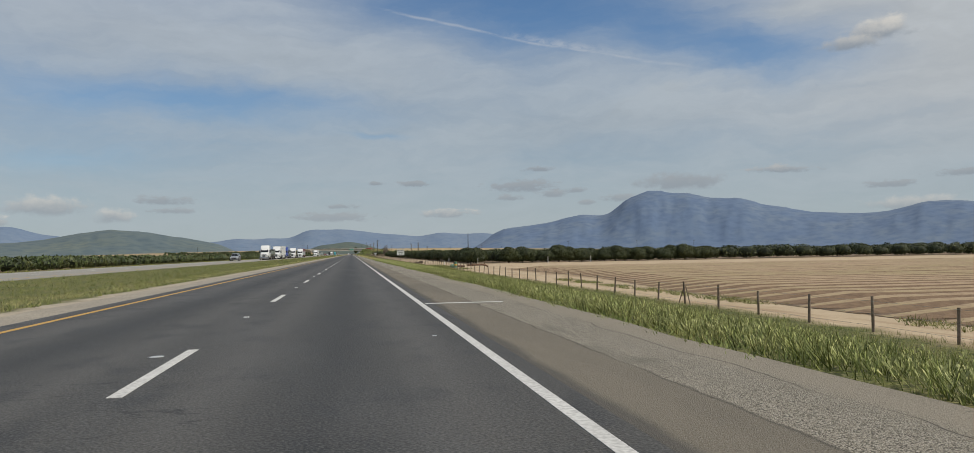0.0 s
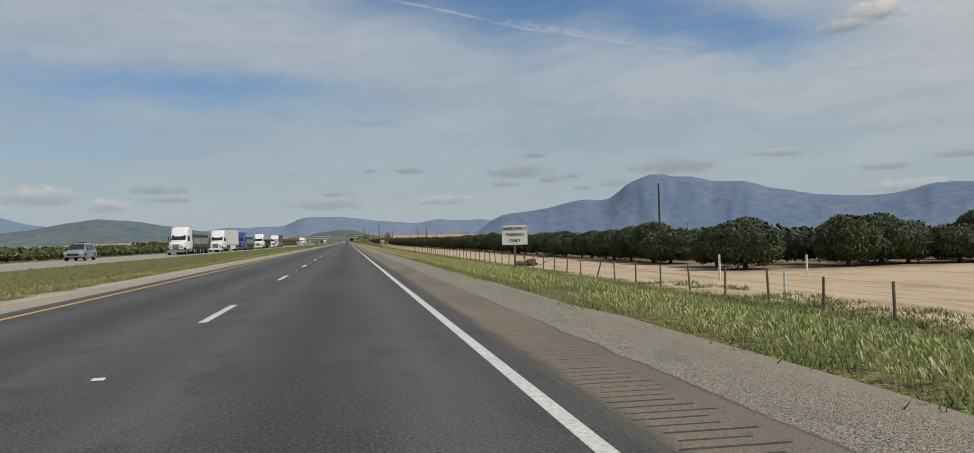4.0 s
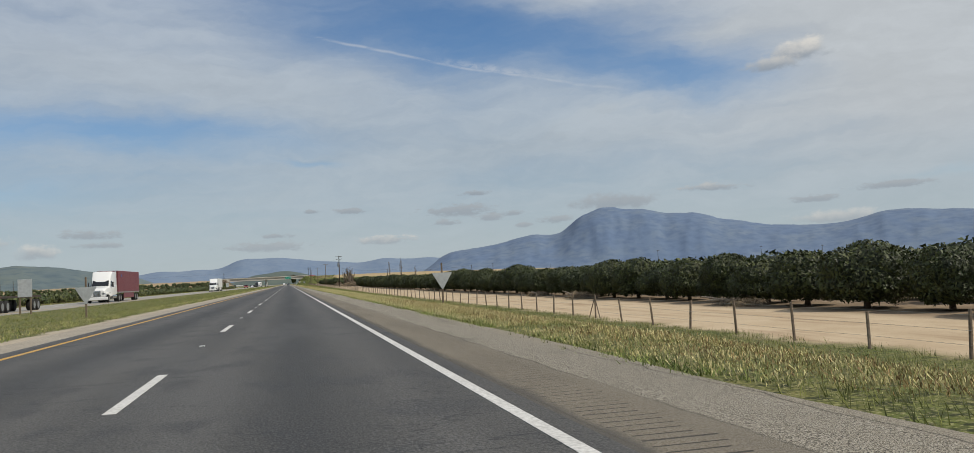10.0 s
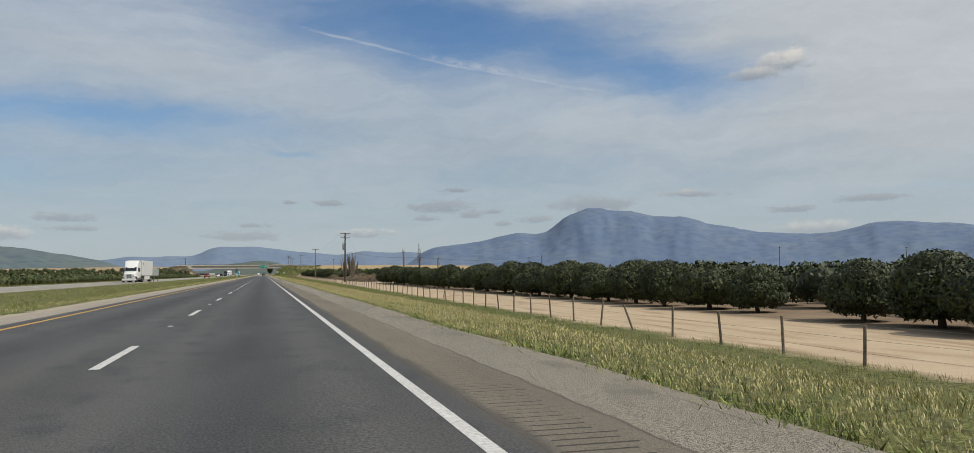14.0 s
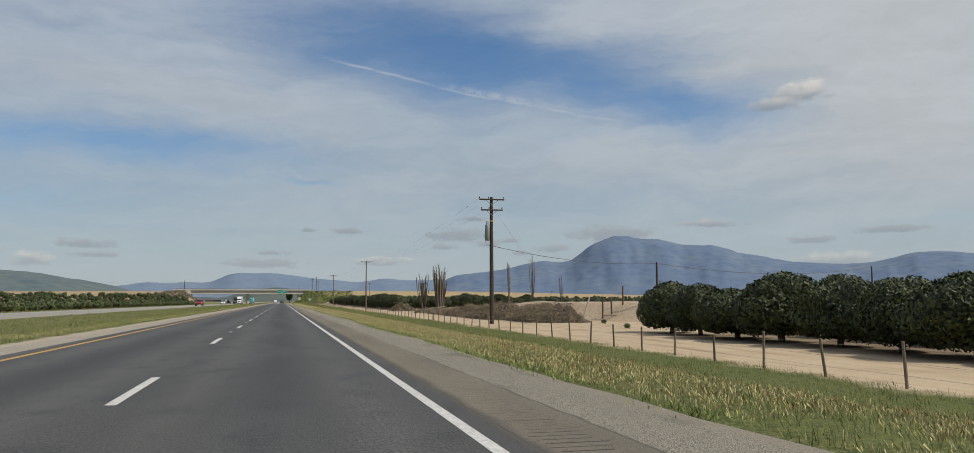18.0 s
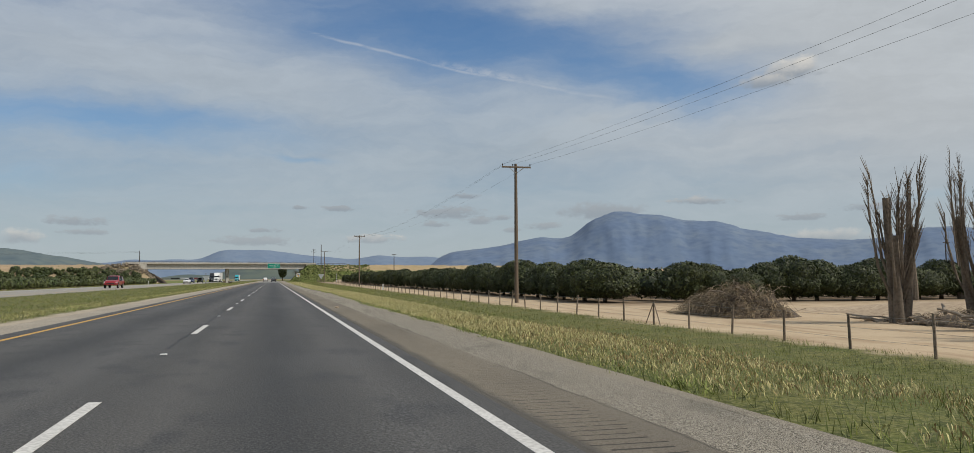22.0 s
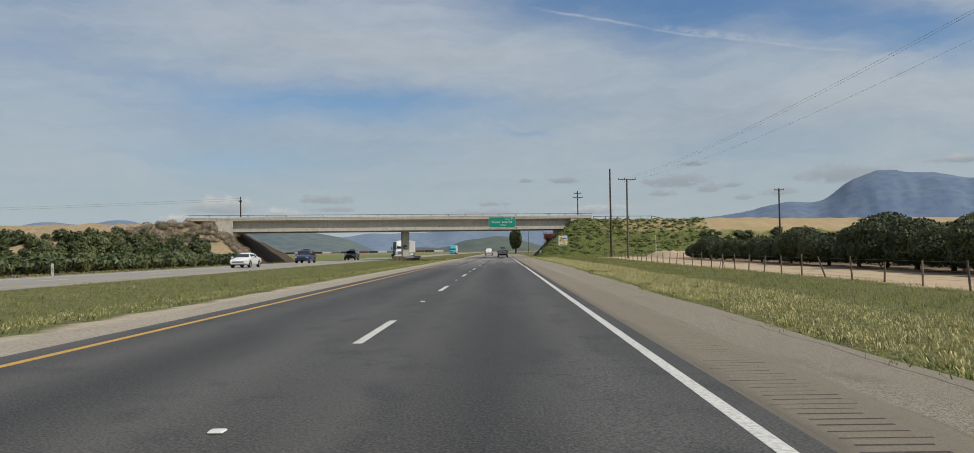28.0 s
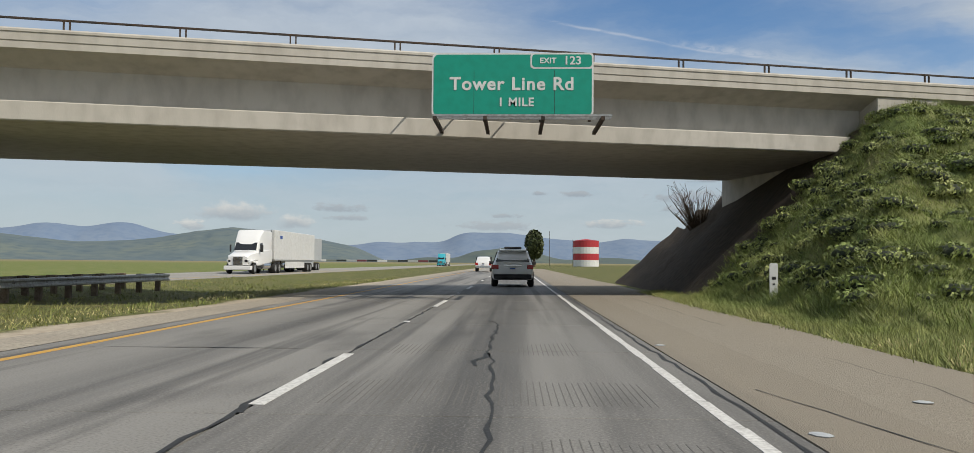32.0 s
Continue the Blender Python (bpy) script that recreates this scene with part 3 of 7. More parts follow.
BANK_TURF = bank_material()
def dry_bank_material():
    """Sandy scrub soil, with earth under the deck painted dark for its shade."""
    m = bpy.data.materials.new("dry_bank_soil")
    m.use_nodes = True
    (x, y, z), math_, noise_, step, mix, bump, out = masked_nodes(m)
    big, fine = noise_(0.15, 4), noise_(2.0, 5)
    c = mix(step(big, 0.4, 0.65), (0.40, 0.30, 0.20), (0.31, 0.255, 0.15))
    c = mix(math_("MULTIPLY", step(fine, 0.5, 0.7), 0.7), c, (0.21, 0.18, 0.095))
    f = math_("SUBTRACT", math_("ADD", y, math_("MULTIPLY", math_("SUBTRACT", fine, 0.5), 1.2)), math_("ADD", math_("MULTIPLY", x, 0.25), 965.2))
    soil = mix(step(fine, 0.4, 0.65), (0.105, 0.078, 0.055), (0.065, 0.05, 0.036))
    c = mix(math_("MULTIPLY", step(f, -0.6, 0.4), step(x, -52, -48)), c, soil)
    out(c)
    bump(fine, 0.6, 0.05)
    return m


BANK_DRY = dry_bank_material()
BERM = material("heaped_sand", [(0.44, 0.335, 0.225), (0.52, 0.41, 0.28), (0.30, 0.22, 0.145)], 0.95, (0.3, 3.5), 0.7, 6.0, distance=0.06)
# Haze is painted into these hill colours: blue-grey over green-brown slopes.
HILL_BLUE = material("haze_blue_mountain", [(0.125, 0.182, 0.285), (0.160, 0.210, 0.280), (0.095, 0.145, 0.245)], 1.0, (0.006, 0.022), 0.0)
HILL_FAR = material("haze_grey_blue_hills", [(0.16, 0.22, 0.315), (0.19, 0.245, 0.325), (0.14, 0.20, 0.30)], 1.0, (0.004, 0.03), 0.0)
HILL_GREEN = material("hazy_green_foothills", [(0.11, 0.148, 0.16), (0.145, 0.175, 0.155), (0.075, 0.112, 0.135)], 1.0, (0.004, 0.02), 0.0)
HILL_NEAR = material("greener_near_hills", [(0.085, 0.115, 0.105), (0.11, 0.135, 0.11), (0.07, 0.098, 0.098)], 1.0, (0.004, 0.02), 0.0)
BLADE = material("roadside_grass_blades", [(0.20, 0.225, 0.047), (0.30, 0.275, 0.09), (0.10, 0.128, 0.027)], 0.7, (0.35, 3.0), island=True, spread=0.5)
BLADE_GREEN = material("greener_roadside_grass", [(0.19, 0.225, 0.045), (0.29, 0.27, 0.085), (0.095, 0.125, 0.025)], 0.7, (0.35, 3.0), island=True, spread=0.5)
BLADE_MEDIAN = material("sunny_median_grass", [(0.19, 0.22, 0.05), (0.29, 0.27, 0.095), (0.10, 0.135, 0.03)], 0.7, (0.35, 3.0), island=True, spread=0.5)
BLADE_DRY = material("seeding_grass_heads", [(0.52, 0.45, 0.20), (0.42, 0.39, 0.15), (0.60, 0.53, 0.29)], 0.75, (0.3, 2.0), island=True, spread=0.3)
BLADE_PALE = material("pale_flowering_grass", [(0.36, 0.385, 0.125), (0.48, 0.475, 0.21), (0.22, 0.27, 0.07)], 0.7, (0.5, 3.0), island=True, spread=0.4)
BLADE_RUSTY = material("rust_tinged_grass", [(0.33, 0.21, 0.085), (0.42, 0.33, 0.15), (0.20, 0.14, 0.05)], 0.75, (0.4, 3.0), island=True, spread=0.4)
BLADE_LUSH = material("lush_bank_grass", [(0.23, 0.285, 0.065), (0.34, 0.35, 0.11), (0.11, 0.155, 0.034)], 0.7, (0.5, 2.0), island=True, spread=0.5)
BLADE_TOE = material("bright_toe_grass", [(0.27, 0.30, 0.085), (0.36, 0.35, 0.13), (0.16, 0.20, 0.05)], 0.7, (0.4, 2.5), island=True, spread=0.45)
LEAF = material("citrus_leaves", [(0.042, 0.058, 0.012), (0.076, 0.088, 0.018), (0.020, 0.031, 0.008)], 0.65, (0.35, 3.0), island=True, spread=0.5)
# Near-black green core paints in the shade between the leaf sprays.
LEAF_CORE = material("shade_toned_inner_foliage", [(0.016, 0.025, 0.008), (0.024, 0.036, 0.010), (0.009, 0.015, 0.005)], 0.8, (0.8, 5.0), 0.8, 5.0, distance=0.1)
BANK_WEED = material("leafy_bank_weeds", [(0.22, 0.27, 0.065), (0.32, 0.34, 0.11), (0.11, 0.15, 0.034)], 0.65, (0.4, 2.5), island=True, spread=0.5)
LEAF_LOW = material("hedgerow_leaves", [(0.07, 0.10, 0.026), (0.125, 0.135, 0.038), (0.035, 0.055, 0.015)], 0.6, (0.15, 2.0), island=True, spread=0.45)
SCRUB = material("dry_grey_scrub", [(0.27, 0.22, 0.16), (0.33, 0.28, 0.21), (0.17, 0.14, 0.10)], 0.9, (0.5, 4.0), island=True, spread=0.35)
TWIG = material("bleached_dead_wood", [(0.30, 0.245, 0.185), (0.36, 0.30, 0.23), (0.19, 0.15, 0.11)], 0.9, (0.8, 9.0), 0.4)
BARK = material("brown_bark", [(0.12, 0.085, 0.055), (0.17, 0.125, 0.085), (0.07, 0.05, 0.032)], 0.95, (1.5, 14.0), 0.6)
POLE_DARK = material("creosoted_pole", [(0.055, 0.040, 0.030), (0.085, 0.063, 0.046), (0.032, 0.024, 0.018)], 0.85, (0.7, 9.0), 0.4, stretch=(6, 6, 0.5))
POLE_GREY = material("weathered_pole", [(0.17, 0.125, 0.088), (0.22, 0.17, 0.125), (0.10, 0.073, 0.05)], 0.9, (0.7, 9.0), 0.4, stretch=(6, 6, 0.5))
POST_WOOD = material("fence_post_wood", [(0.19, 0.145, 0.105), (0.25, 0.20, 0.155), (0.11, 0.082, 0.058)], 0.9, (2.0, 16.0), 0.5, piece=True, spread=0.3)
GALV = material("galvanised_steel", [(0.42, 0.43, 0.43), (0.50, 0.50, 0.49), (0.28, 0.27, 0.25)], 0.5, (1.2, 9.0), metal=0.7)
DARK_STEEL = material("dark_rusted_steel", [(0.055, 0.045, 0.038), (0.10, 0.062, 0.04), (0.03, 0.026, 0.023)], 0.75, (1.5, 12.0), 0.2, metal=0.3)
RUST = material("rusty_pipe", [(0.16, 0.085, 0.05), (0.21, 0.125, 0.075), (0.085, 0.05, 0.034)], 0.85, (1.5, 10.0), 0.3)
WIRE = plain("dull_dark_wire", (0.07, 0.07, 0.072), 0.6)
SIGN_GREEN = material("green_retroreflective_sheet", [(0.0, 0.31, 0.215), (0.0, 0.33, 0.23), (0.0, 0.28, 0.19)], 0.45, (0.4, 4.0))
SIGN_WHITE = material("white_retroreflective_sheet", [(0.78, 0.79, 0.78), (0.72, 0.73, 0.71), (0.64, 0.64, 0.61)], 0.45, (0.7, 5.0))
SIGN_BACK = material("bare_aluminium_sign_back", [(0.52, 0.54, 0.55), (0.58, 0.60, 0.60), (0.44, 0.45, 0.46)], 0.45, (0.8, 5.0), metal=0.25)
SIGN_BLACK = plain("black_sign_ink", (0.015, 0.015, 0.015), 0.5)
SIGN_BLUE = plain("blue_sign_ink", (0.03, 0.08, 0.30), 0.5)
SIGN_YELLOW = plain("amber_sign_ink", (0.72, 0.42, 0.03), 0.5)
CAR_WHITE = plain("white_car_paint", (0.74, 0.74, 0.73), 0.35, coat=0.6)
CAR_RED = plain("red_car_paint", (0.30, 0.015, 0.02), 0.35, coat=0.6)
CAR_BLUE = plain("dark_blue_car_paint", (0.018, 0.035, 0.10), 0.35, coat=0.6)
CAR_BLACK = plain("black_car_paint", (0.012, 0.013, 0.015), 0.35, coat=0.6)
CAR_SILVER = plain("silver_car_paint", (0.30, 0.31, 0.32), 0.35, 0.4, coat=0.6)
CAR_TEAL = plain("teal_truck_paint", (0.03, 0.34, 0.42), 0.4, coat=0.4)
TRUCK_BLUE = plain("royal_blue_truck_paint", (0.02, 0.05, 0.26), 0.35, coat=0.6)
GLASS = plain("tinted_vehicle_glass", (0.012, 0.014, 0.016), 0.06, coat=0.3)
TYRE = material("tyre_rubber", [(0.018, 0.018, 0.018), (0.03, 0.029, 0.028), (0.012, 0.012, 0.012)], 0.85, (3.0, 20.0))
RIM = plain("alloy_rim", (0.45, 0.45, 0.46), 0.3, 0.8)
CHROME = plain("chrome_trim", (0.62, 0.63, 0.64), 0.15, 1.0)
PLASTIC = plain("black_trim_plastic", (0.022, 0.022, 0.023), 0.65)
TAIL = plain("red_lamp_lens", (0.34, 0.012, 0.012), 0.2)
HEADLAMP = plain("clear_lamp_lens", (0.62, 0.64, 0.66), 0.12)
TRAILER_WHITE = material("white_trailer_panels", [(0.70, 0.705, 0.70), (0.66, 0.665, 0.66), (0.58, 0.575, 0.56)], 0.45, (0.5, 5.0))
TRAILER_RED = material("maroon_trailer_panels", [(0.17, 0.04, 0.05), (0.20, 0.05, 0.06), (0.12, 0.03, 0.04)], 0.5, (0.5, 5.0))
HOPPER = material("grey_green_hopper_paint", [(0.20, 0.23, 0.20), (0.25, 0.28, 0.25), (0.13, 0.15, 0.135)], 0.6, (0.6, 5.0))
TARP = material("dark_tarpaulin", [(0.025, 0.03, 0.03), (0.04, 0.045, 0.045), (0.015, 0.018, 0.018)], 0.8, (1.0, 7.0), 0.4)
PUMP_GREEN = material("faded_green_pump_paint", [(0.10, 0.24, 0.15), (0.16, 0.30, 0.22), (0.05, 0.13, 0.08)], 0.55, (1.5, 9.0))
TANK_RED = material("red_tank_paint", [(0.50, 0.03, 0.04), (0.45, 0.035, 0.045), (0.38, 0.03, 0.035)], 0.55, (0.2, 2.0))

# ---- mesh tools ----
class Shape:
    """Collects faces for one mesh."""

    def __init__(self):
        self.v, self.f, self.mi = [], [], []

    def add(self, verts, faces, slot=0):
        o = len(self.v)
        self.v += [tuple(p) for p in verts]
        self.f += [tuple(o + i for i in f) for f in faces]
        self.mi += [slot] * len(faces)
        return self

    def box(self, x0, x1, y0, y1, z0, z1, c=0.0, slot=0):
        """A box; c: the chamfer of its edges."""
        if c <= 0:
            v = [(x, y, z) for x in (x0, x1) for y in (y0, y1) for z in (z0, z1)]
            return self.add(v, [(0, 1, 3, 2), (4, 6, 7, 5), (0, 4, 5, 1), (2, 3, 7, 6), (0, 2, 6, 4), (1, 5, 7, 3)], slot)
        rings = []
        for z, k in ((z0, c), (z0 + c, 0), (z1 - c, 0), (z1, c)):
            a0, a1, b0, b1 = x0 + k, x1 - k, y0 + k, y1 - k
            rings.append([(a0 + c, b0, z), (a1 - c, b0, z), (a1, b0 + c, z), (a1, b1 - c, z), (a1 - c, b1, z), (a0 + c, b1, z), (a0, b1 - c, z), (a0, b0 + c, z)])
        return self.rings(rings, True, slot)

    def rings(self, rings, caps=True, slot=0, closed=True):
        n = len(rings[0])
        v = [p for r in rings for p in r]
        f = []
        for a in range(len(rings) - 1):
            for i in range(n if closed else n - 1):
                j = (i + 1) % n
                f.append((a * n + i, a * n + j, (a + 1) * n + j, (a + 1) * n + i))
        if caps:
            f.append(tuple(range(n - 1, -1, -1)))
            f.append(tuple((len(rings) - 1) * n + i for i in range(n)))
        return self.add(v, f, slot)

    def rod(self, points, radii, n=8, slot=0, caps=True):
        """A round bar through the points."""
        pts = [Vector(p) for p in points]
        if isinstance(radii, (int, float)):
            radii = [radii] * len(pts)
        rings = []
        for i, p in enumerate(pts):
            d = (pts[min(i + 1, len(pts) - 1)] - pts[max(i - 1, 0)]).normalized()
            s = d.cross(Vector((0, 0, 1)) if abs(d.z) < 0.9 else Vector((1, 0, 0))).normalized()
            t = d.cross(s)
            rings.append([tuple(p + (s * math.cos(a) + t * math.sin(a)) * radii[i]) for a in (k * math.tau / n for k in range(n))])
        return self.rings(rings, caps, slot)

    def prism(self, outline, axis, a, b, slot=0):
        """An outline of pairs pushed along an axis from a to b."""
        put = {"x": lambda p, k: (k, p[0], p[1]), "y": lambda p, k: (p[0], k, p[1]), "z": lambda p, k: (p[0], p[1], k)}[axis]
        return self.rings([[put(p, a) for p in outline], [put(p, b) for p in outline]], True, slot)

    def mesh(self, name, mats, smooth=False):
        me = bpy.data.meshes.new(name)
        me.from_pydata(self.v, [], self.f)
        for m in mats if isinstance(mats, (list, tuple)) else [mats]:
            me.materials.append(m)
        if any(self.mi):
            me.polygons.foreach_set("material_index", self.mi)
        bm = bmesh.new()
        bm.from_mesh(me)
        bmesh.ops.recalc_face_normals(bm, faces=bm.faces)
        bm.to_mesh(me)
        bm.free()
        if smooth:
            me.polygons.foreach_set("use_smooth", [True] * len(me.polygons))
            me.set_sharp_from_angle(angle=radians(smooth if smooth > 1 else 40))
        return me


def part(name, shape, mats, parent, label="", smooth=False):
    ob = new(name, shape.mesh(name, mats, smooth) if isinstance(shape, Shape) else shape)
    ob.parent = parent
    if label:
        ob["label"] = label
    return ob


def thing(name, label, category, at=(0, 0, 0), turn=0.0, group="", kind=""):
    ob = new(name)
    ob.empty_display_size = 0.3
    ob.matrix_world = pose(*at, 0, 0, turn)
    return tagged(ob, label, category, group, kind)


def structure(name, shape, mats, label, category="", smooth=False, kind="structure"):
    return tagged(new(name, shape.mesh(name, mats, smooth)), label, category, kind=kind)


def raw_mesh(name, verts, faces, mat, smooth=False):
    """A large mesh from arrays of triangles or quads."""
    me = bpy.data.meshes.new(name)
    verts, faces = np.asarray(verts, np.float32), np.asarray(faces, np.int32)
    me.vertices.add(len(verts))
    me.vertices.foreach_set("co", verts.ravel())
    k = faces.shape[1]
    me.loops.add(faces.size)
    me.loops.foreach_set("vertex_index", faces.ravel())
    me.polygons.add(len(faces))
    me.polygons.foreach_set("loop_start", np.arange(0, faces.size, k, dtype=np.int32))
    me.materials.append(mat)
    if smooth:
        me.polygons.foreach_set("use_smooth", np.ones(len(faces), bool))
    me.update(calc_edges=True)
    return me


def rise(v, lo, hi):
    return min(1.0, max(0.0, (v - lo) / (hi - lo)))


def ease(v, lo, hi):
    k = rise(v, lo, hi)
    return k * k * (3 - 2 * k)


# ---- lie of the land ----
def low_side(y):
    """How far the land right of the road lies below it."""
    return float(np.interp(y, (0, 420, 660, 900, 960), (-1.0, -1.0, -0.72, -0.18, -0.05)))


def fence_x(y):
    return 15.2 + 1.9 * ease(y, 420, 640)


def land(x, y):
    if x >= 0:
        return -0.02 + (low_side(y) + 0.02) * ease(x, 6.2, 14.5) - 0.015
    if x > -19:
        return -0.035 - 0.28 * math.sin(math.pi * rise(x, -17.5, -6.0))
    return -0.035 - 0.25 * ease(x, -29, -33)


def bridge_y(x):
    """The front face of the overpass, which crosses at a skew."""
    return 965.2 + 0.25 * x


def bank_height(x, y):
    """The approach banks of the overpass."""
    f = y - bridge_y(x)
    if x > 0:
        crest = 6.45 - 5.2 * ease(x, 60, 420)
        return min((x - 8.0) * (0.86 + 0.14 * rise(f, -1.5, 0.5)), crest, (f + 13.0 - 0.4) * 0.52, (24.0 - f) * 0.52)
    crest = 6.2 - 4.6 * ease(-x, 80, 420)
    return min((-x - 38.0) * 0.78, crest, (f + 13.0) * 0.5, (24.0 - f) * 0.5)


xs = sorted({*np.arange(-44, 46, 1.0), *np.arange(6, 18, 0.5), *np.arange(-200, -44, 8.0), *np.arange(46, 230, 8.0), *np.arange(240, 1000, 60.0),
             *np.arange(-1000, -200, 60.0), *np.arange(1000, 5001, 500.0), *np.arange(-5000, -999, 500.0)})
ys = sorted({*np.arange(-60, 1040, 4.0), *np.arange(1040, 1600, 16.0), *np.arange(1600, 6001, 275.0), *np.arange(-1500, -60, 120.0)})
xs, ys = [float(v) for v in xs], [float(v) for v in ys]
gv = [(x, y, land(x, y) + (0.05 * noise.noise((x * 0.5, y * 0.5, 0)) if (6.6 < x or -17.5 < x < -6.6 or x < -31) else -0.02)) for y in ys for x in xs]
nx = len(xs)
gf = [(j * nx + i, j * nx + i + 1, (j + 1) * nx + i + 1, (j + 1) * nx + i) for j in range(len(ys) - 1) for i in range(nx - 1)]
tagged(new("ground", raw_mesh("ground", gv, gf, GROUND, True)), "flat valley floor of turf verges, pale sand and orchard soil", "ground", kind="structure")

def pave_edge(y):
    """Where the outer shoulder gives way to grass."""
    return 6.12 + 0.42 * ease(y, 110, 50) + 0.3 * ease(y, 672, 690) * ease(y, 735, 720) + 0.72 * ease(y, 835, 885) + 0.22 * noise.noise((7.3, y * 0.11, 0))


# ---- the roadway ----
ROAD_END = 878.0
road_shape = Shape().box(-4.25, 3.92, -60, ROAD_END, -0.25, 0.0)
road = structure("road", road_shape, ASPHALT, "dark worn asphalt carriageway with two lanes", "road")
left_edge = Shape()
yy = np.arange(-60, 1101, 2.0)
edge = [(-5.35 + 0.28 * noise.noise((0.3, y * 0.13, 0)) + 0.15 * noise.noise((0.3, y * 0.9, 4)), y) for y in yy]
left_edge.add([(-4.25, y, -0.004) for _, y in edge] + [(x, y, -0.012) for x, y in edge], [(i, i + 1, len(edge) + i + 1, len(edge) + i) for i in range(len(edge) - 1)])
structure("shoulder_left", left_edge, material("gritty_inner_shoulder", [(0.36, 0.315, 0.25), (0.43, 0.38, 0.30), (0.22, 0.195, 0.16)], 0.95, (0.5, 14.0), 0.5, 30.0),
          "narrow gritty inner shoulder beside the yellow line", "shoulder")

# rumble strip: rows of ground-in dips, shallow at both ends
RUMBLE0, RUMBLE1, DIP, RUMBLE_END = 3.98, 4.78, 0.195, 944.0
rv, rf, rm = [], [], []
for k, y in enumerate(np.arange(40, RUMBLE_END - DIP, DIP)):
    o = len(rv)
    deep = random.uniform(0.7, 1.2) * min(1.0, (RUMBLE_END - y) / 8) * (1 - 0.8 * ease(y, 140, 152) * ease(y, 194, 184))
    cols = (RUMBLE0, RUMBLE0 + random.uniform(0.05, 0.16), RUMBLE1 - random.uniform(0.05, 0.22), RUMBLE1)
    for dy, z in ((0, 0.0), (0.06, 0.0), (0.085, -0.008), (0.11, -0.012), (0.14, -0.010), (DIP, 0.0)):
        rv += [(x, y + dy, z * deep * (1.0 if 0 < j < 3 else 0.0)) for j, x in enumerate(cols)]
    for j in range(5):
        for i in range(3):
            q = o + 4 * j + i
            rf.append((q, q + 1, q + 5, q + 4))
            rm.append(1 if i == 1 and j in (1, 2, 3) and not 145 < y < 192 else 0)
me = raw_mesh("rumble_strip", rv, rf, SHOULDER)
me.materials.append(GROOVE)
me.polygons.foreach_set("material_index", rm)
rumble = tagged(new("rumble_strip", me), "long strip of grooves ground into the shoulder", "rumble strip", kind="stuff")
shoulder = Shape()
shoulder.box(3.92, RUMBLE0, -60, 951, -0.2, -0.001).box(RUMBLE0, RUMBLE1, -60, 40, -0.2, -0.001).box(RUMBLE0, RUMBLE1, rv[-1][1], 951, -0.2, -0.001)
edge = [(pave_edge(y) + 0.03 + 0.12 * noise.noise((2.3, y * 0.7, 4)), y) for y in yy if y <= 951]
shoulder.add([(RUMBLE1, y, -0.001) for _, y in edge] + [(x, y, -0.02) for x, y in edge], [(i, i + 1, len(edge) + i + 1, len(edge) + i) for i in range(len(edge) - 1)])
structure("shoulder_right", shoulder, SHOULDER, "coarse pale chip-sealed outer shoulder with a ragged edge", "shoulder")
# plain concrete-coloured shoulder past the end of the strip
edge = [(6.85 + 0.65 * ease(y, 951, 985) + 0.2 * noise.noise((7.3, y * 0.11, 0)), y) for y in np.arange(950, 1101, 2.0)]
structure("shoulder_far", Shape().add([(3.92, y, -0.001) for _, y in edge] + [(x, y, -0.02) for x, y in edge], [(i, i + 1, len(edge) + i + 1, len(edge) + i) for i in range(len(edge) - 1)]),
          SHOULDER, "dusty worn shoulder under the overpass", "shoulder")
far_road = Shape().box(-4.25, 3.92, 1042.3, 2600, -0.25, 0.0)
structure("road_far", far_road, OPP_ROAD, "pale concrete carriageway running on into the distance", "road")
opp = Shape().box(-29.2, -17.9, -300, 2600, -0.3, -0.03)
structure("road_opposite", opp, OPP_ROAD, "pale roadway of the opposite carriageway across the median", "road")
for x in (-26.95, -19.55):
    part("edge_line", Shape().box(x - 0.06, x + 0.06, -300, 2600, -0.03, -0.026), WHITE_LINE if x < -22 else YELLOW_LINE, bpy.data.objects["road_opposite"])
for k in range(90):
    part("lane_dash", Shape().box(-23.31, -23.19, k * 14.63, k * 14.63 + 3.66, -0.03, -0.026), WHITE_LINE, bpy.data.objects["road_opposite"])

# painted lines
DASH0 = -4.08
part("edge_line", Shape().box(3.565, 3.695, -60, ROAD_END, 0.0, 0.004), WHITE_LINE, road, "solid white edge line")
worn = Shape()
for y in np.arange(ROAD_END, 1100, 1.1):
    w = 0.052 + 0.014 * noise.noise((y * 0.9, 1.7, 0))
    x = 3.56 + 0.02 * noise.noise((y * 0.35, 8.1, 0)) + 0.09 * ease(y, 890, ROAD_END)
    worn.box(x - w, x + w, y, y + 1.085, 0.0, 0.004)
part("edge_line", worn, WHITE_LINE, road, "worn white edge line on the concrete")["kind"] = "stuff"
part("edge_line", Shape().box(-3.765, -3.635, -60, 1100, 0.0, 0.004), YELLOW_LINE, road, "solid yellow median line")
dash_mesh = Shape().box(-0.065, 0.065, 0, 3.66, 0.0, 0.005).mesh("lane_dash", WHITE_LINE)
for k in range(-4, 92):
    part("lane_dash", dash_mesh, None, road).location = (0, DASH0 + 14.63 * k, 0)
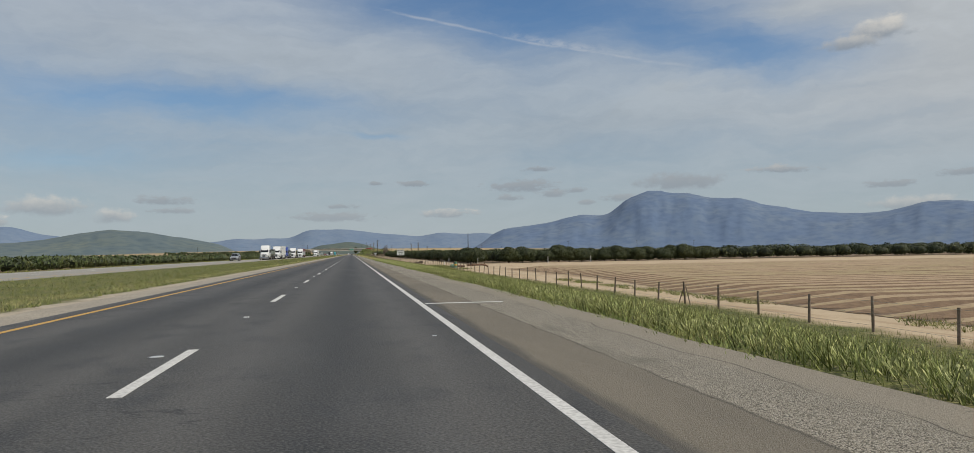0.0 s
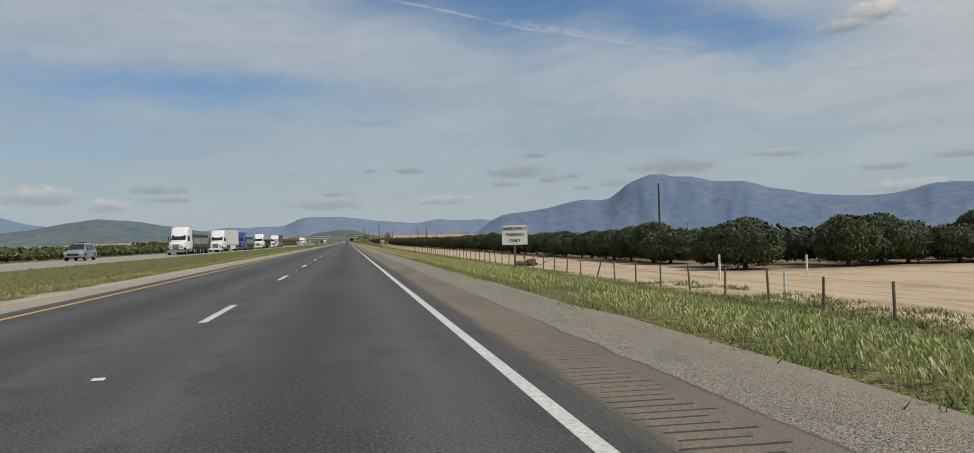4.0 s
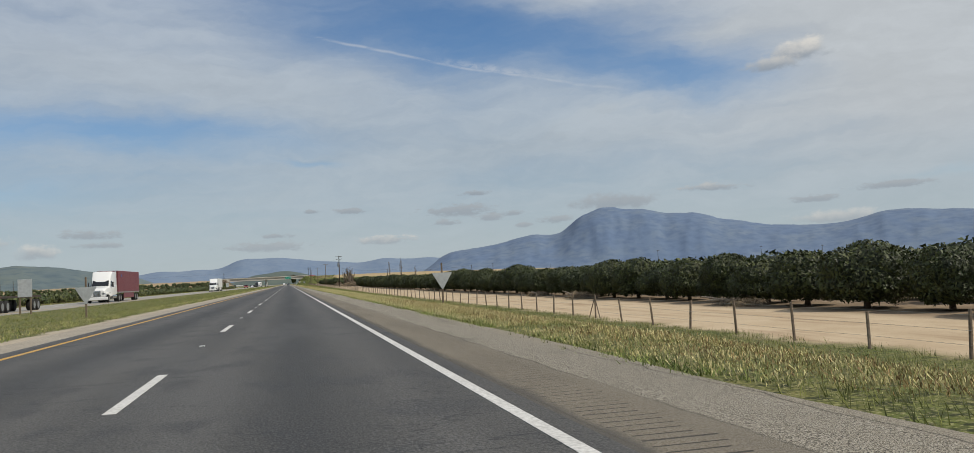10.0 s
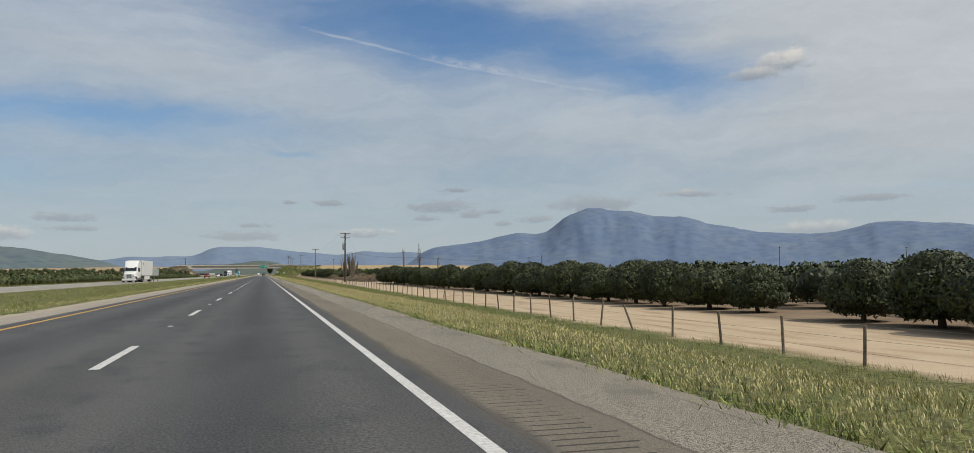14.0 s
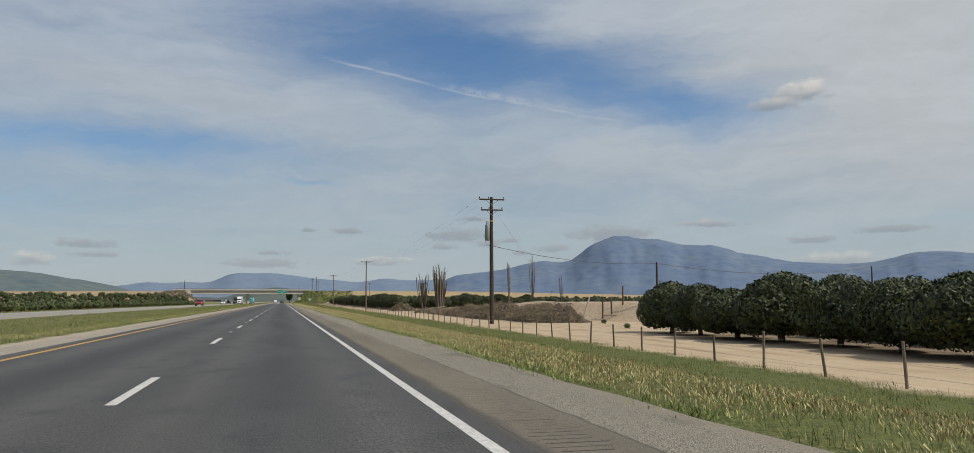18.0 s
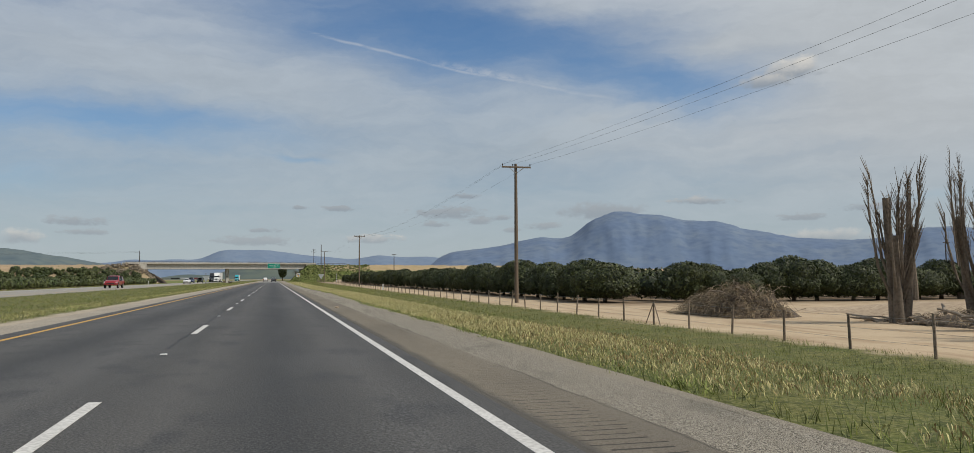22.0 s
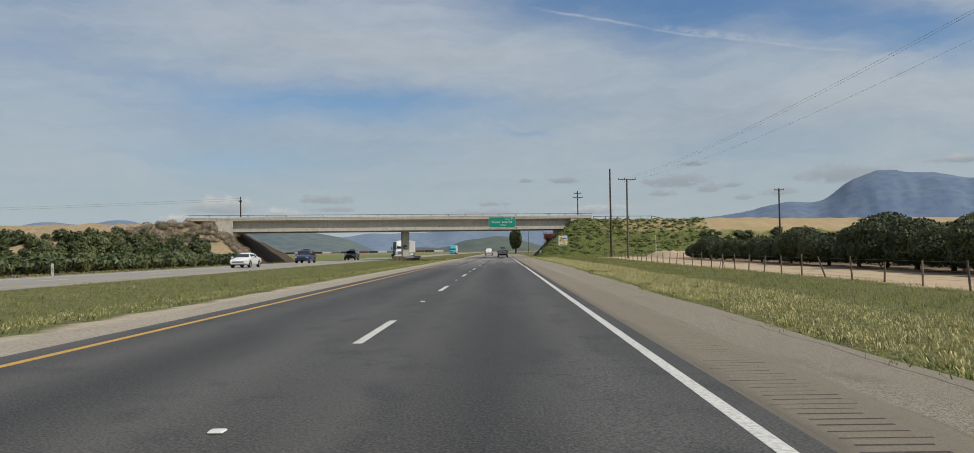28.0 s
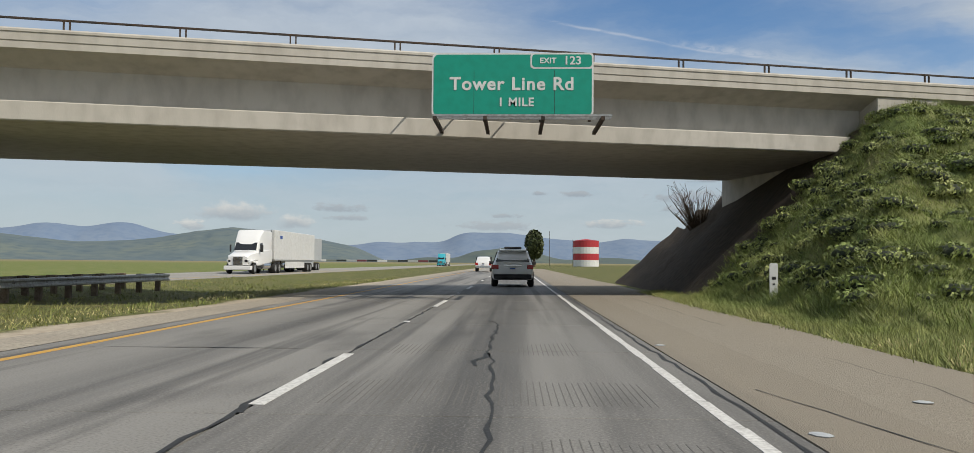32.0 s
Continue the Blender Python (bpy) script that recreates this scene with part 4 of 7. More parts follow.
stud_mesh = Shape().box(-0.055, 0.055, -0.055, 0.055, 0.0, 0.02, 0.008).mesh("pavement_stud", SIGN_WHITE)
for k in range(-4, 92):
    if random.random() < 0.85:
        part("pavement_stud", stud_mesh, None, road).location = (0.0, DASH0 + 14.63 * k + 9.15, 0)
part("bay_line", Shape().box(3.74, 5.6, 22.6, 22.85, 0.0, 0.004), WHITE_LINE, road, "white cross line of a parking bay on the shoulder")


def crack(points, width, name="sealed_crack", z=0.004, parent=None):
    """A ragged ribbon of tar along the points."""
    s, left, right = Shape(), [], []
    for i in range(len(points) - 1):
        a, b = Vector(points[i]), Vector(points[i + 1])
        steps = max(2, int((b - a).length / 0.35))
        for j in range(steps):
            p = a.lerp(b, j / steps)
            n = Vector((-(b - a).y, (b - a).x)).normalized()
            p += n * random.gauss(0, width * 0.7)
            w = width * random.uniform(0.25, 1.0)
            left.append((p.x + n.x * w, p.y + n.y * w, z))
            right.append((p.x - n.x * w, p.y - n.y * w, z))
    k = len(left)
    s.add(left + right, [(i, i + 1, k + i + 1, k + i) for i in range(k - 1)])
    return part(name, s, TAR, parent or road)


for x, y0, y1, w in ((-0.09, 650, 720, 0.03), (0.12, 738, 800, 0.018), (2.78, 604, 626, 0.012)):
    crack([(x, y0), (x + 0.03, y1)], w)
for k in range(26):
    y = random.uniform(10, 880)
    x0 = random.uniform(-3.2, 1.0)
    crack([(x0, y), (x0 + random.uniform(0.8, 2.5), y + random.uniform(-0.3, 0.3))], 0.012)
for k in range(40):
    y = random.uniform(10, 900)
    crack([(4.7, y), (random.uniform(5.3, 6.0), y + random.uniform(-0.2, 0.2))], 0.014, z=-0.0005 + 0.004)

# concrete slabs
slabs = thing("concrete_pavement", "grey grooved concrete slabs with cracked dark joints", "road", kind="structure")
bed = Shape().box(-4.25, 3.92, ROAD_END, 1042.3, -0.3, -0.03)
part("joint_bed", bed, TAR, slabs)
slab_mesh = {}
for side, (x0, x1) in {"inner": (-4.2, -0.045), "outer": (-0.015, 3.9)}.items():
    slab_mesh[side] = Shape().box(x0, x1, 0.012, 4.55, -0.03, 0.0, 0.006).mesh("slab", CONCRETE_ROAD if side == "inner" else CONCRETE_LANE)
for k in range(36):
    for side in slab_mesh:
        part("slab", slab_mesh[side], None, slabs).location = (0, ROAD_END + 4.566 * k, 0.0)
# fine lengthwise grooves worn into the near lane
gs = Shape()
for y, n in ((944.2, 52), (947.0, 46), (950.6, 40), (932.5, 44)):
    for k in range(n):
        x = 0.45 + 0.06 * k
        gs.box(x, x + 0.009, y + 0.12 * noise.noise((x * 3, y, 0)), y + 1.3 + 0.5 * noise.noise((x * 1.5, y, 5)), 0.0, 0.002)
part("wear_grooves", gs, TINING, slabs)["kind"] = "stuff"
crack([(2.2, 936), (1.9, 940), (1.88, 945), (1.80, 948.5), (1.68, 952), (1.72, 955.5), (1.5, 957)], 0.03, parent=slabs)
crack([(1.6, 949.5), (1.72, 951.2)], 0.05, parent=slabs)
crack([(1.4, 944.5), (2.9, 944.8)], 0.03, parent=slabs)
crack([(0.3, 945.1), (3.3, 945.0)], 0.03, parent=slabs)
crack([(-0.03, 880), (-0.03, 1000)], 0.03, parent=slabs)
for k in range(60, 72):
    crack([(-0.03, DASH0 + 14.63 * k - 0.35), (-0.02, DASH0 + 14.63 * k + 3.9)], 0.06, z=0.003, parent=slabs)
for k in range(9):
    y = ROAD_END + 4.566 * random.randint(4, 16)
    crack([(-3.4 + random.random(), y), (-0.4, y + 0.05)], 0.022, parent=slabs)
crack([(3.78, 885), (3.8, 985)], 0.028, parent=slabs)
crack([(4.2, 948), (5.0, 944), (5.3, 938)], 0.012, parent=slabs)

# ---- far hills ----
def ridge(name, mat, label, dist, az0, az1, humps, step=0.35, depth=900.0, rough=0.10, eye_y=430.0, seed=0.0, rows=26):
    """A range of hills seen from the road: humps are (bearing, width, height), all in degrees."""
    n = int((az1 - az0) / step) + 1
    verts = []
    for r in range(rows):
        k = r / (rows - 1)
        d = dist - depth * 0.75 + depth * k
        for i in range(n):
            az = az0 + i * step
            top = sum(h * math.exp(-abs((az - c) / w) ** p) for c, w, h, p in humps)
            # spurs and gullies run down from the crest
            spur = noise.fractal((az * 0.6 + seed + k * 0.8, k * 1.5, seed), 0.9, 2.1, 5)
            fine = noise.fractal((az * 1.9 + seed - k * 1.2, k * 2.6, seed + 5), 0.9, 2.1, 4)
            body = math.sin(math.pi * min(1.0, k / 1.5)) ** 1.25 if k < 0.75 else 1.0 - (k - 0.75) * 1.6
            z = dist * math.tan(radians(max(0.0, top))) * body * (1 + rough * spur * (1.35 - body * 1.2) + rough * 0.35 * fine * (1.25 - body))
            a = radians(az)
            verts.append((d * math.sin(a), eye_y + d * math.cos(a), z - 6.0))
    faces = [(r * n + i, r * n + i + 1, (r + 1) * n + i + 1, (r + 1) * n + i) for r in range(rows - 1) for i in range(n - 1)]
    return tagged(new(name, raw_mesh(name, verts, faces, mat, True)), label, "mountain", kind="structure")


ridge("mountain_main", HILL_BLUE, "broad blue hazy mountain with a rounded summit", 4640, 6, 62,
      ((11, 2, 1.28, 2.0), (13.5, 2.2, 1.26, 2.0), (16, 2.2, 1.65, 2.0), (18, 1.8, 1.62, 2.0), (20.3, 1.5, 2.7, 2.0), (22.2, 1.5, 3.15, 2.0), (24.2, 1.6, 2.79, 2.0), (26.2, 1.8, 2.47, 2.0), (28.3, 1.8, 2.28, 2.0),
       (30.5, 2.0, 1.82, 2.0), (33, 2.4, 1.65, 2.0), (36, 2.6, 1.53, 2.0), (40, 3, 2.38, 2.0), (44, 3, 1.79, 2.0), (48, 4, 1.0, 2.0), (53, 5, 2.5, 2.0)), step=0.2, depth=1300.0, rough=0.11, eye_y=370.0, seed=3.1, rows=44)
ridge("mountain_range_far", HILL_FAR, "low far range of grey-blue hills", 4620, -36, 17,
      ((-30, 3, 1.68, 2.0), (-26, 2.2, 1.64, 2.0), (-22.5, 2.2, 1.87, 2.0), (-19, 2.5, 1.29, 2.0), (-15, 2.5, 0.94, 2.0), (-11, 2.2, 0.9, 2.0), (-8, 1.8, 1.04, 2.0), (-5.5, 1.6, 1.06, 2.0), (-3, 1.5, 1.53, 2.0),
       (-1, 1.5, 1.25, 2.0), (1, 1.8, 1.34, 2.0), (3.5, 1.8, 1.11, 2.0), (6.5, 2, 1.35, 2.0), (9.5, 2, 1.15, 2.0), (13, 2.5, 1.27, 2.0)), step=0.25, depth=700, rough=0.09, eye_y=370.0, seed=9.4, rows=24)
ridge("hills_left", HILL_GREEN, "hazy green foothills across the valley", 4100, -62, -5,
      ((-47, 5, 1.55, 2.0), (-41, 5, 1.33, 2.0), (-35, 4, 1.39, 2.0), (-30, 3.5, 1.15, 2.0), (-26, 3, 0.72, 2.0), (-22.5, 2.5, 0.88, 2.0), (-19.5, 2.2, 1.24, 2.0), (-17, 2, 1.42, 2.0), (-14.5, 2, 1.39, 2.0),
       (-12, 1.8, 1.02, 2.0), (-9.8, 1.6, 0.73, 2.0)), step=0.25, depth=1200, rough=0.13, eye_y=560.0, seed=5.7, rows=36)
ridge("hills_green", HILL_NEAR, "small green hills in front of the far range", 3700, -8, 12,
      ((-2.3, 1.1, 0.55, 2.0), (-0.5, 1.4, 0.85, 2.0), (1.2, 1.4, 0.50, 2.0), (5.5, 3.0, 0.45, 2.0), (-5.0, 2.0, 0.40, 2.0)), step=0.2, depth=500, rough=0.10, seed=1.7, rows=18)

# ---- overpass ----
BX0, BX1, BW = -43.5, 15.2, 11.0
skew = math.degrees(math.atan(0.25))
bridge = thing("overpass", "pale concrete road bridge on a single pier", "bridge", (0, bridge_y(0), 0), skew, kind="")
L0, L1 = BX0 / math.cos(radians(skew)), BX1 / math.cos(radians(skew))
# local x along the span, local y across it
part("box_girder", Shape().prism([(0.95, 6.54), (1.0, 4.96), (BW - 1.0, 4.96), (BW - 0.95, 6.54)], "x", L0 + 1.2, L1 - 1.0), BRIDGE, bridge)
for y0 in (0.55, BW - 1.0):
    part("lower_ledge", Shape().box(L0 + 1.25, L1 - 0.97, y0, y0 + 0.45, 4.965, 5.52, 0.03), BRIDGE, bridge)
deck = Shape().prism([(0.0, 7.04), (0.0, 6.86), (0.95, 6.5), (BW - 0.95, 6.5), (BW, 6.86), (BW, 7.04)], "x", L0 - 6, L1 + 3)
part("deck", deck, BRIDGE, bridge)
for y0 in (0.02, BW - 0.34):
    p = part("parapet", Shape().box(L0 - 6, L1 + 3, y0 - 0.04, y0 + 0.32, 7.044, 7.42, 0.03), BRIDGE, bridge)
    part("coping", Shape().box(L0 - 6, L1 + 3, y0 - 0.065, y0 + 0.36, 7.29, 7.39, 0.02), BRIDGE, p)
    rail = Shape().box(L0 - 6, L1 + 3.2, y0 + 0.12, y0 + 0.18, 7.69, 7.75, 0.01)
    rail_ob = part("rail", rail, DARK_STEEL, bridge)
    for k in range(23):
        xk = L0 - 5.5 + k * 3.05
        part("rail_post", Shape().box(xk - 0.10, xk - 0.06, y0 + 0.12, y0 + 0.18, 7.42, 7.70).box(xk + 0.06, xk + 0.10, y0 + 0.12, y0 + 0.18, 7.42, 7.70), DARK_STEEL, rail_ob)
# line of the lower box edge and the joint panel at the ends
for a, b in ((L0 - 1.5, L0 + 1.25), (L1 - 0.95, L1 + 1.6)):
    part("abutment", Shape().box(a, b, 0.06, BW - 0.06, 3.0, 6.83, 0.03), BRIDGE, bridge)
part("bearing_shelf", Shape().box(L0 + 0.6, L0 + 1.9, 1.2, BW - 1.2, 4.3, 4.92, 0.02), BRIDGE, bridge)
pier_x = -14.75
pier = part("pier", Shape().box(pier_x - 0.62, pier_x + 0.62, 2.7, 4.4, -0.5, 4.98, 0.06), BRIDGE, bridge)
for k in range(4):
    part("stencil_bar", Shape().box(pier_x - 0.55, pier_x - 0.55 + (0.75, 0.7, 0.4, 0.72)[k], 2.69, 2.7, 2.35 - 0.16 * k, 2.44 - 0.16 * k), SIGN_BLACK, pier, "unreadable stencilled line")
for xk in (-26, 2.0):
    part("scupper_stain", Shape().box(xk, xk + 0.05, -0.052, -0.03, 7.06, 7.28), DARK_STEEL, bridge)


def bank_sheet(name, side, label, mat):
    """One approach bank as a sheet of land with a rough surface."""
    if side > 0:
        gx = [*np.arange(6.5, 28, 0.4), *np.arange(28, 34, 0.7), *np.arange(34, 80, 3.0), *np.arange(80, 520, 20.0)]
    else:
        gx = [*np.arange(-29.5, -60, -0.9), *np.arange(-60, -110, -3.0), *np.arange(-110, -560, -20.0)]
    gy = [*np.arange(-18, 1.6, 0.4), *np.arange(2, 12, 1.6), *np.arange(12, 28, 1.6)]
    verts = []
    for f in gy:
        for x in gx:
            y = bridge_y(x) + f
            h = bank_height(x, y)
            lump = 0.5 * noise.fractal((x * 0.8, y * 0.8, 2.0), 0.8, 2.1, 4) if h > 0.3 else 0
            under = -0.25 < f < BW + 0.2 and (8 < x < 14.0 or -44.5 < x < -34)
            verts.append((x, y, max(h, -0.4) + land(x, y) * rise(h, 2.0, 0.0) + (0 if under else lump * rise(h, 0.2, 1.2)) + 0.05))
    n = len(gx)
    faces = [(j * n + i, j * n + i + 1, (j + 1) * n + i + 1, (j + 1) * n + i) for j in range(len(gy) - 1) for i in range(n - 1)]
    if side < 0:
        faces = [q[::-1] for q in faces]
    return tagged(new(name, raw_mesh(name, verts, faces, mat, True)), label, "embankment", kind="structure")


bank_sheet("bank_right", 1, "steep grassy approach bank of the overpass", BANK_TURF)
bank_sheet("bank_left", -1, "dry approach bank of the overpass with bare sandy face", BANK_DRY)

# ---- plants ----
RNG = np.random.default_rng(7)


def cube_ball(n):
    """Points and quads of a ball made of a cube, for foliage masses."""
    pts, quads, seen = [], [], {}
    for ax in range(3):
        for s in (-1, 1):
            for i in range(n):
                for j in range(n):
                    q = []
                    for a, b in ((i, j), (i + 1, j), (i + 1, j + 1), (i, j + 1)):
                        p = [0, 0, 0]
                        p[ax], p[(ax + 1) % 3], p[(ax + 2) % 3] = s, 2 * a / n - 1, 2 * b / n - 1
                        key = tuple(round(c, 5) for c in p)
                        if key not in seen:
                            seen[key] = len(pts)
                            v = Vector(p).normalized()
                            pts.append((v.x, v.y, v.z))
                        q.append(seen[key])
                    quads.append(q if s > 0 else q[::-1])
    return np.array(pts), np.array(quads)


BALL_P, BALL_Q = cube_ball(6)
SMALL_P, SMALL_Q = cube_ball(3)


def leaf_cards(centres, out, size, rng, droop=0.35):
    """Small leaf sprays: bent diamonds, one quad each, that face outwards at random tilts."""
    n = len(centres)
    d = out + rng.normal(0, 0.42, (n, 3))
    d /= np.linalg.norm(d, axis=1)[:, None]
    side = np.cross(d, rng.normal(0, 1, (n, 3)))
    side /= np.linalg.norm(side, axis=1)[:, None]
    up = np.cross(side, d)
    s = (size * rng.uniform(0.6, 1.35, n))[:, None]
    tip = up * s
    tip[:, 2] -= droop * s[:, 0]
    v = np.stack([centres - tip * 0.7 + side * s * 0.55, centres + tip, centres - tip * 0.6 - side * s * 0.6 + d * s * 0.15], 1).reshape(-1, 3)
    return v, np.arange(3 * n).reshape(-1, 3)


def crown(rng, rx, rz, cz, leaves, size, lobes=7, ball=(BALL_P, BALL_Q), skirt=0.0, fill=0.86):
    """A bushy crown: a lumpy dark core with leaf sprays all over it."""
    bp, bq = ball
    bq = np.concatenate([bq[:, :3], bq[:, [0, 2, 3]]])
    cs = rng.normal(0, 1, (lobes, 3))
    cs /= np.linalg.norm(cs, axis=1)[:, None]
    amp, wide = rng.uniform(0.06, 0.22, lobes), rng.uniform(0.6, 0.88, lobes)

    def lumps(d):
        return np.clip((d @ cs.T - wide) / (1 - wide), 0, 1) ** 0.7 * amp

    def radius(d):
        return 0.82 + lumps(d).max(1) - 0.12 * np.clip(-d[:, 2] - 0.3, 0, 1)

    def shape(d, r):
        p = d * r[:, None] * (rx, rx, rz)
        p[:, :2] *= (1 + skirt * np.clip(-d[:, 2], 0, 0.8))[:, None]
        return p + (0, 0, cz)

    core = shape(bp, radius(bp) * fill)
    d = rng.normal(0, 1, (leaves, 3))
    d /= np.linalg.norm(d, axis=1)[:, None]
    d = d[(d[:, 2] > -0.9)]
    p = shape(d, radius(d) * rng.uniform(0.90, 1.06, len(d)))
    k = lumps(d)
    out = d + 1.8 * (d - cs[k.argmax(1)]) * (k.max(1) > 0.01)[:, None]
    lv, lf = leaf_cards(p, out / np.linalg.norm(out, axis=1)[:, None], size, rng)
    return core, bq, lv, lf


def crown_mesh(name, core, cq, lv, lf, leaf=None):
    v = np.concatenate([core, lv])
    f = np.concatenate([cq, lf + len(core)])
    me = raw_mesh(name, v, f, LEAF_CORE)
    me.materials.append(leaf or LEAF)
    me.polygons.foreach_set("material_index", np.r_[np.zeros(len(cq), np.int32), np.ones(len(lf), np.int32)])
    return me


def trunk_shape(rng, h, r):
    s = Shape()
    s.rod([(0, 0, -0.25), (0.02, 0.03, h * 0.5), (0.0, 0.0, h)], [r * 1.3, r, r * 0.8], 7)
    for k in range(4):
        a = k * 1.57 + rng.uniform(0, 1)
        s.rod([(0, 0, h * 0.75), (math.cos(a) * 0.45, math.sin(a) * 0.45, h + 0.55)], [r * 0.6, r * 0.3], 5)
    return s


ORCHARD_LABEL = "rounded dark green citrus tree in a sandy orchard row"
tree_kinds = []
for k in range(7):
    rx, hz = RNG.uniform(1.5, 1.85), RNG.uniform(1.15, 1.35)
    tree = thing("citrus_tree", ORCHARD_LABEL, "tree", (0, -500 - 10 * k, 0), group="orchard trees")
    part("trunk", trunk_shape(RNG, 0.75, 0.11), BARK, tree)
    part("crown", crown_mesh("crown", *crown(RNG, rx, hz, 0.12 + hz * 0.92, 6500, 0.078, lobes=34, skirt=0.25, fill=0.86)), None, tree)
    tree_kinds.append(tree)


def in_orchard(y):
    return 159 < y < 563 or 690 < y < 922


# first row beside the track, every tree a thing of its own
spots = []
y = 160.0
while y < 922:
    if in_orchard(y) and (random.random() > 0.03 or y > 520):
        spots.append((25.7 + random.uniform(-0.5, 0.5), y))
    y += 4.05 + random.uniform(-0.45, 0.45)
# the ends of the rows that face the open ground
for y0, x1 in ((160.0, 72.0), (691.0, 57.0)):
    x = 31.8
    while x < x1:
        spots.append((x + random.uniform(-0.4, 0.4), y0 + random.uniform(-0.8, 0.8)))
        x += 2.35
for k, (x, y) in enumerate(spots):
    src = tree_kinds[k % 7]
    s = random.uniform(0.92, 1.2) * (0.86 if y > 885 else 1.14 if y > 600 else 1.2 if 535 < y < 570 else 1.06 if y < 163 else 1.0)
    m = pose(x, y, land(x, y) - 0.03, 0, 0, random.uniform(0, 360)) @ Matrix.Diagonal((s * random.uniform(0.95, 1.1), s * random.uniform(0.95, 1.1), s, 1))
    if k < 7:
        src.matrix_world = m
    else:
        t2 = copy_thing(src, m)
        t2.scale = m.to_scale()

# the rows behind, joined
back_v, back_f, back_n = [], [], 0
lows = []
for k in range(4):
    core, cq, lv, lf = crown(RNG, 1.95, 1.28, 1.3, 430, 0.2, lobes=24, ball=(SMALL_P, SMALL_Q), skirt=0.2)
    lows.append((np.concatenate([core, lv]), np.concatenate([cq, lf + len(core)]), len(cq)))
places = [(x, y) for x in (31.6, 36.8, 42.0) for y in np.arange(164, 922, 4.4) if in_orchard(y)]
places += [(x, y) for y in (165.3, 170.5, 176) for x in np.arange(48, 300, 4.6)] + [(x, 160.0) for x in np.arange(72, 300, 4.2)] + [(x, y) for y in (691, 696.5, 702) for x in np.arange(57 if y < 695 else 48, 260, 4.6)]
slots = []
for k, (x, y) in enumerate(places):
    v, f, nc = lows[k % 4]
    s = RNG.uniform(0.85, 1.1)
    a = RNG.uniform(0, 6.28)
    c_, s_ = math.cos(a), math.sin(a)
    w = np.stack([v[:, 0] * c_ - v[:, 1] * s_, v[:, 0] * s_ + v[:, 1] * c_, v[:, 2]], 1) * s + (x + RNG.uniform(-0.4, 0.4), y + RNG.uniform(-0.5, 0.5), low_side(y))
    back_v.append(w)
    back_f.append(f + back_n)
    slots += [0] * nc + [1] * (len(f) - nc)
    back_n += len(v)
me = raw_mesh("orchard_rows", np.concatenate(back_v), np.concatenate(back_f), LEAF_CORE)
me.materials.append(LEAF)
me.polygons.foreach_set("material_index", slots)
tagged(new("orchard_rows", me), "dense rows of dark green citrus trees further back", "orchard", kind="stuff")

# low hedge-like young orchard across the opposite carriageway
bushes = []
for k in range(4):
    core, cq, lv, lf = crown(RNG, 1.15, 0.95, 0.85, 150, 0.26, ball=(SMALL_P, SMALL_Q))
    bushes.append((np.concatenate([core, lv]), np.concatenate([cq, lf + len(core)]), len(cq)))


def scatter(spots, kinds, lo, hi, name, label, category, mat, core_mat):
    vs, fs, n, sl = [], [], 0, []
    for k, (x, y, z) in enumerate(spots):
        v, f, nc = kinds[k % len(kinds)]
        s, a = RNG.uniform(lo, hi), RNG.uniform(0, 6.28)
        c_, s_ = math.cos(a), math.sin(a)
        vs.append(np.stack([v[:, 0] * c_ - v[:, 1] * s_, v[:, 0] * s_ + v[:, 1] * c_, v[:, 2]], 1) * s + (x, y, z))
        fs.append(f + n)
        sl += [0] * nc + [1] * (len(f) - nc)
        n += len(v)
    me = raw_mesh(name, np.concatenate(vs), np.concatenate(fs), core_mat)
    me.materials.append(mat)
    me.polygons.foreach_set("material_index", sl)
    return tagged(new(name, me), label, category, kind="stuff")


scatter([(x + RNG.uniform(-0.3, 0.3), y + RNG.uniform(-0.4, 0.4), -0.3) for x in (-38.5, -42.5, -47) for y in np.arange(60, 945, 1.75)], bushes, 0.75, 1.15,
        "hedge_rows", "low green hedge-like rows of young orchard trees", "hedge", LEAF_LOW, LEAF_CORE)


def bank_z(x, y):
    return max(bank_height(x, y), 0.0) + land(x, y) * rise(bank_height(x, y), 2.0, 0.0)


spots = []
for _ in range(950):
    x, f = RNG.uniform(-190, -52), RNG.uniform(-13, -2.5)
    y = bridge_y(x) + f
    h = bank_height(x, y)
    if 0.05 < h < 4.6 + 0.8 * noise.noise((x * 0.1, 3, 1)):
        spots.append((x, y, bank_z(x, y) - 0.25))
for _ in range(60):
    x, f = RNG.uniform(-53, -43), RNG.uniform(-13, -6)
    y = bridge_y(x) + f
    spots.append((x, y, bank_z(x, y) - 0.3))
scatter(spots, bushes, 0.55, 1.15, "bank_bushes", "dense green shrubs covering the lower slope of the bank", "shrubs", LEAF_LOW, LEAF_CORE)
spots = []
for _ in range(600):
    x, f = RNG.uniform(34, 260), RNG.uniform(-13, -2.0)
    y = bridge_y(x) + f
    h = bank_height(x, y)
    if 0.05 < h < 4.0 + 0.9 * noise.noise((x * 0.1, 3, 7)) - 0.006 * x:
        spots.append((x, y, bank_z(x, y) - 0.3))
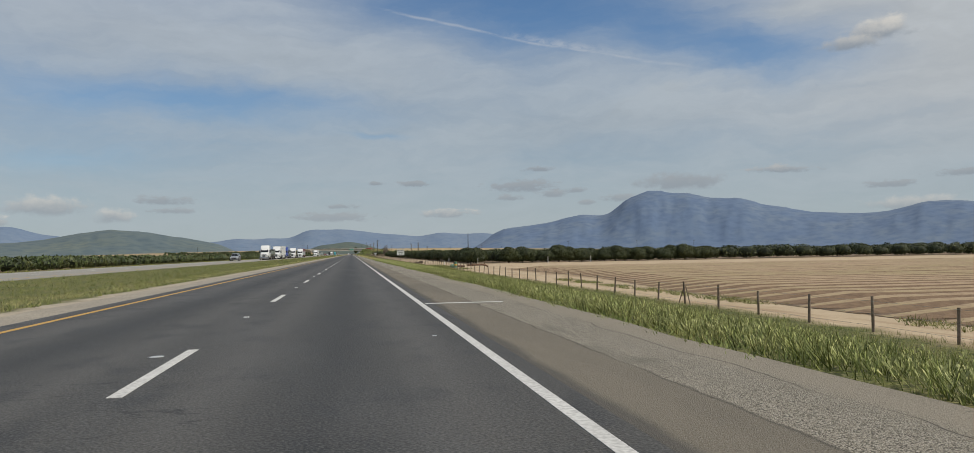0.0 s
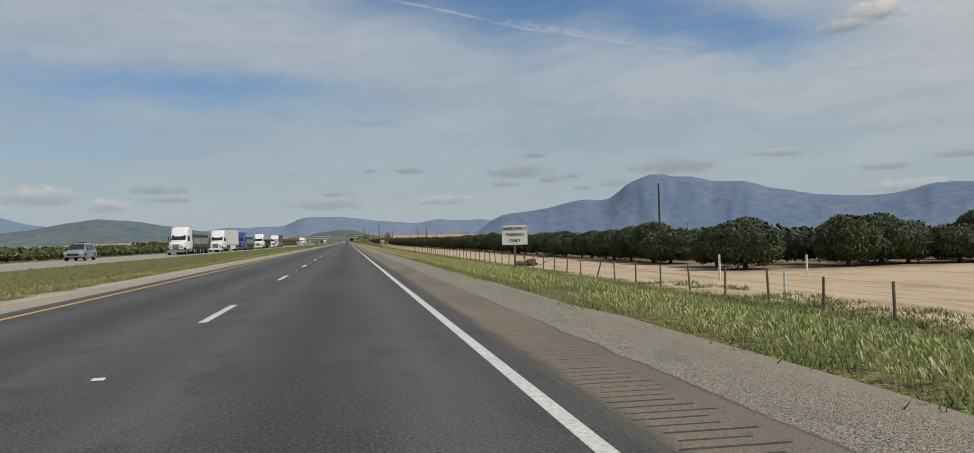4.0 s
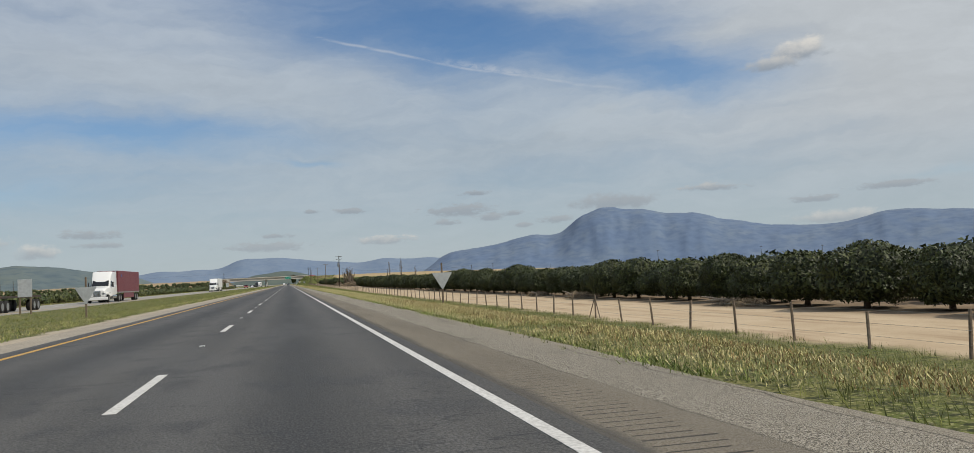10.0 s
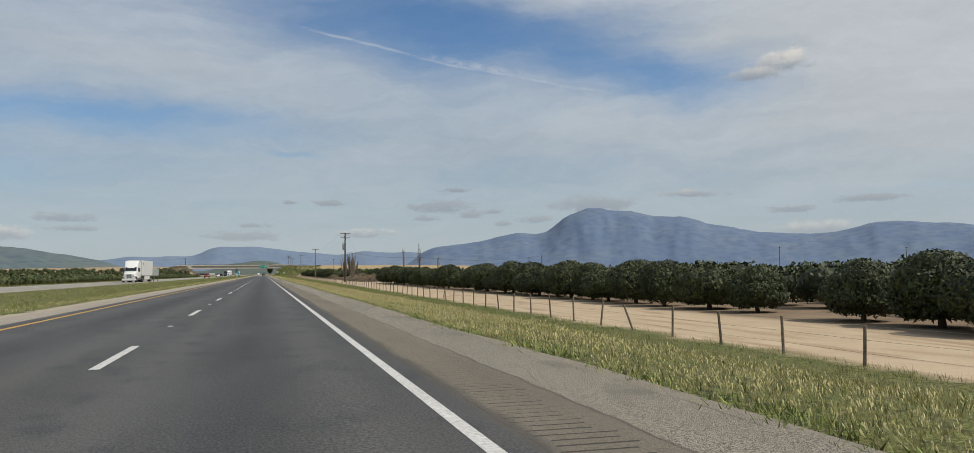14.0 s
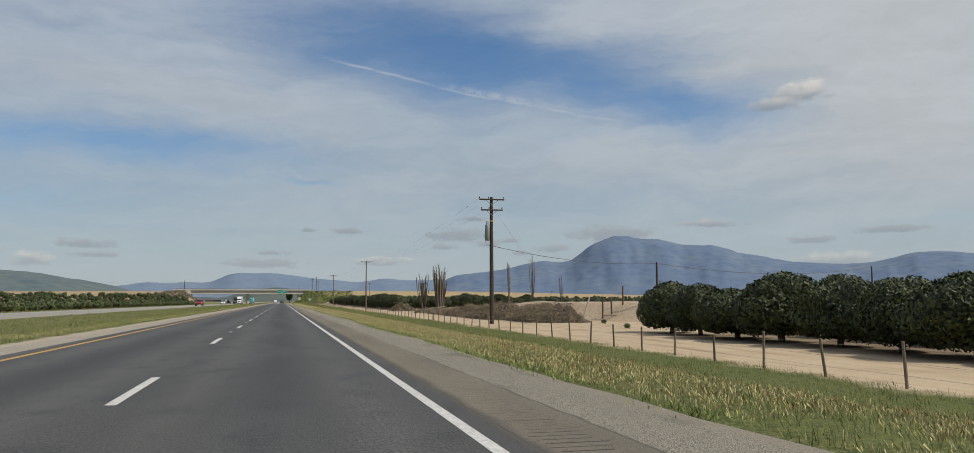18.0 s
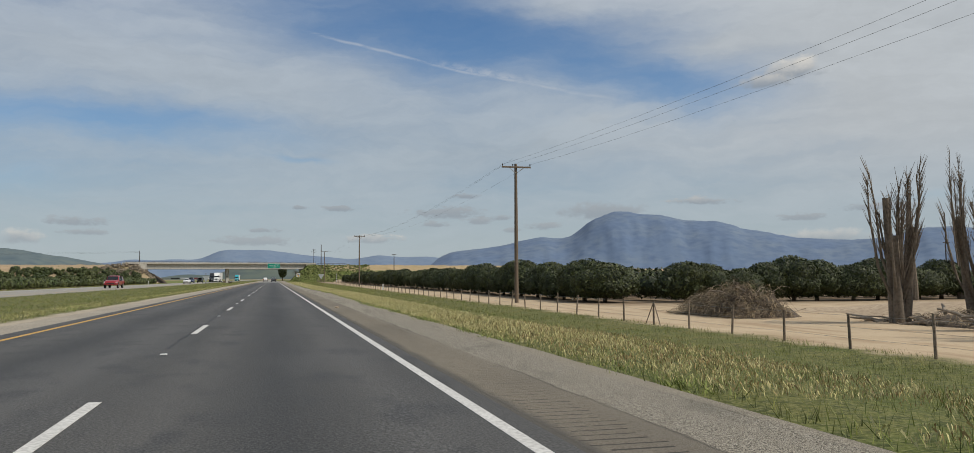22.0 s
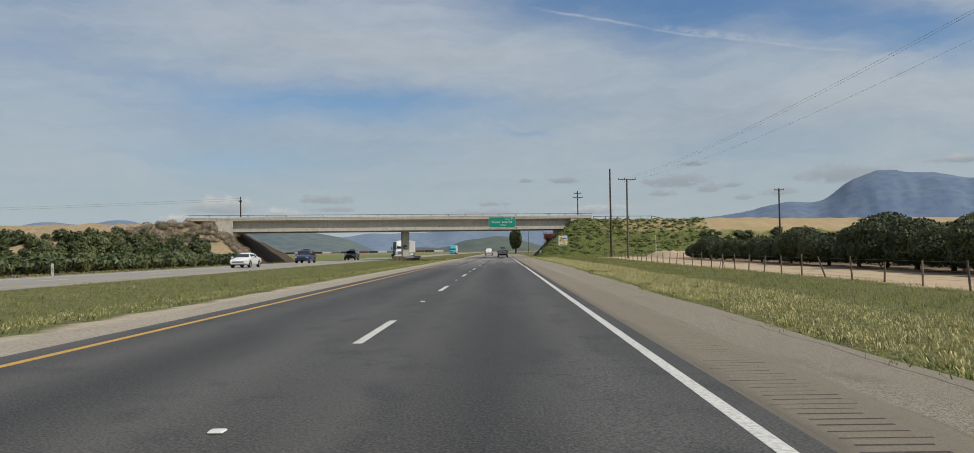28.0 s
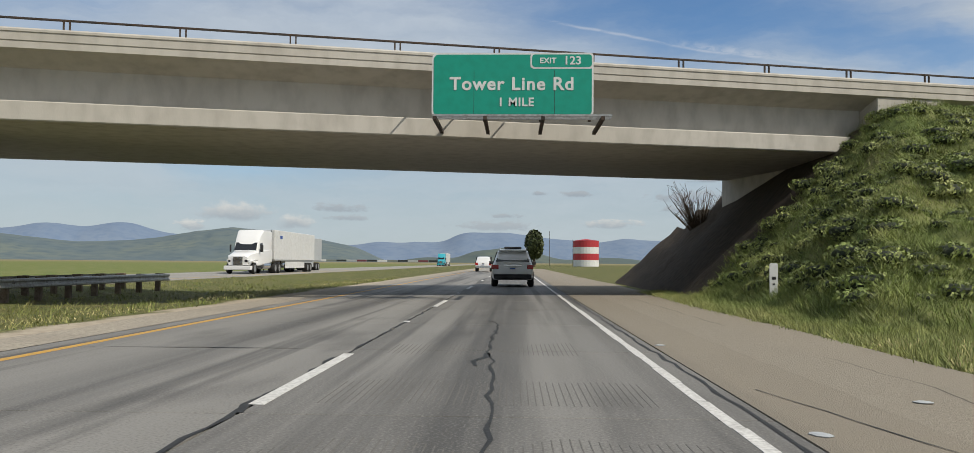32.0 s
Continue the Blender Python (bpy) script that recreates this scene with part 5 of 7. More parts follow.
scatter(spots, bushes, 0.5, 1.0, "bank_bushes", "green shrubs covering the lower slope of the bank", "shrubs", LEAF_LOW, LEAF_CORE)
dead = []
for k in range(3):
    core, cq, lv, lf = crown(RNG, 1.0, 0.85, 0.6, 1500, 0.06, lobes=20, ball=(SMALL_P, SMALL_Q), fill=0.72)
    dead.append((np.concatenate([core * 0.9, lv]), np.concatenate([cq, lf + len(core)]), len(cq)))
for k in range(95):
    x = RNG.uniform(-56.0, -39.5)
    f = RNG.uniform(-9.0, -0.8) if x < -44 else RNG.uniform(-6.5, -1.2)
    y = bridge_y(x) + f
    v, fc, nc = dead[k % 3]
    me = raw_mesh("dead_shrub", v * RNG.uniform(0.6, 1.05), fc, SCRUB)
    ob = tagged(new("dead_shrub", me), "dry grey-brown scrub bush on the sandy bank", "shrub", "dead shrubs on the bank")
    ob.matrix_world = pose(x, y, bank_z(x, y) - 0.15, 0, 0, RNG.uniform(0, 360))


def grass_field(name, label, n, where, height, width, mat, lean=0.35, cluster=6, heads=False):
    """Blades in tufts; where(n) gives the tufts' roots."""
    roots = where(n)
    m = len(roots)
    base = np.repeat(roots, cluster, 0)
    base[:, :2] += RNG.normal(0, 0.09, (m * cluster, 2))
    swell = np.array([0.95 + 0.55 * noise.noise((a * 0.55, b * 0.4, 8.8)) for a, b, _ in roots])
    h = height * RNG.uniform(0.5, 1.25, m * cluster) * np.repeat(RNG.uniform(0.65, 1.25, m) * swell, cluster)
    a = RNG.uniform(0, math.tau, m * cluster)
    w = width * RNG.uniform(0.7, 1.4, m * cluster)
    tilt = RNG.normal(0, lean, (m * cluster, 2)) + (-0.10, 0.22)
    side = np.stack([np.cos(a) * w, np.sin(a) * w, np.zeros_like(a)], 1)
    tip = base + np.stack([tilt[:, 0] * h, tilt[:, 1] * h, h], 1)
    base[:, 2] -= 0.04
    v = np.stack([base * 0.32 + tip * 0.68, tip - side, tip + side * 0.6 + (0, 0, 0.015)] if heads else [base - side, base + side, tip], 1).reshape(-1, 3)
    me = raw_mesh(name, v, np.arange(len(v)).reshape(-1, 3), mat)
    return tagged(new(name, me), label, "grass", kind="stuff")


def verge_roots(x_lo, x_hi, y0, y1, toward_edge=1.0, patch=0.0):
    def where(n):
        y = RNG.uniform(y0, y1, n)
        u = RNG.uniform(0, 1, n) ** toward_edge
        lo = np.array([x_lo(v) if callable(x_lo) else x_lo for v in y])
        hi = np.array([x_hi(v) if callable(x_hi) else x_hi for v in y])
        x = lo + u * (hi - lo)
        keep = np.array([noise.noise((a * 0.35, b * 0.35, 3.3)) > -1 + patch for a, b in zip(x, y)])
        x, y = x[keep], y[keep]
        z = np.array([land(a, b) for a, b in zip(x, y)])
        return np.stack([x, y, z], 1)
    return where


for n, y0, y1, blade in ((46000, -5, 430, BLADE), (23000, 430, 650, BLADE_GREEN), (31000, 650, 952, BLADE)):
    grass_field("verge_grass", "soft green roadside grass on the sloping verge", n, verge_roots(lambda y: pave_edge(y) + 0.15, lambda y: fence_x(y) + 0.25, y0, y1, 1.0), 0.14, 0.006, blade, 0.42, 6)
for n, y0, y1, near, far_, blade, h, w, what in ((26000, -5, 175, 0.35, 4.8, BLADE_PALE, 0.17, 0.011, "tall pale flowering grass thick along the verge"), (11000, 150, 330, 0.6, 4.6, BLADE_RUSTY, 0.13, 0.008, "rust-tinged seeding grass along the verge"),
                                                 (26000, 165, 460, 0.1, 4.0, BLADE_DRY, 0.13, 0.009, "straw-coloured seeding grass mixed in the verge"), (12000, 430, 660, 0.3, 5.5, BLADE_RUSTY, 0.13, 0.008, "rust-tinged seeding grass standing in the green verge"), (17000, 430, 660, 0.1, 4.6, BLADE_DRY, 0.13, 0.009, "straw-coloured seed heads standing in the green verge"),
                                                 (24000, 650, 952, 0.1, 3.4, BLADE_DRY, 0.13, 0.009, "straw-coloured seeding grass near the pavement")):
    grass_field("verge_seed_grass", what, n, verge_roots(lambda y: pave_edge(y) + near, lambda y: pave_edge(y) + far_, y0, y1, 1.2, 0.62), h, w, blade, 0.5, 7, True)
grass_field("verge_edge_weeds", "short weeds along the ragged pavement edge", 12000, verge_roots(lambda y: pave_edge(y) - 0.12, lambda y: pave_edge(y) + 0.6, -5, 960, 1.0, 0.9), 0.10, 0.012, BLADE_LUSH, 0.9)
grass_field("bank_toe_grass", "bright yellow-green grass along the foot of the bank", 9000, verge_roots(lambda y: pave_edge(y) + 0.1, 9.6, 940, 974, 1.0), 0.16, 0.008, BLADE_TOE, 0.7, 8)
grass_field("verge_tall_grass", "tall rank green grass along the start of the verge", 6500, verge_roots(lambda y: pave_edge(y) + 0.3, lambda y: pave_edge(y) + 4.6, -5, 62, 1.2, 0.8), 0.27, 0.008, BLADE, 0.55, 7)
grass_field("field_edge_weeds", "low green weeds in a line along the edge of the field", 1300, verge_roots(17.2, 18.6, -5, 66, 1.0, 0.8), 0.15, 0.014, BLADE_GREEN, 0.9, 8)
grass_field("fence_weeds", "low leafy weeds crowding the fence line by the pump", 1500, verge_roots(14.0, 17.4, 108, 150, 1.0, 0.9), 0.15, 0.02, BLADE_GREEN, 0.9, 9)
grass_field("median_grass", "short green and straw-coloured median grass", 40000, verge_roots(-17.6, -6.2, -20, 1000, 0.8), 0.14, 0.016, BLADE_MEDIAN, 0.7, 5)
grass_field("median_dry_grass", "dry pale grass along the median edge", 12000, verge_roots(-9, -6.1, -20, 1000, 0.9, 0.8), 0.11, 0.008, BLADE_DRY, 0.9, 5, True)
grass_field("far_verge_grass", "grass beyond the opposite carriageway", 7000, verge_roots(-36.5, -29.6, -20, 945, 1.0), 0.25, 0.03, BLADE, 0.35, 5)


def bank_roots(n):
    x = 7.6 + 32 * RNG.uniform(0, 1, n) ** 1.7
    f = RNG.uniform(-14, 1.0, n)
    out = []
    for a, b in zip(x, f):
        y = bridge_y(a) + b
        h = bank_height(a, y)
        if h > -0.3 and not (b > 0.2 and a < 13.5):
            lump = 0.5 * noise.fractal((a * 0.8, y * 0.8, 2.0), 0.8, 2.1, 4) * rise(h, 0.2, 1.2)
            out.append((a, y, bank_z(a, y) + lump + 0.04))
    return np.array(out)


grass_field("bank_tufts", "taller pale tufts standing out of the bank grass", 3500, bank_roots, 0.20, 0.010, BLADE_TOE, 0.8, 9)
grass_field("bank_grass", "thick lush green grass on the steep bank", 54000, bank_roots, 0.17, 0.007, BLADE_LUSH, 0.8, 6)


clumps = []
for k in range(4):
    core, cq, lv, lf = crown(RNG, 0.55, 0.24, 0.06, 330, 0.05, lobes=10, ball=(SMALL_P, SMALL_Q), fill=0.8)
    clumps.append((np.concatenate([core, lv]), np.concatenate([cq, lf + len(core)]), len(cq)))
spots = [(x, y, z - 0.06) for x, y, z in bank_roots(1250) if bank_height(x, y) > 0.5]
scatter(spots, clumps, 0.45, 1.15, "bank_weeds", "lumpy leafy green weeds covering the steep bank", "weeds", BANK_WEED, LEAF_CORE)


def dead_poplar(at, h, n, label, spread=0.16, stems=0):
    """A bare column of upright broken stems."""
    ob = thing("dead_poplar", label, "tree", at, group="dead poplars")
    t = Shape().rod([(0, 0, -0.3), (0.03, 0, h * 0.12), (0.0, 0.05, h * 0.3)], [0.30, 0.23, 0.15], 8)
    part("trunk", t, TWIG_DARK, ob)
    for k in range(stems):
        a, top = k * math.tau / stems + random.uniform(-0.4, 0.4), h * random.uniform(0.55, 0.82)
        r0, r1 = 0.22, random.uniform(0.3, 0.75)
        part("sawn_stem", Shape().rod([(math.cos(a) * r0, math.sin(a) * r0, 0), (math.cos(a) * r1 * 0.7, math.sin(a) * r1 * 0.7, top * 0.4), (math.cos(a) * r1, math.sin(a) * r1, top)], [0.22, 0.17, 0.13], 8), TWIG_DARK, ob, "thick stem sawn off short", smooth=50)
    for k in range(n):
        a = random.uniform(0, math.tau)
        r0 = random.uniform(0.05, 0.2)
        r1 = random.uniform(0.25, 1.0) * spread * h * 0.5
        z0 = h * random.uniform(0.05, 0.28)
        top = h * random.uniform(0.55, 1.0)
        pts = [(math.cos(a) * r0 * 0.5, math.sin(a) * r0 * 0.5, z0), (math.cos(a) * r1 * 0.7, math.sin(a) * r1 * 0.7, z0 + (top - z0) * 0.35),
               (math.cos(a) * r1 + random.uniform(-0.1, 0.1), math.sin(a) * r1, z0 + (top - z0) * 0.75), (math.cos(a) * r1 * 1.05 + random.uniform(-0.15, 0.15), math.sin(a) * r1, top)]
        s = Shape().rod(pts, [0.075, 0.06, 0.04, 0.015], 5)
        for j in range(34):
            q = random.uniform(0.3, 1.0)
            i = min(2, int(q * 3))
            p = Vector(pts[i]).lerp(Vector(pts[i + 1]), q * 3 - i)
            b = a + random.uniform(-1.4, 1.4)
            ln = random.uniform(0.25, 0.95)
            s.rod([p, p + Vector((math.cos(b) * ln * 0.4, math.sin(b) * ln * 0.4, ln))], [0.016, 0.006], 3, caps=False)
        part("limb", s, TWIG_DARK, ob)
    return ob


for x, y, h, n, sp in ((28.0, 652.8, 7.9, 24, 0.32), (27.1, 663.6, 6.6, 16, 0.40), (30.2, 662.6, 6.6, 16, 0.38), (29.0, 657.0, 8.2, 9, 0.16)):
    dead_poplar((x, y, land(x, y)), h, n, "bare greyish poplar with a sheaf of broken upright stems", sp, 6 if n > 20 else 3 if n > 12 else 0)
for x, y, h, n in ((50.3, 689, 10.0, 7), (56.1, 690.5, 12.4, 8), (63.6, 693, 8.0, 5)):
    dead_poplar((x, y, land(x, y)), h, n, "slender bare poplar standing alone before the orchard", 0.10)

# heaps of torn-out brush and roots along the sand bank
def brush_heap(at, rx, ry, h, n, label, logs=6):
    ob = thing("brush_heap", label, "brush pile", at, group="brush heaps")

    def top(a, b):
        d = max(0, 1 - (a * a) ** 2 - b * b)
        return h * d ** 0.7 * (0.72 + 0.55 * noise.fractal((a * 2.5 + at[0], b * 2.5 + at[1], 1), 0.8, 2, 4)) - 0.1

    g = [(i / 22 * 2 - 1, j / 10 * 2 - 1) for j in range(11) for i in range(23)]
    v = [(b * rx, a * ry, top(a, b)) for a, b in g]
    part("soil_core", Shape().add(v, [(j * 23 + i, j * 23 + i + 1, (j + 1) * 23 + i + 1, (j + 1) * 23 + i) for j in range(10) for i in range(22)]), HEAP_SOIL, ob, smooth=60)
    # dry fronds draped over the heap
    fv = []
    for _ in range(n * 4):
        a, b = random.uniform(-0.97, 0.97), random.uniform(-0.95, 0.55)
        p = Vector((b * rx, a * ry, top(a, b) + random.uniform(0.0, 0.2)))
        t, ln, w = random.gauss(math.pi, 0.9), random.uniform(0.3, 1.1), random.uniform(0.004, 0.013)
        step_ = Vector((math.cos(t), math.sin(t) * 1.4, random.uniform(-0.1, 0.45))) * ln * 0.5
        q = p + step_
        e = q + Vector((step_.x, step_.y, step_.z - 0.55 * ln))
        side = Vector((-math.sin(t), math.cos(t), random.uniform(-0.6, 0.6))) * w
        fv += [p - side, p + side, q + side, q - side, q - side, q + side, e + side * 0.3, e - side * 0.3]
    part("fronds", raw_mesh("fronds", [tuple(c) for c in fv], np.arange(len(fv)).reshape(-1, 4), FROND), None, ob)["kind"] = "stuff"
    s = Shape()
    for _ in range(n // 3):
        a, b = random.uniform(-0.95, 0.95), random.uniform(-1.0, 0.6)
        t, ln = random.uniform(0, math.tau), random.uniform(0.4, 1.4)
        p = Vector((b * rx, a * ry, top(a, b)))
        e = p + Vector((math.cos(t) * ln * 0.7, math.sin(t) * ln * 0.7, random.uniform(-0.45, 0.35) * ln))
        r = random.uniform(0.008, 0.03)
        s.rod([p, p.lerp(e, 0.5) + Vector((0, 0, 0.15 * ln)), e], [r, r * 0.8, r * 0.3], 3, caps=False)
    part("brushwood", s, TWIG, ob)["kind"] = "stuff"
    for _ in range(logs):
        a, b = random.uniform(-0.9, 0.9), random.uniform(-0.95, -0.2)
        t, ln = random.gauss(1.6, 0.6), random.uniform(0.9, 2.2)
        p = Vector((b * rx, a * ry, top(a, b) + 0.05))
        e = p + Vector((math.cos(t) * ln, math.sin(t) * ln, random.uniform(-0.1, 0.25) * ln))
        r = random.uniform(0.05, 0.12)
        part("log", Shape().rod([p, p.lerp(e, 0.5) + Vector((0, 0, 0.08)), e], [r, r * 0.85, r * 0.5], 7), TWIG, ob, smooth=60)
    return ob


for x, y, rx, ry, h, n, logs in ((27.0, 590, 3.2, 7.0, 1.8, 1500, 5), (25.6, 603, 3.0, 8.0, 1.7, 1500, 5), (25.5, 617, 2.6, 8.0, 1.4, 1300, 4), (25.6, 634, 2.4, 8.0, 0.8, 400, 4), (26.4, 648, 2.6, 7.0, 0.9, 350, 22), (24.6, 672, 2.2, 3.4, 1.5, 800, 6), (29.5, 659, 3.0, 6.0, 0.7, 260, 18)):
    brush_heap((x, y, land(x, y)), rx, ry, h, n, "long heap of dry fronds, uprooted brush and logs", logs)
for x, y, rx, ry, h in ((24.4, 318, 0.9, 1.8, 0.35), (24.0, 341, 0.8, 2.2, 0.4), (24.3, 353, 0.9, 1.6, 0.3), (24.2, 226, 0.8, 2.0, 0.35), (24.0, 262, 0.9, 1.7, 0.35), (24.3, 204, 0.8, 1.9, 0.3), (24.2, 409, 0.8, 1.8, 0.35), (24.1, 772, 0.8, 1.8, 0.3)):
    brush_heap((x, y, land(x, y)), rx, ry, h, 170, "low heap of dry brown prunings on the orchard floor", 2)
berm = Shape()
nx2, ny2 = 44, 46


def berm_z(x, y):
    k = ease(x + 3.0 * noise.noise((y * 0.12, 0, 0)), 28.0 + 10 * ease(y, 600, 575), 32.5 + 10 * ease(y, 600, 575)) * ease(x, 97, 84) * ease(y, 568, 574) * ease(y, 684, 668)
    return -0.95 + 1.9 * k * (1 - 0.55 * ease(y, 615, 650)) + 0.22 * k * noise.fractal((x * 0.25, y * 0.25, 5), 0.9, 2.1, 4)


bv = [(27.5 + i * 1.6, 566 + j * 2.6, berm_z(27.5 + i * 1.6, 566 + j * 2.6)) for j in range(ny2) for i in range(nx2)]
berm.add(bv, [(j * nx2 + i, j * nx2 + i + 1, (j + 1) * nx2 + i + 1, (j + 1) * nx2 + i) for j in range(ny2 - 1) for i in range(nx2 - 1)])
structure("sand_berm", berm, BERM, "broad bank of bulldozed pale sand behind the fence", "sand bank", smooth=80)
for x, y, rx, ry, h in ((26, 941, 3.5, 5, 1.1), (30, 948, 4, 3, 1.0), (58, 610, 7, 12, 1.2)):
    v = []
    for j in range(15):
        for i in range(15):
            a, b = i / 7 - 1, j / 7 - 1
            d = max(0, 1 - a * a - b * b)
            v.append((x + a * rx, y + b * ry, land(x, y) - 0.1 + (0.9 if x > 50 else 0) + h * d * (0.8 + 0.5 * noise.fractal((a * 2 + x, b * 2, 1), 0.9, 2, 3))))
    structure("sand_mound", Shape().add(v, [(j * 15 + i, j * 15 + i + 1, (j + 1) * 15 + i + 1, (j + 1) * 15 + i) for j in range(14) for i in range(14)]), BERM, "rounded heap of pale sandy soil", "sand heap", smooth=80, kind="")
# furrows of the ploughed field
# furrow sides are darker than the narrow crests
FURROW_SIDE = material("dark_furrow_side", [(0.20, 0.128, 0.074), (0.25, 0.165, 0.098), (0.14, 0.088, 0.05)], 0.95, (0.08, 3.0), 0.7, 7.0, distance=0.06)
FURROW_CREST = material("pale_furrow_crest", [(0.42, 0.305, 0.19), (0.36, 0.29, 0.15), (0.30, 0.205, 0.125)], 0.95, (0.08, 2.0), 0.7, 7.0, distance=0.06)
fv, ff = [], []
for k in range(44):
    y = 104 - k * 2.5
    x0 = 18.3 + 3.2 * ease(y, 36, 74)
    for i, x in enumerate(np.linspace(x0, 230, 60)):
        for dy, z in ((-1.2, 0.0), (-0.30, 0.29), (0.30, 0.34), (1.15, 0.0)):
            fv.append((x, y + dy + 0.1 * noise.noise((x * 0.2, y, 0)), -1.0 + (z + 0.05 * noise.noise((x * 1.3, y * 1.3, 0))) * rise(x, x0, x0 + 2.2)))
    o = k * 240
    for i in range(59):
        for j in range(3):
            a = o + i * 4 + j
            ff.append((a, a + 4, a + 5, a + 1))
me = raw_mesh("field_furrows", fv, ff, FURROW_SIDE, True)
me.materials.append(FURROW_CREST)
me.polygons.foreach_set("material_index", [(k % 3 == 1) * 1 for k in range(len(ff))])
tagged(new("field_furrows", me), "ploughed brown field with low raised furrows", "field", kind="stuff")
# lone dark tree past the overpass
lone = thing("conifer_tree", "tall dark tree beside the road past the overpass", "tree", (7.5, 1175, 0))
part("trunk", Shape().rod([(0, 0, -0.3), (0, 0, 3.0)], [0.4, 0.3], 8), BARK, lone)
part("crown", crown_mesh("crown", *crown(RNG, 3.0, 5.2, 6.0, 1500, 0.5)), None, lone)
shrub = thing("leafless_shrub", "dark twiggy shrub on the slope under the bridge", "shrub", (11.2, 982.0, 2.3))
s = Shape()
for k in range(130):
    a, ln = random.uniform(0, math.tau), random.uniform(1.2, 3.6)
    p = Vector((0, 0, 0))
    q = Vector((math.cos(a) * ln * 0.5, math.sin(a) * ln * 0.5, ln * random.uniform(0.5, 0.9)))
    s.rod([p, q], [0.03, 0.01], 3, caps=False)
    for j in range(4):
        w = p.lerp(q, random.uniform(0.4, 1))
        s.rod([w, w + Vector((random.uniform(-0.4, 0.4), random.uniform(-0.4, 0.4), random.uniform(0.1, 0.5)))], [0.012, 0.006], 3, caps=False)
part("twig", s, BARK, shrub)

# boulders and a broken branch beside the sandy track
for x, y, r in ((15.31, 177.36, 0.32), (16.18, 177.30, 0.42)):
    rock = tagged(new("boulder", raw_mesh("boulder", BALL_P * [(r * (1.05 + 0.5 * noise.noise(Vector(p) * 1.9 + Vector((x, y, 0)))),) * 3 for p in BALL_P.tolist()] * np.array((1.2, 1.0, 0.8)), BALL_Q, HEAP_SOIL, True)),
                  "lumpy grey-brown boulder beside the sandy track", "rock", "boulders by the track")
    rock.matrix_world = pose(x, y, land(x, y) + r * 0.45)
limb_ = thing("fallen_branch", "bare broken branch lying on the sandy track", "branch", (16.57, 176.00, -0.98))
part("stem", Shape().rod([(0, 0, 0.03), (0.5, 0.3, 0.22), (1.3, 0.9, 0.5)], [0.035, 0.03, 0.012], 6), TWIG_DARK, limb_)
part("side_twig", Shape().rod([(0.5, 0.3, 0.22), (0.55, 0.7, 0.5)], [0.018, 0.006], 5), TWIG_DARK, limb_)

# ---- fence ----
fence = thing("wire_fence", "weathered wooden posts strung with thin wire along the verge", "fence")
post_mesh = Shape().rod([(0, 0, -0.35), (0.005, 0, 0.5), (0, 0, 1.02)], [0.042, 0.040, 0.037], 7).mesh("post", POST_WOOD, True)
fy, tops, k = -8.0, [], 0
while fy < 944:
    fx = fence_x(fy)
    z = land(fx, fy) - 0.13 * ease(fy, 150, 110)
    p = part("post", post_mesh, None, fence)
    lean = 10 if random.random() < 0.05 else 2.5
    p.matrix_world = pose(fx, fy, z + random.uniform(-0.08, 0.06), random.gauss(0, lean), random.gauss(0, lean), random.uniform(0, 90)) @ Matrix.Diagonal((1, 1, random.uniform(0.9, 1.08), 1))
    tops.append((fx, fy, z))
    if k % 23 == 14:
        for s in (-1, 1):
            part("brace", Shape().rod([(fx, fy + 0.06 * s, z + 0.85), (fx - 0.05, fy + 0.75 * s, z - 0.1)], 0.022, 5), POST_WOOD, fence)
    fy += 3.05
    k += 1
for h in (0.3, 0.6, 0.92):
    part("wire", Shape().rod([(x, y, z + h - 0.015 * (i % 2)) for i, (x, y, z) in enumerate(tops)], 0.0035, 3), GALV, fence)

# ---- poles and lines ----
def utility_pole(at, h, mat, label, arms=((0.25, 1.15),), radius=0.16, lean=0.0, ins=True):
    """A tapered pole; arms are (distance below the top, half length)."""
    ob = thing("utility_pole", label, "utility pole", at, group="utility poles")
    part("pole", Shape().rod([(0, 0, -1.0), (0, 0, h * 0.5), (0, 0, h)], [radius, radius * 0.85, radius * 0.66], 10), mat, ob, smooth=True)
    for drop, half in arms:
        z = h - drop
        arm = part("crossarm", Shape().box(-half, half, -0.22, -0.11, z - 0.06, z + 0.06, 0.012), mat, ob)
        for s in (-1, 1):
            part("arm_brace", Shape().rod([(s * half * 0.5, -0.2, z - 0.05), (0, -0.13, z - half * 0.42)], 0.018, 4), GALV, ob)
        if ins:
            for x in (-half + 0.06, -half * 0.25, half - 0.06):
                s = Shape().rod([(x, -0.165, z + 0.05), (x, -0.165, z + 0.12), (x, -0.165, z + 0.13), (x, -0.165, z + 0.17), (x, -0.165, z + 0.18), (x, -0.165, z + 0.24)], [0.02, 0.02, 0.055, 0.055, 0.03, 0.045], 8)
                part("insulator", s, DARK_STEEL, arm)
    return ob


POLE_X = 19.7
def pole_z(y, x=POLE_X):
    return land(x, y)


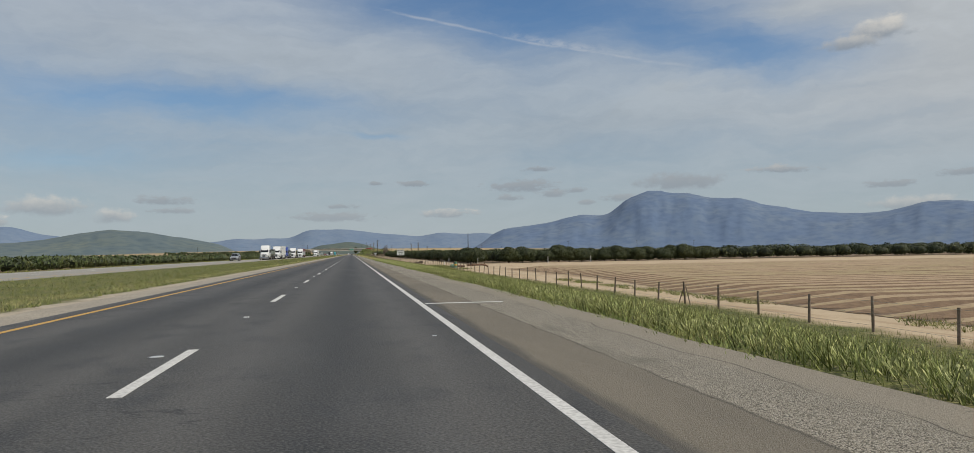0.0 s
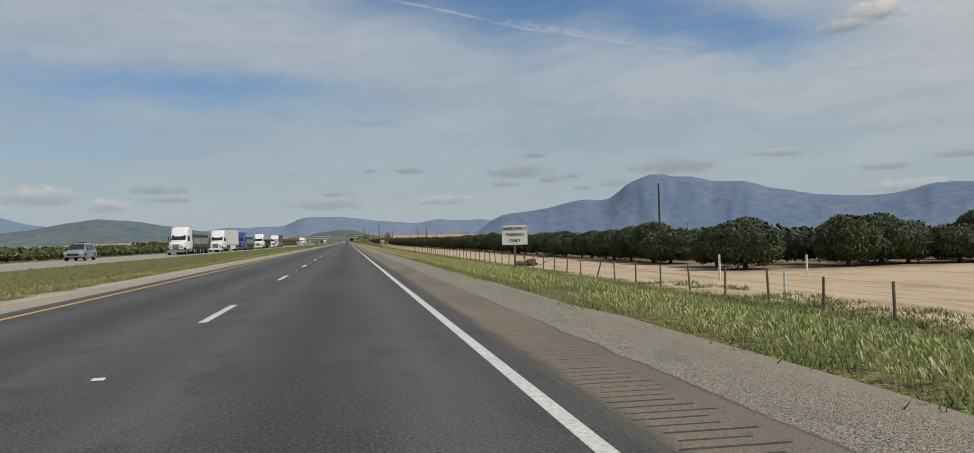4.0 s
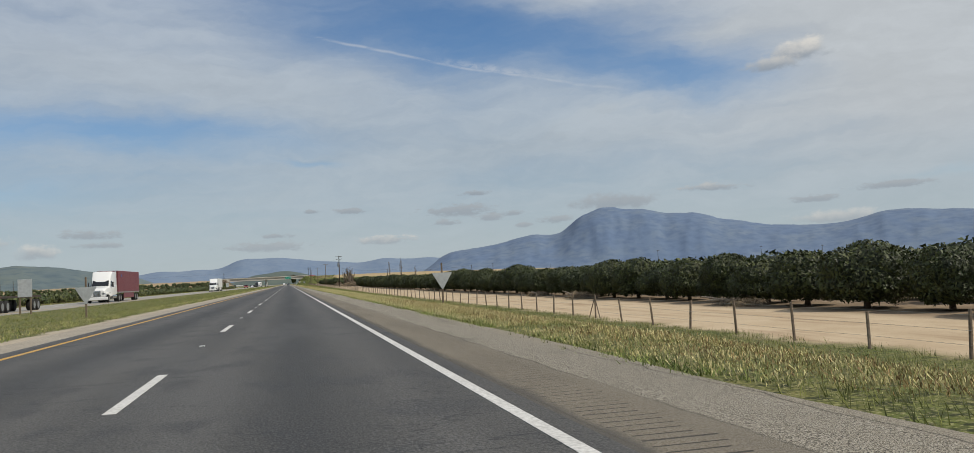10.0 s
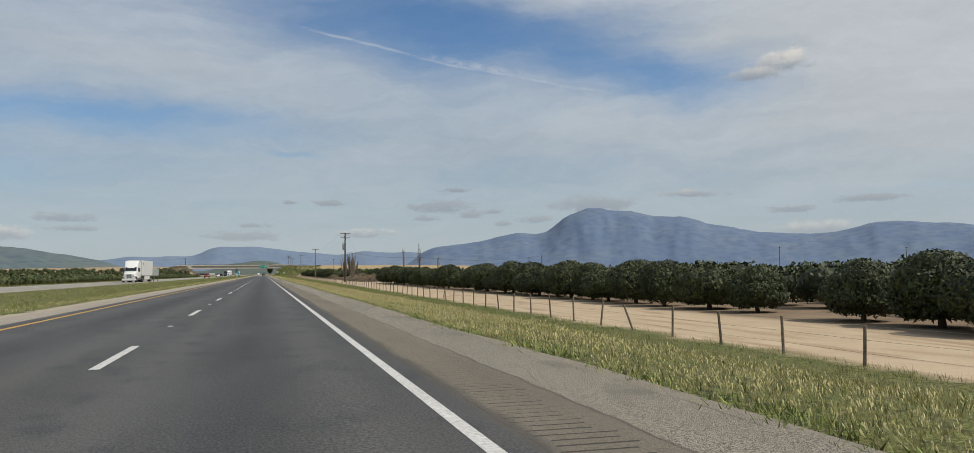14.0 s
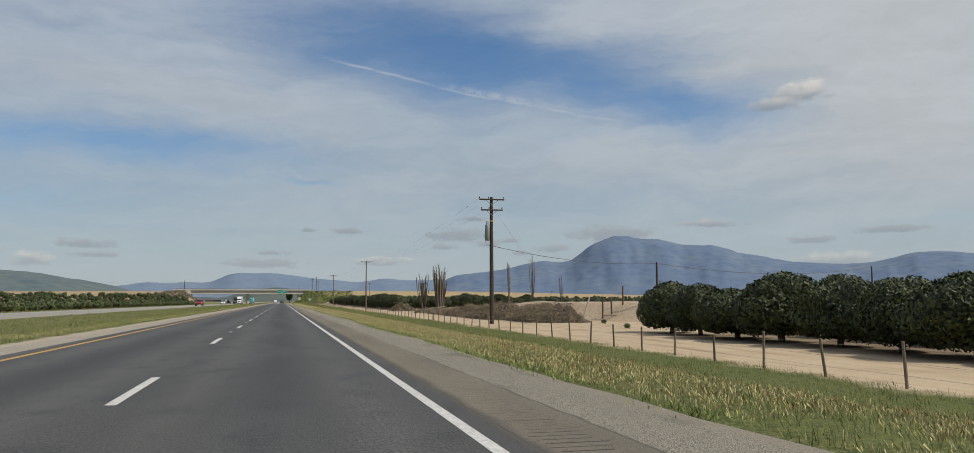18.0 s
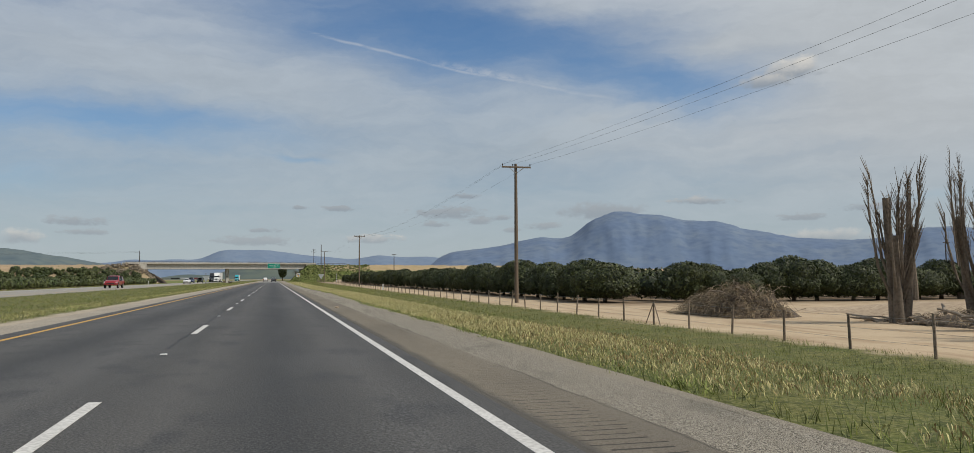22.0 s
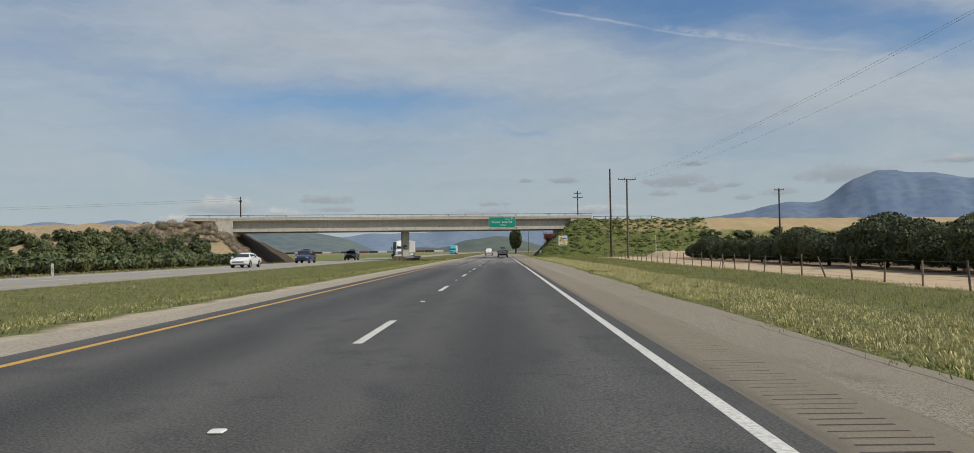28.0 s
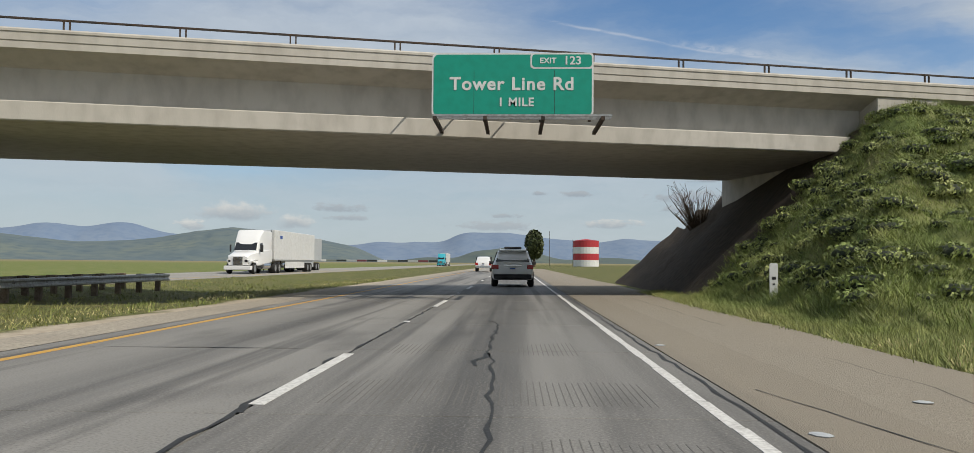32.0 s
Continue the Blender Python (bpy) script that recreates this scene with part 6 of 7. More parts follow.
b = utility_pole((POLE_X, 582.8, pole_z(582.8)), 11.1, POLE_DARK, "dark creosoted utility pole with two crossarms and a transformer", ((0.22, 1.15), (1.15, 0.98)), 0.2)
part("transformer", Shape().rod([(-0.38, -0.05, 7.25), (-0.38, -0.05, 7.3), (-0.38, -0.05, 8.6), (-0.38, -0.05, 8.66)], [0.17, 0.2, 0.2, 0.15], 14), material("grey_transformer_can", [(0.22, 0.235, 0.24), (0.27, 0.28, 0.285), (0.17, 0.18, 0.185)], 0.5, (1.0, 6.0)), b, "grey transformer can", smooth=True)
for dx in (-0.46, -0.3):
    part("bushing", Shape().rod([(dx, -0.05, 8.62), (dx - 0.03, -0.05, 8.98)], [0.045, 0.03], 6), DARK_STEEL, b)
part("drop_lead", Shape().rod([(-0.56, -0.05, 8.5), (-0.62, -0.05, 7.6), (-0.5, -0.05, 7.0), (-0.15, -0.05, 6.8)], 0.014, 4), WIRE, b)
part("marker_band", Shape().rod([(0, 0, 8.95), (0, 0, 9.03)], 0.155, 10), SIGN_YELLOW, b)
poles = [("weathered brown utility pole with one crossarm", 695.1, 10.6), ("weathered brown utility pole with one crossarm", 815.1, 10.9)]
for label, y, h in poles:
    utility_pole((POLE_X, y, pole_z(y)), h, POLE_GREY, label)
utility_pole((19.3, 934.4, 0), 10.9, POLE_GREY, "weathered utility pole with a single long crossarm by the overpass", ((0.1, 1.25),))
utility_pole((18.95, 949.6, 0), 13.8, POLE_DARK, "tall dark bare pole standing before the bank", (), 0.17)
utility_pole((18.8, 1004.5, 0), 14.3, POLE_DARK, "dark utility pole beyond the overpass", ((0.6, 0.8), (1.5, 1.1)))
utility_pole((46.8, 954.3, 1.5), 9.1, POLE_DARK, "dark utility pole on the approach bank", ((0.25, 0.8),))
utility_pole((-47.9, 976.6, 6.0), 6.3, POLE_DARK, "dark pole behind the overpass with a small can", ((0.9, 0.3),))
utility_pole((26.0, 175.3, -1.0), 6.1, POLE_DARK, "slim dark bare pole at the field corner", (), 0.09)
stub = utility_pole((37.3, 586.9, -0.9), 5.75, POLE_DARK, "short dark service pole in the sand", (), 0.13)
part("marker_band", Shape().rod([(0, 0, 1.15), (0, 0, 1.25)], 0.128, 8).rod([(0, 0, 0.6), (0, 0, 0.68)], 0.13, 8), SIGN_YELLOW, stub)
utility_pole((72.0, 600.0, -0.8), 6.0, POLE_DARK, "short dark service pole in the sand", (), 0.12)
for x, y, h in ((140, 1100, 9), (205, 1130, 9), (290, 1180, 10), (120, 760, 8), (170, 640, 9), (230, 650, 9), (300, 700, 9), (-120, 700, 9), (-150, 1100, 9), (10.5, 1330, 11), (16.5, 1290, 15)):
    utility_pole((x, y, -0.5), h, POLE_DARK, "far utility pole among the fields", ((0.3, 0.7),) if x > 100 else (), 0.13, ins=False)


def span(p, q, sag, r=0.011, n=14):
    p, q = Vector(p), Vector(q)
    pts = [p.lerp(q, i / n) - Vector((0, 0, sag * 4 * (i / n) * (1 - i / n))) for i in range(n + 1)]
    return Shape().rod(pts, r, 4)


line = thing("overhead_line", "thin dark overhead wires sagging from pole to pole", "power line")
stops = [(582.8, pole_z(582.8) + 11.05, 1.09), (695.1, pole_z(695.1) + 10.55, 1.09), (815.1, pole_z(815.1) + 10.85, 1.09), (934.4, 10.95, 1.2)]
for (y0, z0, w0), (y1, z1, w1) in zip(stops, stops[1:]):
    for f in (-1, -0.26, 1):
        part("conductor", span((POLE_X + f * w0, y0 - 0.16, z0 + (0.45 if f == -0.26 and y0 > 600 else 0)), (POLE_X + f * w1, y1 - 0.16, z1), 1.5, 0.005), WIRE, line)
service = thing("service_cable", "black twisted service cable hanging between the poles", "cable")
part("cable", span((POLE_X, 582.8, 6.0), (37.3, 586.9, 4.75), 0.55, 0.02), WIRE, service)
part("cable", span((37.3, 586.9, 4.75), (72, 600, 5.1), 0.9, 0.02), WIRE, service)
part("guy_wire", Shape().rod([(POLE_X, 582.8, 9.6), (27.5, 584.5, -0.9)], 0.008, 4), GALV, service)
far_line = thing("overhead_line", "thin wires running beside the overpass", "power line")
part("conductor", span((-47.9, 976.6, 12.0), (-220, 990, 12.0), 1.0, 0.012), WIRE, far_line)
part("conductor", span((-47.9, 976.6, 11.6), (-220, 990, 11.6), 1.0, 0.012), WIRE, far_line)

# ---- signs ----
def lettering(name, text, size, mat, parent, at, label="", weight=0.0, spacing=1.05, turn=0.0):
    """Raised words in the built-in font, facing -y."""
    c = bpy.data.curves.new(name, "FONT")
    c.body, c.size, c.align_x, c.align_y = text, size, "CENTER", "CENTER"
    c.extrude, c.offset, c.space_character = 0.004, weight, spacing
    tmp = bpy.data.objects.new(name, c)
    scene.collection.objects.link(tmp)
    dg = bpy.context.evaluated_depsgraph_get()
    me = bpy.data.meshes.new_from_object(tmp.evaluated_get(dg))
    bpy.data.objects.remove(tmp)
    me.materials.clear()
    me.materials.append(mat)
    ob = part(name, me, None, parent, label)
    ob.matrix_local = Matrix.Translation(at) @ pose(0, 0, 0, 90, 0, 0) @ pose(0, 0, 0, 0, 0, turn)
    return ob


def round_panel(w, h, r, y0, y1, cx=0.0, cz=0.0):
    pts = []
    for sx, sz, a0 in ((1, 1, 0), (-1, 1, 90), (-1, -1, 180), (1, -1, 270)):
        for k in range(5):
            a = radians(a0 + k * 22.5)
            pts.append((cx + sx * (w / 2 - r) + r * math.cos(a), cz + sz * (h / 2 - r) + r * math.sin(a)))
    return Shape().prism(pts, "y", y0, y1)


gs = thing("exit_sign", "large green highway exit sign hung from the bridge", "highway sign", (1.92, 964.0, 6.2))
W, H = 4.62, 1.86
part("panel", round_panel(W, H, 0.16, 0.0, 0.05), SIGN_WHITE, gs)
part("green_face", round_panel(W - 0.1, H - 0.1, 0.14, -0.006, 0.002), SIGN_GREEN, gs)
tab = part("exit_tab", round_panel(1.80, 0.46, 0.10, -0.012, -0.005, W / 2 - 0.90, H / 2 - 0.23), SIGN_WHITE, gs)
part("tab_face", round_panel(1.70, 0.36, 0.08, -0.018, -0.011, W / 2 - 0.90, H / 2 - 0.23), SIGN_GREEN, tab)
lettering("sign_words", "EXIT", 0.22, SIGN_WHITE, tab, (W / 2 - 1.30, -0.022, H / 2 - 0.235), weight=0.006)
lettering("sign_number", "123", 0.33, SIGN_WHITE, tab, (W / 2 - 0.60, -0.022, H / 2 - 0.235), weight=0.008)
lettering("sign_words", "Tower Line Rd", 0.52, SIGN_WHITE, gs, (-0.02, -0.012, 0.02), weight=0.013, spacing=1.12)
lettering("sign_words", "1 MILE", 0.34, SIGN_WHITE, gs, (0.1, -0.012, -0.50), weight=0.008, spacing=1.1)
for x in (-1.1, 1.2):
    part("panel_seam", Shape().box(x - 0.006, x + 0.006, -0.0075, -0.006, -H / 2 + 0.08, H / 2 - 0.5), PLASTIC, gs)
walkway = part("walkway", Shape().box(-W / 2 + 0.1, W / 2 + 0.45, -0.75, -0.7, -H / 2 - 0.1, -H / 2 - 0.04).box(-W / 2 + 0.1, W / 2 + 0.45, -0.5, -0.45, -H / 2 - 0.1, -H / 2 - 0.04).box(-W / 2 + 0.1, W / 2 + 0.45, -0.25, -0.2, -H / 2 - 0.1, -H / 2 - 0.04), GALV, gs, "galvanised sign walkway")
for x in (-2.15, -0.75, 0.85, 2.5):
    part("bracket", Shape().box(x - 0.05, x + 0.05, -0.8, 1.9, -H / 2 - 0.2, -H / 2 - 0.1), DARK_STEEL, gs)
for x in (-2.2, -0.8, 0.8, 2.2):
    part("strut", Shape().box(x - 0.04, x + 0.04, 0.05, 0.14, -H / 2 - 0.1, H / 2 - 0.1).rod([(x, 0.1, H / 2 - 0.3), (x, 1.6, H / 2 - 0.35)], 0.03, 5), DARK_STEEL, gs)


def post_sign(name, label, category, at, post_h, w=0.1, turn=0.0, mat=None):
    ob = thing(name, label, category, at, turn)
    part("post", Shape().box(-w / 2, w / 2, 0.03, 0.03 + w, -0.5, post_h, 0.008), mat or POST_WOOD, ob)
    return ob


def triangle_board(at, top, flip=1, label="blank white downward-pointing triangular board on a wooden post"):
    """The back of a yield sign: a triangle that points down."""
    ob = post_sign("yield_sign", label, "road sign", at, top + 0.62, 0.1, mat=POLE_GREY)
    part("board", Shape().prism([(-0.60, top), (0.60, top), (0.62, top - 0.04), (0.04, top - 1.02), (-0.04, top - 1.02), (-0.62, top - 0.04)], "y", 0.0, 0.025), SIGN_BACK, ob)
    return ob


triangle_board((11.15, 331.2, land(11.15, 331)), 2.1)
triangle_board((-10.4, 335.5, land(-10.4, 335)), 1.9)
triangle_board((11.5, 812.5, land(11.5, 812)), 2.45)
triangle_board((-10.6, 800.5, land(-10.6, 800)), 2.1)
ps = post_sign("parking_sign", "white emergency parking sign on a wooden post", "road sign", (10.9, 157.0, land(10.9, 157)), 2.0, mat=POLE_GREY)
part("board", round_panel(1.36, 1.02, 0.06, 0.0, 0.025, 0, 1.95), SIGN_WHITE, ps)
for k, w in enumerate(("EMERGENCY", "PARKING", "ONLY")):
    lettering("sign_words", w, 0.24, SIGN_BLACK, ps, (0, -0.003, 2.27 - 0.31 * k), weight=0.005, spacing=0.95)
cs = post_sign("seatbelt_sign", "white safety sign with an amber shape and blue ribbon", "road sign", (10.2, 932.8, land(10.2, 932.8)), 2.0, mat=POLE_GREY)
part("board", round_panel(1.26, 1.36, 0.09, 0.0, 0.025, 0, 2.56), SIGN_WHITE, cs)
part("border", round_panel(1.2, 1.3, 0.08, -0.003, 0.0, 0, 2.56), SIGN_BLACK, cs)
part("face", round_panel(1.16, 1.26, 0.07, -0.006, -0.001, 0, 2.56), SIGN_WHITE, cs)
part("amber_shape", Shape().prism([(-0.42, 3.08), (-0.06, 3.08), (-0.06, 2.86), (0.33, 2.36), (0.32, 2.08), (0.06, 2.08), (-0.08, 2.28), (-0.30, 2.5), (-0.36, 2.75), (-0.46, 2.88)], "y", -0.009, -0.004), SIGN_YELLOW, cs)
part("ribbon", Shape().prism([(-0.5, 2.50), (-0.44, 2.66), (-0.18, 2.83), (0.2, 2.92), (0.5, 2.9), (0.5, 2.74), (0.2, 2.76), (-0.15, 2.66), (-0.4, 2.46)], "y", -0.012, -0.007), SIGN_BLUE, cs)
lettering("sign_words", "CLICK", 0.15, SIGN_WHITE, cs, (-0.24, -0.014, 2.67), weight=0.004, turn=24)
lettering("sign_words", "IT", 0.15, SIGN_WHITE, cs, (0.36, -0.014, 2.83), weight=0.004, turn=-4)
lettering("sign_words", "OR", 0.11, SIGN_BLACK, cs, (-0.36, -0.009, 2.36), weight=0.002)
lettering("sign_words", "TICKET", 0.11, SIGN_BLACK, cs, (0.36, -0.012, 2.56), weight=0.002, turn=22)
part("fine_print", Shape().box(-0.42, 0.0, -0.009, -0.005, 1.985, 2.03).box(0.1, 0.36, -0.009, -0.005, 1.985, 2.03), SIGN_BLACK, cs, "unreadable line of small print")
bs = thing("road_sign_back", "plain grey back of an upright sign on two posts", "road sign", (-17.0, 347.0, land(-17.0, 347)))
part("board", Shape().box(-0.48, 0.48, 0, 0.03, 1.25, 2.55, 0.008), SIGN_BACK, bs)
for x in (-0.36, 0.36):
    part("post", Shape().box(x - 0.05, x + 0.05, 0.03, 0.13, -0.5, 2.5), POLE_GREY, bs)
copy_thing(bs, pose(-17.0, 557.0, land(-17.0, 557)))
for x, y, h in ((8.35, 961.0, 0.9), (17.4, 756.9, 0.9), (-31.5, 880, 1.0)):
    mp = thing("marker_post", "slim white roadside marker post with a dark bar", "marker post", (x, y, max(land(x, y), bank_z(x, y) if y > 950 else -9)), group="marker posts")
    part("blade", round_panel(0.2, h, 0.05, 0, 0.02, 0, h / 2), SIGN_WHITE, mp)
    part("bar", Shape().box(-0.05, 0.05, -0.004, 0, h * 0.55, h * 0.63).box(-0.03, 0.03, -0.004, 0, h * 0.4, h * 0.45), SIGN_BLACK, mp)

# ---- rail along the crest of the bank ----
cr = thing("crest_rail", "low dark steel rail along the crest of the bank", "guard rail")
run = [(x, bridge_y(x) + 0.9) for x in np.arange(18.6, 34, 2.2)]
run = [(float(x), float(y), max(bank_z(x, y), 5.9) + 0.05) for x, y in run]
part("rail", Shape().rod([(x, y, z + 0.72 - (0.45 if i == len(run) - 1 else 0)) for i, (x, y, z) in enumerate(run)], 0.05, 6), DARK_STEEL, cr)
for x, y, z in run[:-1]:
    part("post", Shape().box(x - 0.05, x + 0.05, y - 0.05, y + 0.05, z - 0.6, z + 0.7), DARK_STEEL, cr)

# ---- guard rail by the pier ----
gr = thing("guard_rail", "galvanised guard rail on wooden blocks around the pier", "guard rail", (0, 0, 0))
for xg in (-13.75, -15.9):
    y0, y1 = 952.6, 978.0
    prof = [(0.0, 0.42), (0.05, 0.45), (0.05, 0.50), (0.0, 0.55), (0.0, 0.60), (0.05, 0.65), (0.05, 0.70), (0.0, 0.73), (-0.02, 0.73), (0.03, 0.69), (0.03, 0.65), (-0.02, 0.60), (-0.02, 0.55), (0.03, 0.5), (0.03, 0.46), (-0.02, 0.42)]
    part("rail", Shape().prism([(xg + (u if xg > -15 else -u), w - 0.22) for u, w in prof], "y", y0, y1), GALV, gr)
    for k in range(14):
        yk = y0 + 0.4 + k * 1.88
        part("post", Shape().box(xg - (0.38 if xg > -15 else -0.18), xg - (0.18 if xg > -15 else -0.38), yk - 0.08, yk + 0.08, -0.9, 0.54, 0.01), POST_WOOD, gr)
        part("block", Shape().box(xg - (0.18 if xg > -15 else 0.0), xg + (0.0 if xg > -15 else 0.18), yk - 0.07, yk + 0.07, 0.20, 0.53, 0.01), POST_WOOD, gr)

# ---- irrigation gear by the field ----
pump = thing("irrigation_pump", "green irrigation pump head with a rusty pipe stub", "pump", (16.7, 121.8, -0.98))
part("housing", Shape().rod([(0, 0, -0.1), (0, 0, 0.5), (0, 0, 0.55), (0, 0, 0.78), (0, 0, 0.84)], [0.28, 0.28, 0.2, 0.2, 0.1], 14), PUMP_GREEN, pump, smooth=True)
part("housing_tank", Shape().rod([(-0.75, 0, 0.22), (-0.7, 0, 0.22), (-0.2, 0, 0.22)], [0.16, 0.26, 0.26], 14), PUMP_GREEN, pump, smooth=True)
part("label_band", Shape().rod([(0, 0, 0.30), (0, 0, 0.48)], 0.285, 14), SIGN_YELLOW, pump)
part("hand_wheel", Shape().rod([(-0.28 + 0.14 * math.cos(a), 0.14 * math.sin(a), 0.92) for a in np.linspace(0, math.tau, 13)], 0.02, 5).rod([(-0.28, 0, 0.45), (-0.28, 0, 0.94)], 0.02, 5), DARK_STEEL, pump)
part("pipe", Shape().rod([(0.2, 0.1, 0.2), (1.35, 0.15, 0.16)], 0.14, 12), RUST, pump)
pipe = thing("irrigation_pipe", "rusty irrigation pipe with valves lying above ground", "pipe", (19.4, 121.0, -1.0))
part("pipe", Shape().rod([(-1.2, 0, 0.35), (1.0, 0.1, 0.35), (1.6, 0.1, 0.3), (1.85, 0.1, 0.05), (1.88, 0.1, -0.2)], 0.12, 10), RUST, pipe, smooth=True)
for x in (-0.9, -0.35):
    part("flange", Shape().rod([(x - 0.05, 0, 0.35), (x + 0.05, 0, 0.35)], 0.2, 12), RUST, pipe)
part("valve", Shape().rod([(-0.6, 0, 0.35), (-0.6, 0, 0.72)], [0.13, 0.06], 8).rod([(-0.6 + 0.16 * math.cos(a), 0.16 * math.sin(a), 0.74) for a in np.linspace(0, math.tau, 11)], 0.018, 4), DARK_STEEL, pipe)
part("riser", Shape().rod([(1.35, 0.1, 0.4), (1.35, 0.1, 0.75)], 0.06, 8), RUST, pipe)
for x, y, h in ((17.2, 141, 0.8), (19.0, 150, 1.2), (37.0, 150, 1.2), (45, 150, 1.2), (24.5, 152, 1.0), (23.8, 938, 3.2), (26.0, 700, 0.9)):
    part_h = thing("marker_stake", "thin pale standpipe stake by the field", "stake", (x, y, land(x, y)), group="stakes")
    part("stake", Shape().rod([(0, 0, -0.2), (0, 0, h)], 0.05, 6), SIGN_WHITE, part_h)
fs = post_sign("field_sign", "small white notice board facing the orchard", "sign", (37.4, 161.0, -1.0), 1.3, 0.06)
part("board", Shape().box(-0.35, 0.35, 0, 0.02, 0.85, 1.3), SIGN_WHITE, fs)
tyre = thing("old_tyre", "discarded black tractor tyre lying in the sand", "tyre", (25.3, 622.5, land(25, 622)))
part("tyre", Shape().rings([[(math.cos(a) * (0.62 + r), math.sin(a) * (0.62 + r), z) for a in np.linspace(0, math.tau, 24, endpoint=False)] for r, z in ((0, 0.05), (0.12, 0.0), (0.2, 0.1), (0.2, 0.3), (0.12, 0.4), (0, 0.35), (-0.04, 0.2), (0, 0.05))], False), TYRE, tyre, smooth=True)
for x, y, tilt in ((32.6, 589.4, 1), (33.4, 589.0, -1), (35.0, 590.0, 1)):
    st = thing("orange_post", "bare brown timber post set in the sand", "post", (x, y, berm_z(x, y)), group="timber posts")
    part("post", Shape().rod([(0, 0, -0.3), (0.03 * tilt, 0, 1.75)], 0.09, 8), RUST, st)
plank = thing("plank", "long plank lying on the sand", "plank", (33.6, 588.2, berm_z(33.6, 588.2) + 0.06), 10)
part("board", Shape().box(-1.4, 1.4, -0.1, 0.1, -0.05, 0.03), POST_WOOD, plank)
log = thing("leaning_log", "bleached log leaning on the brush heap", "log", (28.5, 584.0, -0.6))
part("trunk", Shape().rod([(0, 0, -0.2), (2.6, 5.0, 2.1)], [0.13, 0.07], 7), TWIG, log)
for x, y in ((26.0, 568), (29, 580), (22, 640), (24, 650), (33.7, 640)):
    w = thing("weed_clump", "small green weed clump growing on the sand", "weed", (x, y, land(x, y)), group="weeds")
    v, fc, nc = bushes[0]
    me = raw_mesh("leaves", v * 0.22, fc, LEAF_LOW)
    part("leaves", me, None, w)

# ---- water tank ----
tank = thing("water_tank", "large round tank with red and white bands", "storage tank", (27.5, 1240, 0))
for k, mat in enumerate((SIGN_WHITE, TANK_RED, SIGN_WHITE, TANK_RED)):
    part("band", Shape().rod([(0, 0, 2.3 * k), (0, 0, 2.3 * (k + 1) - 0.01)], 4.6, 28), mat, tank)
part("roof", Shape().rod([(0, 0, 9.2), (0, 0, 9.8)], [4.7, 0.5], 28), TANK_RED, tank)
part("ladder", Shape().box(-4.75, -4.65, -0.3, -0.25, 0, 9.6).box(-4.75, -4.65, 0.25, 0.3, 0, 9.6), DARK_STEEL, tank)
train = thing("freight_train", "distant line of parked freight cars in the valley", "train", (-420, 2150, 0.5), -4)
for k in range(22):
    part("wagon", Shape().box(k * 15, k * 15 + 14, 0, 3, 0.8, 3.4, 0.1), (SIGN_BACK, TRAILER_RED, TARP, SIGN_WHITE, HOPPER, TARP)[k % 6], train)
# stray stones and scraps on the road
for k, (x, y, r) in enumerate(((4.41, 670.5, 0.09), (-0.3, 13.5, 0.1), (3.2, 15.0, 0.05), (4.05, 946.0, 0.09), (5.39, 947.4, 0.08), (4.03, 952.0, 0.08))):
    st = thing("road_debris", "small scrap lying on the pavement", "debris", (x, y, 0.0), k * 40, group="road debris")
    part("scrap", Shape().rings([[(math.cos(a) * r * q, math.sin(a) * r * 0.7 * q, z * r * (1.0 if k == 0 else 0.3)) for a in np.linspace(0, math.tau, 7, endpoint=False)] for q, z in ((1, 0), (1.05, 0.25), (0.6, 0.55))]), BERM if k == 0 else SIGN_BACK, st)

# ---- vehicles ----
def wheel(parent, x, y, r, w, rim=RIM, dual=False):
    """A tyre with tread shoulders and a dished rim; x is the outer face's side."""
    s = 1 if x > 0 else -1
    ob = new("wheel")
    ob.parent, ob.location = parent, (x, y, r)
    ob.empty_display_size = 0.1
    ring = lambda rr, xx: [(xx, math.cos(a) * rr, math.sin(a) * rr) for a in np.linspace(0, math.tau, 20, endpoint=False)]
    w = w * (2.1 if dual else 1.0)
    part("tyre", Shape().rings([ring(r * 0.62, 0), ring(r * 0.9, 0.02 * s), ring(r, -0.05 * s), ring(r, -s * (w - 0.05)), ring(r * 0.9, -s * w), ring(r * 0.5, -s * w)]), TYRE, ob, smooth=50)
    part("rim", Shape().rings([ring(r * 0.62, 0.005 * s), ring(r * 0.56, -0.05 * s), ring(r * 0.2, -0.03 * s), ring(r * 0.14, 0.01 * s)]), rim, ob, smooth=50)
    return ob


def body_rings(stations):
    """Cross-sections from tail to nose: y, sill, belt, roof height, half width, half roof width."""
    rings = []
    for y, z0, zb, zt, wb, wt in stations:
        half = [(wb * 0.90, z0), (wb * 0.985, z0 + 0.10), (wb, (z0 + zb) / 2), (wb * 0.985, zb - 0.03), (wb * 0.955, zb), (wt, zt - 0.07), (wt - 0.10, zt - 0.01), (wt * 0.5, zt + 0.015)]
        rings.append([(x, y, z) for x, z in half] + [(-x, y, z) for x, z in half[::-1]])
    return rings


